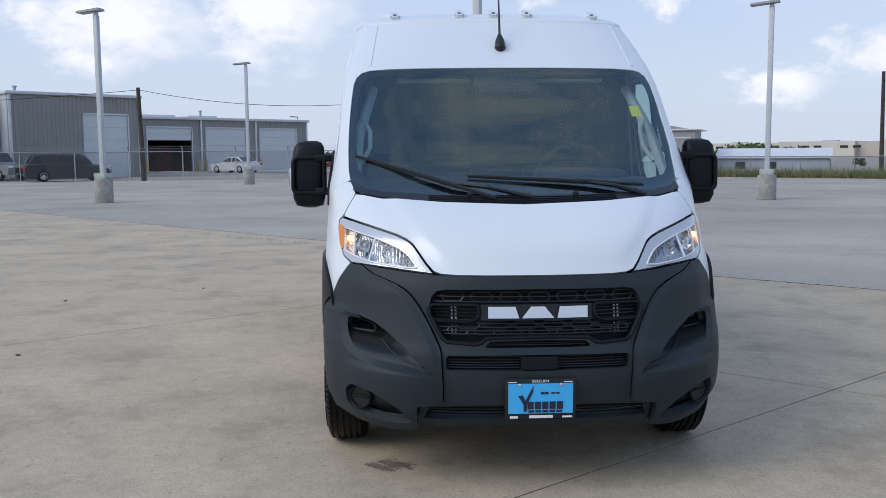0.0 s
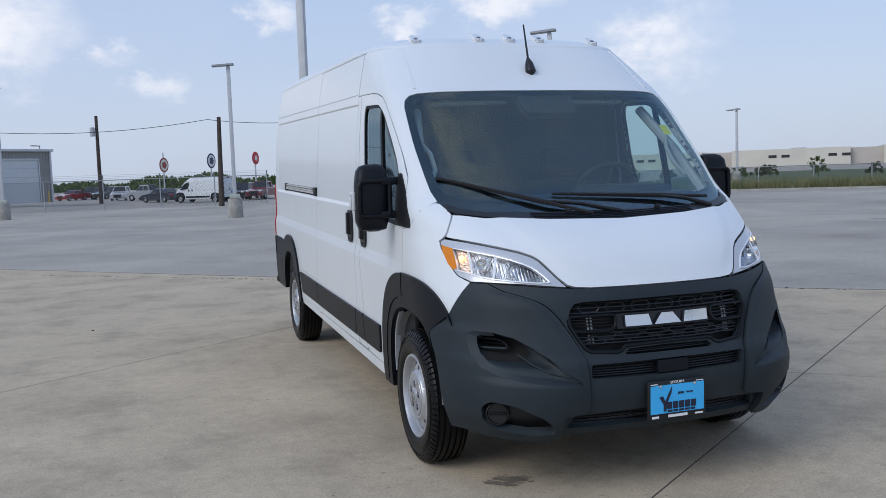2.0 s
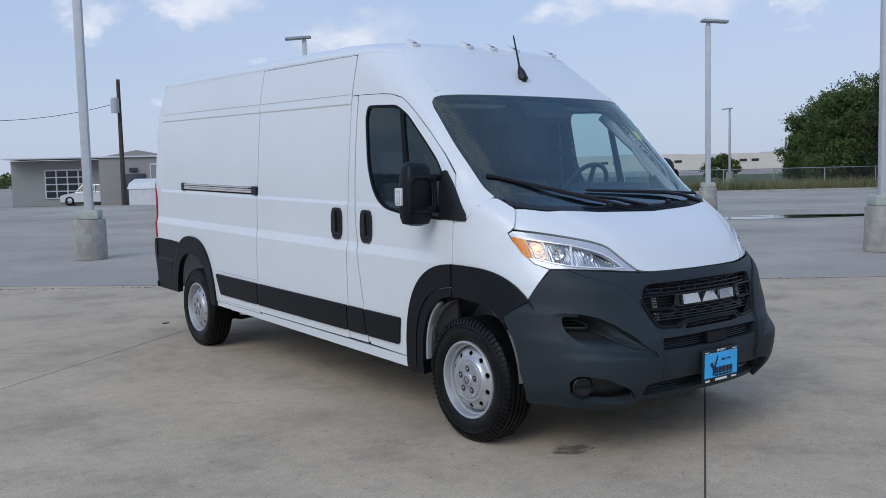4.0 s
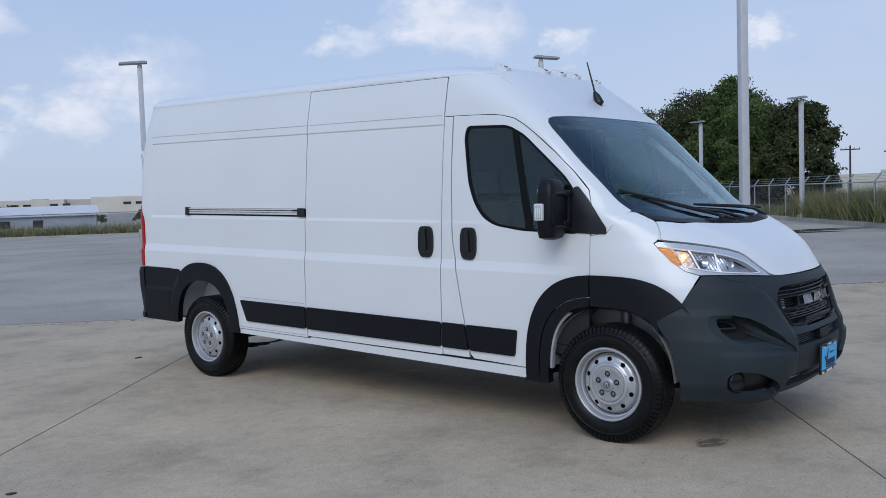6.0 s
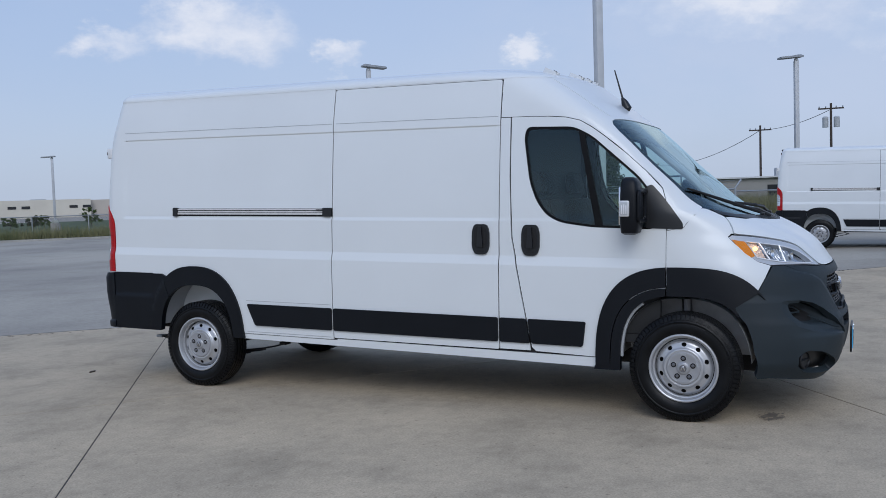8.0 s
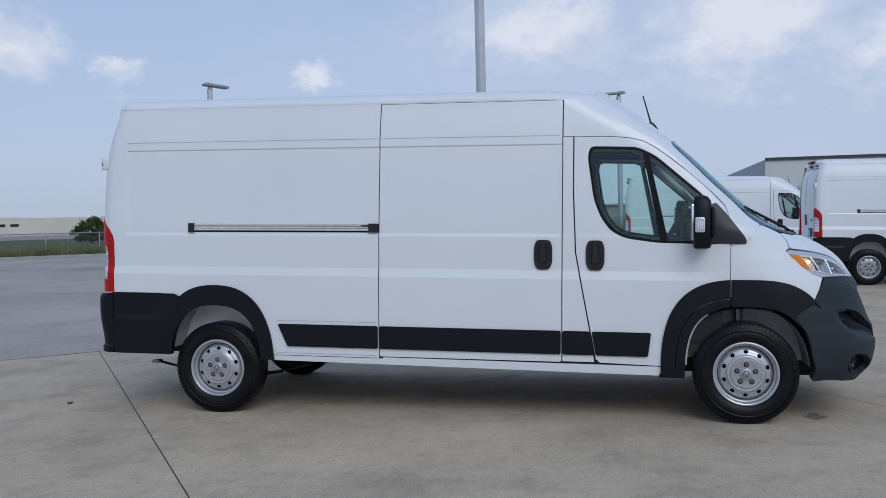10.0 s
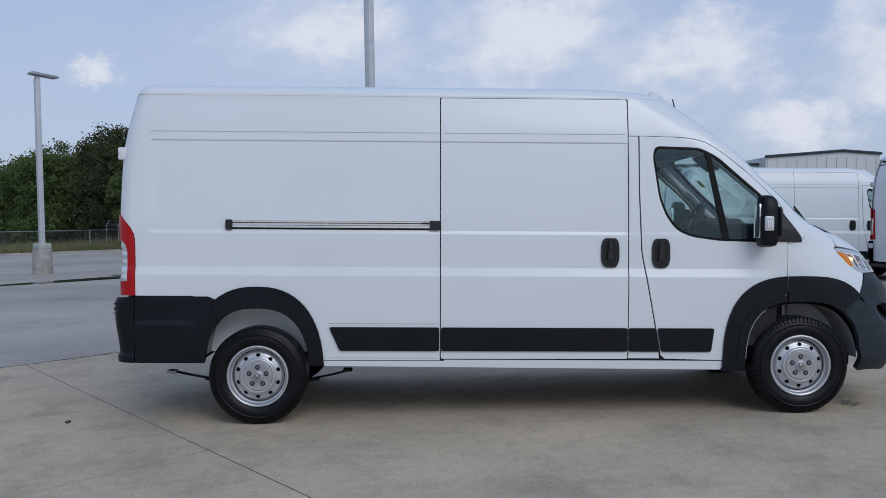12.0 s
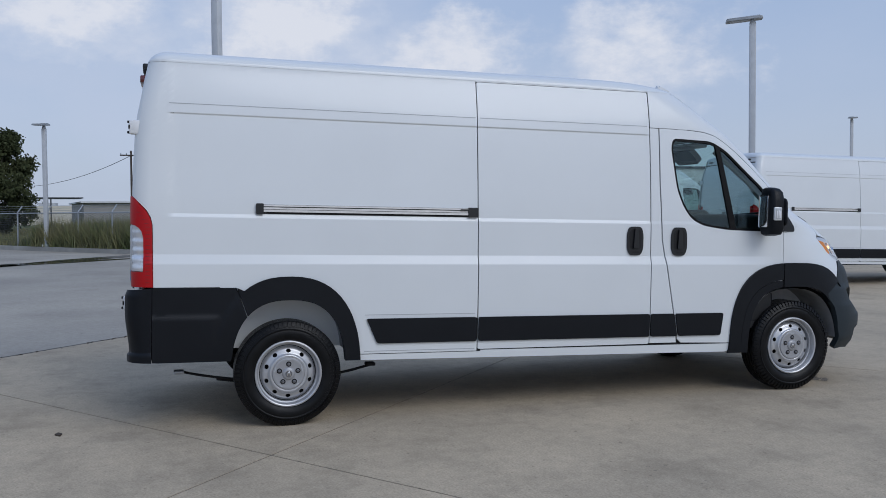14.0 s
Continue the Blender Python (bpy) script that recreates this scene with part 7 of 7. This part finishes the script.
shed.matrix_world = m @ Matrix.Rotation(radians(76), 4, "Z")

# long pale blue shed
m, length = along((27.0, 72.5), (35.0, 68.5), -0.5)
blue = thing("long_shed", "long pale blue shed with a low white roof", "shed", "", m)
one_box("body", 0, length, 0, 4, 0, 1.55, SHEDBLUE, blue)
bm = bmesh.new()
prism(bm, [(-0.25, 1.5), (2.0, 2.25), (4.25, 1.5), (4.25, 1.58), (2.0, 2.36), (-0.25, 1.58)], -0.2, length + 0.2, Matrix(((0, 0, 1, 0), (1, 0, 0, 0), (0, 1, 0, 0), (0, 0, 0, 1))))
part("roof", bm, ROOFWHITE, blue)
for x in (length + 0.0,):
    bm = bmesh.new()
    prism(bm, [(0.0, 1.5), (2.0, 2.25), (4.0, 1.5)], 0, 0.04, Matrix.Translation((x, 0, 0)) @ Matrix(((0, 0, 1, 0), (1, 0, 0, 0), (0, 1, 0, 0), (0, 0, 0, 1))))
    part("gable", bm, SHEDBLUE, blue)
one_box("window", length - 0.02, length + 0.05, 1.3, 2.6, 0.6, 1.3, DARKGLASS, blue)
for x in (1.5, 4.0):
    one_box("window", x, x + 0.8, -0.05, 0.02, 0.6, 1.2, DARKGLASS, blue)

# cream tilt-wall warehouse along the horizon
ware = thing("warehouse", "very long cream concrete warehouse with small windows", "warehouse")
k0 = -150
for i, (wd, h, mat) in enumerate(((40, 4.2, STUCCO), (26, 4.5, STUCCO), (9, 4.35, STUCCO2), (34, 4.9, STUCCO), (10, 4.6, STUCCO2), (38, 5.0, STUCCO), (10, 4.7, STUCCO2), (44, 5.2, STUCCO), (60, 5.0, STUCCO))):
    p = NK * (330 - (3 if mat is STUCCO else 0)) + DK * k0
    bm = bmesh.new()
    box(bm, 0, wd, 0, 60, -0.6, 1.57 + (h - 1.57) * 1.06 + 0.4)
    sec = part("wall", bm, mat, ware)
    sec.matrix_world = pose(p.x, p.y, 0, 0, 0, math.degrees(math.atan2(DK.y, DK.x)))
    if mat is STUCCO:
        for x in (wd * 0.32, wd * 0.32 + 4.2, wd * 0.82, wd * 0.82 + 4.2):
            one_box("window", x, x + 2.6, -0.15, 0.0, 2.7, 3.6, DARKGLASS, sec)
        one_box("rooftop_unit", wd * 0.5, wd * 0.5 + 5, 8, 12, h + 0.4, h + 1.0, GREYPAINT, sec)
    k0 += wd

# white plant and grey building to the side
plant = thing("plant_building", "long low white factory building behind weeds", "building", "", pose(150, -2, 0, 0, 0, 88))
one_box("wall", 0, 70, 0, 20, -0.5, 2.85, STUCCO, plant)
for x in (8, 15, 24, 33, 44):
    one_box("rooftop_unit", x, x + 2.4, 2, 5, 2.85, 3.5, GREYPAINT, plant)
for x in (12, 28, 50):
    one_box("window", x, x + 3, -0.1, 0, 0.9, 1.8, DARKGLASS, plant)
grey = thing("grey_building", "low grey metal building with an open canopy", "building", "", pose(88, 13.0, 0, 0, 0, -80))
one_box("wall", 0, 12, 0, 14, -0.3, 2.7, CLAD, grey)
one_box("roof", -0.3, 12.3, -0.4, 14, 2.7, 2.85, ROOFWHITE, grey)
one_box("canopy", -6, 0, 0, 5, 3.15, 3.25, DARKTRIM, grey)
for x in (-5.9, -3.0):
    one_box("canopy_post", x, x + 0.12, 0, 0.12, 0, 3.15, DARKTRIM, grey)
one_box("doorway", 5.4, 6.4, -0.06, 0.0, 0, 2.0, DARKGLASS, grey)
one_box("window", 8.5, 9.8, -0.06, 0.0, 0.9, 1.8, DARKGLASS, grey)
one_box("rooftop_unit", 6.5, 8.5, 3, 5, 2.85, 3.7, GREYPAINT, grey)
m, length = along((38.6, -20.5), (41.0, -8.5), 0)
dealer = thing("service_building", "light grey metal building with a dark eave line", "building", "", pose(37.4, -19.6, 0, 0, 0, 0))
bm = bmesh.new()
prism(bm, [(-0.6, 0), (5.2, 0), (5.2, 4.38), (1.3, 4.62), (-0.6, 4.45)], 0, 20, Matrix(((0, 0, 1, 0), (1, 0, 0, 0), (0, 1, 0, 0), (0, 0, 0, 1))))
part("gable_wall", bm, CLADLIGHT, dealer)
bm = bmesh.new()
tube(bm, [(-0.06, -0.65, 4.47), (-0.06, 1.3, 4.64), (-0.06, 5.25, 4.40)], 0.07, 6)
part("eave_trim", bm, DARKTRIM, dealer)
one_box("wing", 1.0, 20, 5.2, 14, 0, 4.05, CLADLIGHT, dealer)
one_box("wing_trim", 0.9, 1.0, 5.2, 14, 4.02, 4.14, DARKTRIM, dealer)
one_box("low_wing", 2.0, 20, -6, -0.6, 0, 4.0, CLADLIGHT, dealer)
one_box("low_trim", 1.9, 2.0, -6, -0.6, 3.95, 4.08, DARKTRIM, dealer)
for y in np.arange(-0.4, 5.2, 0.5):
    one_box("cladding_rib", -0.03, 0.0, float(y) - 0.02, float(y) + 0.02, 0, 4.3, CLADLIGHT, dealer)


# ---- poles, wires, signs ----
def utility_pole(x, y, top, arm=True, cans=0, lean=0.0, turn=0.0, r=0.14):
    z = ground_z(x, y)
    t = thing("utility_pole", "dark weathered wooden utility pole", "utility pole", "utility poles", pose(x, y, z, 0, lean, turn))
    bm = bmesh.new()
    tube(bm, [(0, 0, 0), (0, 0, (top - z) * 0.5), (0, 0, top - z)], [r, r * 0.85, r * 0.7], 8)
    part("pole", bm, WOOD, t, smooth=True)
    if arm:
        one_box("crossarm", -1.1, 1.1, -0.06, 0.06, top - z - 0.55, top - z - 0.42, WOOD, t)
        for k in (-1.0, -0.45, 0.45, 1.0):
            bm = bmesh.new()
            lathe(bm, [(top - z - 0.42, 0.03), (top - z - 0.35, 0.06), (top - z - 0.25, 0.04), (top - z - 0.24, 0.001)], "z", 8, (k, 0, 0))
            part("insulator", bm, GALV, t)
    for k in range(cans):
        bm = bmesh.new()
        lathe(bm, [(top - z - 2.2, 0.001), (top - z - 2.2, 0.26), (top - z - 1.3, 0.26), (top - z - 1.2, 0.15), (top - z - 1.19, 0.001)], "z", 12, (0.48 * (1 if k % 2 else -1), 0.0, 0))
        part("transformer", bm, GREYPAINT, t, smooth=True)
    return t


def cable(a, b, sag, r=0.018, label="thin black overhead cable"):
    a, b = Vector(a), Vector(b)
    bm = bmesh.new()
    tube(bm, [a.lerp(b, k / 16) - Vector((0, 0, sag * 4 * (k / 16) * (1 - k / 16))) for k in range(17)], r, 4)
    tagged(part("overhead_cable", bm, WIRE), label, "cable", "overhead cables")


utility_pole(-16.62, 53.06, 5.8, False, 0, -1.5, 0, 0.17)
utility_pole(2.5, 52.6, 5.45, False, 0, 1.0, 0, 0.17)
utility_pole(-6.2, 101.0, 9.0, False, 1, 0, 20, 0.24)
utility_pole(15.4, 56.5, 8.1, False, 1, 0, 40, 0.17)
utility_pole(35.75, 61.8, 7.45, False, 0, -1.0, 0, 0.18)
utility_pole(110.0, 28.3, 6.1, True, 0, 0, 100, 0.14)
utility_pole(121.0, 26.0, 6.0, True, 1, 0, 95, 0.14)
utility_pole(93.0, 8.7, 8.2, True, 0, 0, 95, 0.14)
utility_pole(84.0, 1.64, 9.25, True, 2, 0, 95, 0.14)
cable((-60, 50, 5.3), (-16.7, 53.06, 5.65), 0.9, 0.022)
cable((-16.7, 53.06, 5.65), (1.9, 52.6, 5.3), 0.85, 0.022)
cable((1.9, 52.6, 5.3), (15.4, 56.5, 6.6), 0.7, 0.022)
cable((93.0, 8.7, 7.7), (121.0, 26.0, 5.4), 1.2, 0.03)
cable((93.0, 8.7, 7.7), (84.0, 1.64, 8.7), 0.4, 0.03)
for x, y, top, r, col, col2, lab in ((1.0, 118.0, 4.75, 0.95, (0.30, 0.05, 0.04), (0.7, 0.68, 0.6), "oval red and cream vintage sign on a pole"),
                                      (5.9, 104.0, 4.75, 0.87, (0.04, 0.05, 0.12), (0.75, 0.75, 0.74), "round dark blue and white sign on a pole"),
                                      (10.5, 100.0, 4.7, 0.74, (0.55, 0.04, 0.05), (0.75, 0.75, 0.74), "round red sign with a white shape on a pole")):
    sg = thing("round_sign", lab, "sign", "pole signs", pose(x, y, -0.5, 0, 0, 52))
    zc = top + 0.5 - r
    bm = bmesh.new()
    tube(bm, [(0, 0.05, 0), (0, 0.05, zc + (1.6 if col2[2] < 0.65 else -r))], 0.09, 8)
    part("pole", bm, POSTPAINT, sg)
    for rr, yy, cc in ((r, -0.02, col), (r * 0.78, -0.05, col2 if col[0] < 0.5 else col), (r * (0.52 if col[0] < 0.5 else 0.42), -0.08, col if col[0] < 0.5 else col2)):
        bm = bmesh.new()
        lathe(bm, [(yy, rr), (yy - 0.02, rr), (yy - 0.025, 0.001)], "y", 26 if rr > r * 0.6 else 5, (0, 0, zc))
        part("sign_disc", bm, material("sign_enamel", cc, 0.4), sg)

# distant woods
rnd = random.Random(9)
verts, faces = [], []
for _ in range(9000):
    k = rnd.uniform(-60, 140)
    dep = rnd.uniform(0, 25)
    x, y = k, 300 + dep + rnd.uniform(-4, 4)
    top = 2.6 + 1.1 * math.sin(k * 0.11) + 0.8 * math.sin(k * 0.31 + 1) + rnd.uniform(-0.5, 0.6)
    z = rnd.uniform(-0.5, top)
    s = rnd.uniform(0.35, 0.75)
    a = rnd.uniform(0, 6.28)
    n = len(verts)
    verts += [(x - s * math.cos(a), y - s * math.sin(a), z), (x, y, z + s * 0.9), (x + s * math.cos(a), y + s * math.sin(a), z), (x, y, z - s * 0.9)]
    faces.append((n, n + 1, n + 2, n + 3))
me = bpy.data.meshes.new("woods")
me.from_pydata(verts, [], faces)
tagged(mesh_object("far_woods", me, LEAVES), "low band of distant green woods", "trees", "", "stuff")


# ---- parked cars ----
def car(kind, colour, m, label):
    """A parked car from its side outline: body with tumblehome, glass band, wheels and lamps. Nose to minus x."""
    paint = material("car_paint", colour, 0.25, coat=1.0, var=0.04, scale=3)
    L = {"sedan": 4.9, "minivan": 5.1, "suv": 4.9, "pickup": 5.7}[kind]
    base = {"sedan": 0.22, "minivan": 0.22, "suv": 0.28, "pickup": 0.38}[kind]
    belt = {"sedan": 0.95, "minivan": 1.0, "suv": 1.08, "pickup": 1.15}[kind]
    top = {"sedan": 1.46, "minivan": 1.75, "suv": 1.78, "pickup": 1.88}[kind]
    greens = {"sedan": [(0.30, 0.0), (0.46, 1.0), (0.70, 1.0), (0.87, 0.06)], "minivan": [(0.20, 0.0), (0.36, 1.0), (0.90, 0.98), (0.985, 0.1)],
              "suv": [(0.26, 0.0), (0.38, 1.0), (0.86, 0.98), (0.97, 0.05)], "pickup": [(0.28, 0.0), (0.38, 1.0), (0.58, 1.0), (0.63, 0.0)]}[kind]
    lower = [(0.0, 0.45), (0.01, 0.70), (0.06, 0.80), (greens[0][0], 1.0), (greens[-1][0], 1.0), (0.985, 0.97), (1.0, 0.72), (1.0, 0.40)]
    t = thing("parked_car", label, "car", "parked cars", m)

    def loft(prof, w0, w1, zlo, zhi, mat, name, parent):
        bm = bmesh.new()
        rings = []
        for s in (-1, -0.86, 0.86, 1):
            ring = []
            for x, z in prof:
                f = (z - zlo) / max(zhi - zlo, 1e-3)
                half = (w0 + (w1 - w0) * f) * (1.0 if abs(s) == 1 else 1.0)
                inset = 0.05 if abs(s) == 1 else 0.0
                cx = (min(p[0] for p in prof) + max(p[0] for p in prof)) / 2
                ring.append(bm.verts.new((x + (cx - x) * inset * 0.6, s * half, z - (inset * 0.5 if z > zlo + 0.02 else 0))))
            rings.append(ring)
        for r0, r1 in zip(rings, rings[1:]):
            for i in range(len(prof)):
                j = (i + 1) % len(prof)
                bm.faces.new((r0[i], r0[j], r1[j], r1[i]))
        bm.faces.new(rings[0][::-1])
        bm.faces.new(rings[-1])
        bmesh.ops.recalc_face_normals(bm, faces=bm.faces)
        return part(name, bm, mat, parent, smooth=True)

    body = [(x * L, base + (belt - base) * z) for x, z in lower] + [(L * 0.99, base), (L * 0.01, base)]
    loft(body, 0.90, 0.93, base, belt, paint, "body", t)
    cab = [(x * L, belt - 0.02 + (top - belt) * z) for x, z in greens]
    loft(cab, 0.88, 0.70, belt, top, paint, "cabin", t)
    for s in (-1, 1):
        bm = bmesh.new()
        pts = []
        for x, z in greens:
            cx = (greens[0][0] + greens[-1][0]) / 2
            pts.append(((x + (cx - x) * 0.10) * L, belt + (top - belt) * (0.08 + 0.74 * z)))
        vs = []
        for x, z in pts:
            f = (z - belt) / (top - belt)
            vs.append(bm.verts.new((x, s * (0.88 + (0.70 - 0.88) * f + 0.012), z)))
        bm.faces.new(vs)
        part("side_glass", bm, DARKGLASS, t)
        x = (greens[1][0] + greens[2][0]) / 2 * L
        one_box("door_pillar", x - 0.05, x + 0.05, min(s * 0.76, s * 0.895), max(s * 0.76, s * 0.895), belt, top - 0.12, paint, t)
    for (xa, za), (xb, zb), sg in ((greens[0], greens[1], -1), (greens[3], greens[2], 1)):
        bm = bmesh.new()
        a, b = Vector((xa * L, 0, belt + (top - belt) * za)), Vector((xb * L, 0, belt + (top - belt) * zb))
        p0, p1 = a.lerp(b, 0.12) + Vector((sg * 0.02, 0, 0.02)), a.lerp(b, 0.88) + Vector((sg * 0.02, 0, 0.02))
        bm.faces.new([bm.verts.new(v) for v in (p0 + Vector((0, -0.74, 0)), p0 + Vector((0, 0.74, 0)), p1 + Vector((0, 0.62, 0)), p1 + Vector((0, -0.62, 0)))])
        part("screen_glass", bm, DARKGLASS, t)
    if kind == "pickup":
        one_box("bed_recess", L * 0.66, L * 0.97, -0.75, 0.75, belt - 0.02, belt + 0.012, GAP, t)
    for s in (-1, 1):
        one_box("headlight", 0.0, 0.14, min(s * 0.52, s * 0.86), max(s * 0.52, s * 0.86), base + (belt - base) * 0.58, base + (belt - base) * 0.78, CLEARLENS, t, 0.03)
        one_box("tail_light", L - 0.08, L + 0.01, min(s * 0.60, s * 0.90), max(s * 0.60, s * 0.90), base + (belt - base) * 0.62, base + (belt - base) * 0.88, REDLENS, t, 0.03)
        for x in (L * 0.18, L * 0.79):
            bm = bmesh.new()
            r = 0.34 if kind in ("sedan", "minivan") else 0.39
            lathe(bm, [(-0.10, 0.18), (-0.11, r - 0.04), (-0.09, r), (0.09, r), (0.11, r - 0.04), (0.10, 0.18)], "y", 20, (x, s * 0.82, r))
            wh = part("wheel", bm, RUBBER, t, smooth=True)
            bm = bmesh.new()
            lathe(bm, [(s * 0.105, 0.23), (s * 0.112, 0.21), (s * 0.08, 0.19), (s * 0.09, 0.06), (s * 0.115, 0.001)], "y", 16, (x, s * 0.82, r))
            part("rim", bm, STEEL, wh, smooth=True)
    one_box("front_grille", -0.015, 0.03, -0.45, 0.45, base + 0.12, base + (belt - base) * 0.62, GAP, t, 0.01)
    return t


def park(kind, colour, x, y, turn, label):
    return car(kind, colour, pose(x, y, ground_z(x, y), 0, 0, turn), label)


park("minivan", (0.012, 0.014, 0.022), -19.4, 55.1, 207, "dark blue minivan parked behind a chain link fence")
park("pickup", (0.25, 0.26, 0.27), -25.2, 55.6, 150, "silver pickup truck parked behind a fence")
park("suv", (0.02, 0.022, 0.028), -21.0, 60.5, 190, "black SUV parked in front of a workshop")
park("sedan", (0.70, 0.71, 0.72), -17.2, 79.5, -38, "white sedan parked in front of white doors")
park("sedan", (0.28, 0.02, 0.02), -12.6, 130.0, 50, "red sedan parked in a gravel yard")
park("suv", (0.03, 0.03, 0.035), -9.7, 134.0, 60, "black SUV parked in a gravel yard")
park("suv", (0.06, 0.07, 0.065), -7.8, 131.0, 60, "dark green SUV parked in a gravel yard")
park("pickup", (0.36, 0.38, 0.40), -3.3, 110.0, -40, "silver pickup truck parked in a gravel yard")
park("suv", (0.40, 0.41, 0.43), -4.8, 114.0, 80, "silver SUV parked nose to the fence in a gravel yard")
park("sedan", (0.03, 0.033, 0.045), -1.5, 97.5, -52, "dark grey sedan parked in a gravel yard")
park("suv", (0.015, 0.015, 0.018), 7.4, 92.5, 62, "black SUV parked beside a white van")
park("pickup", (0.16, 0.015, 0.02), 8.8, 89.0, 62, "dark red pickup truck parked in a yard")
park("suv", (0.62, 0.63, 0.64), 16.6, 75.6, -40, "white and silver SUV parked beside a workshop")
# a white delivery van in the yard
dv = copy_thing(van, pose(2.2, 89.1, -0.5, 0, 0, -129.6))
tagged(dv, "white delivery van parked among cars in the yard", "van")
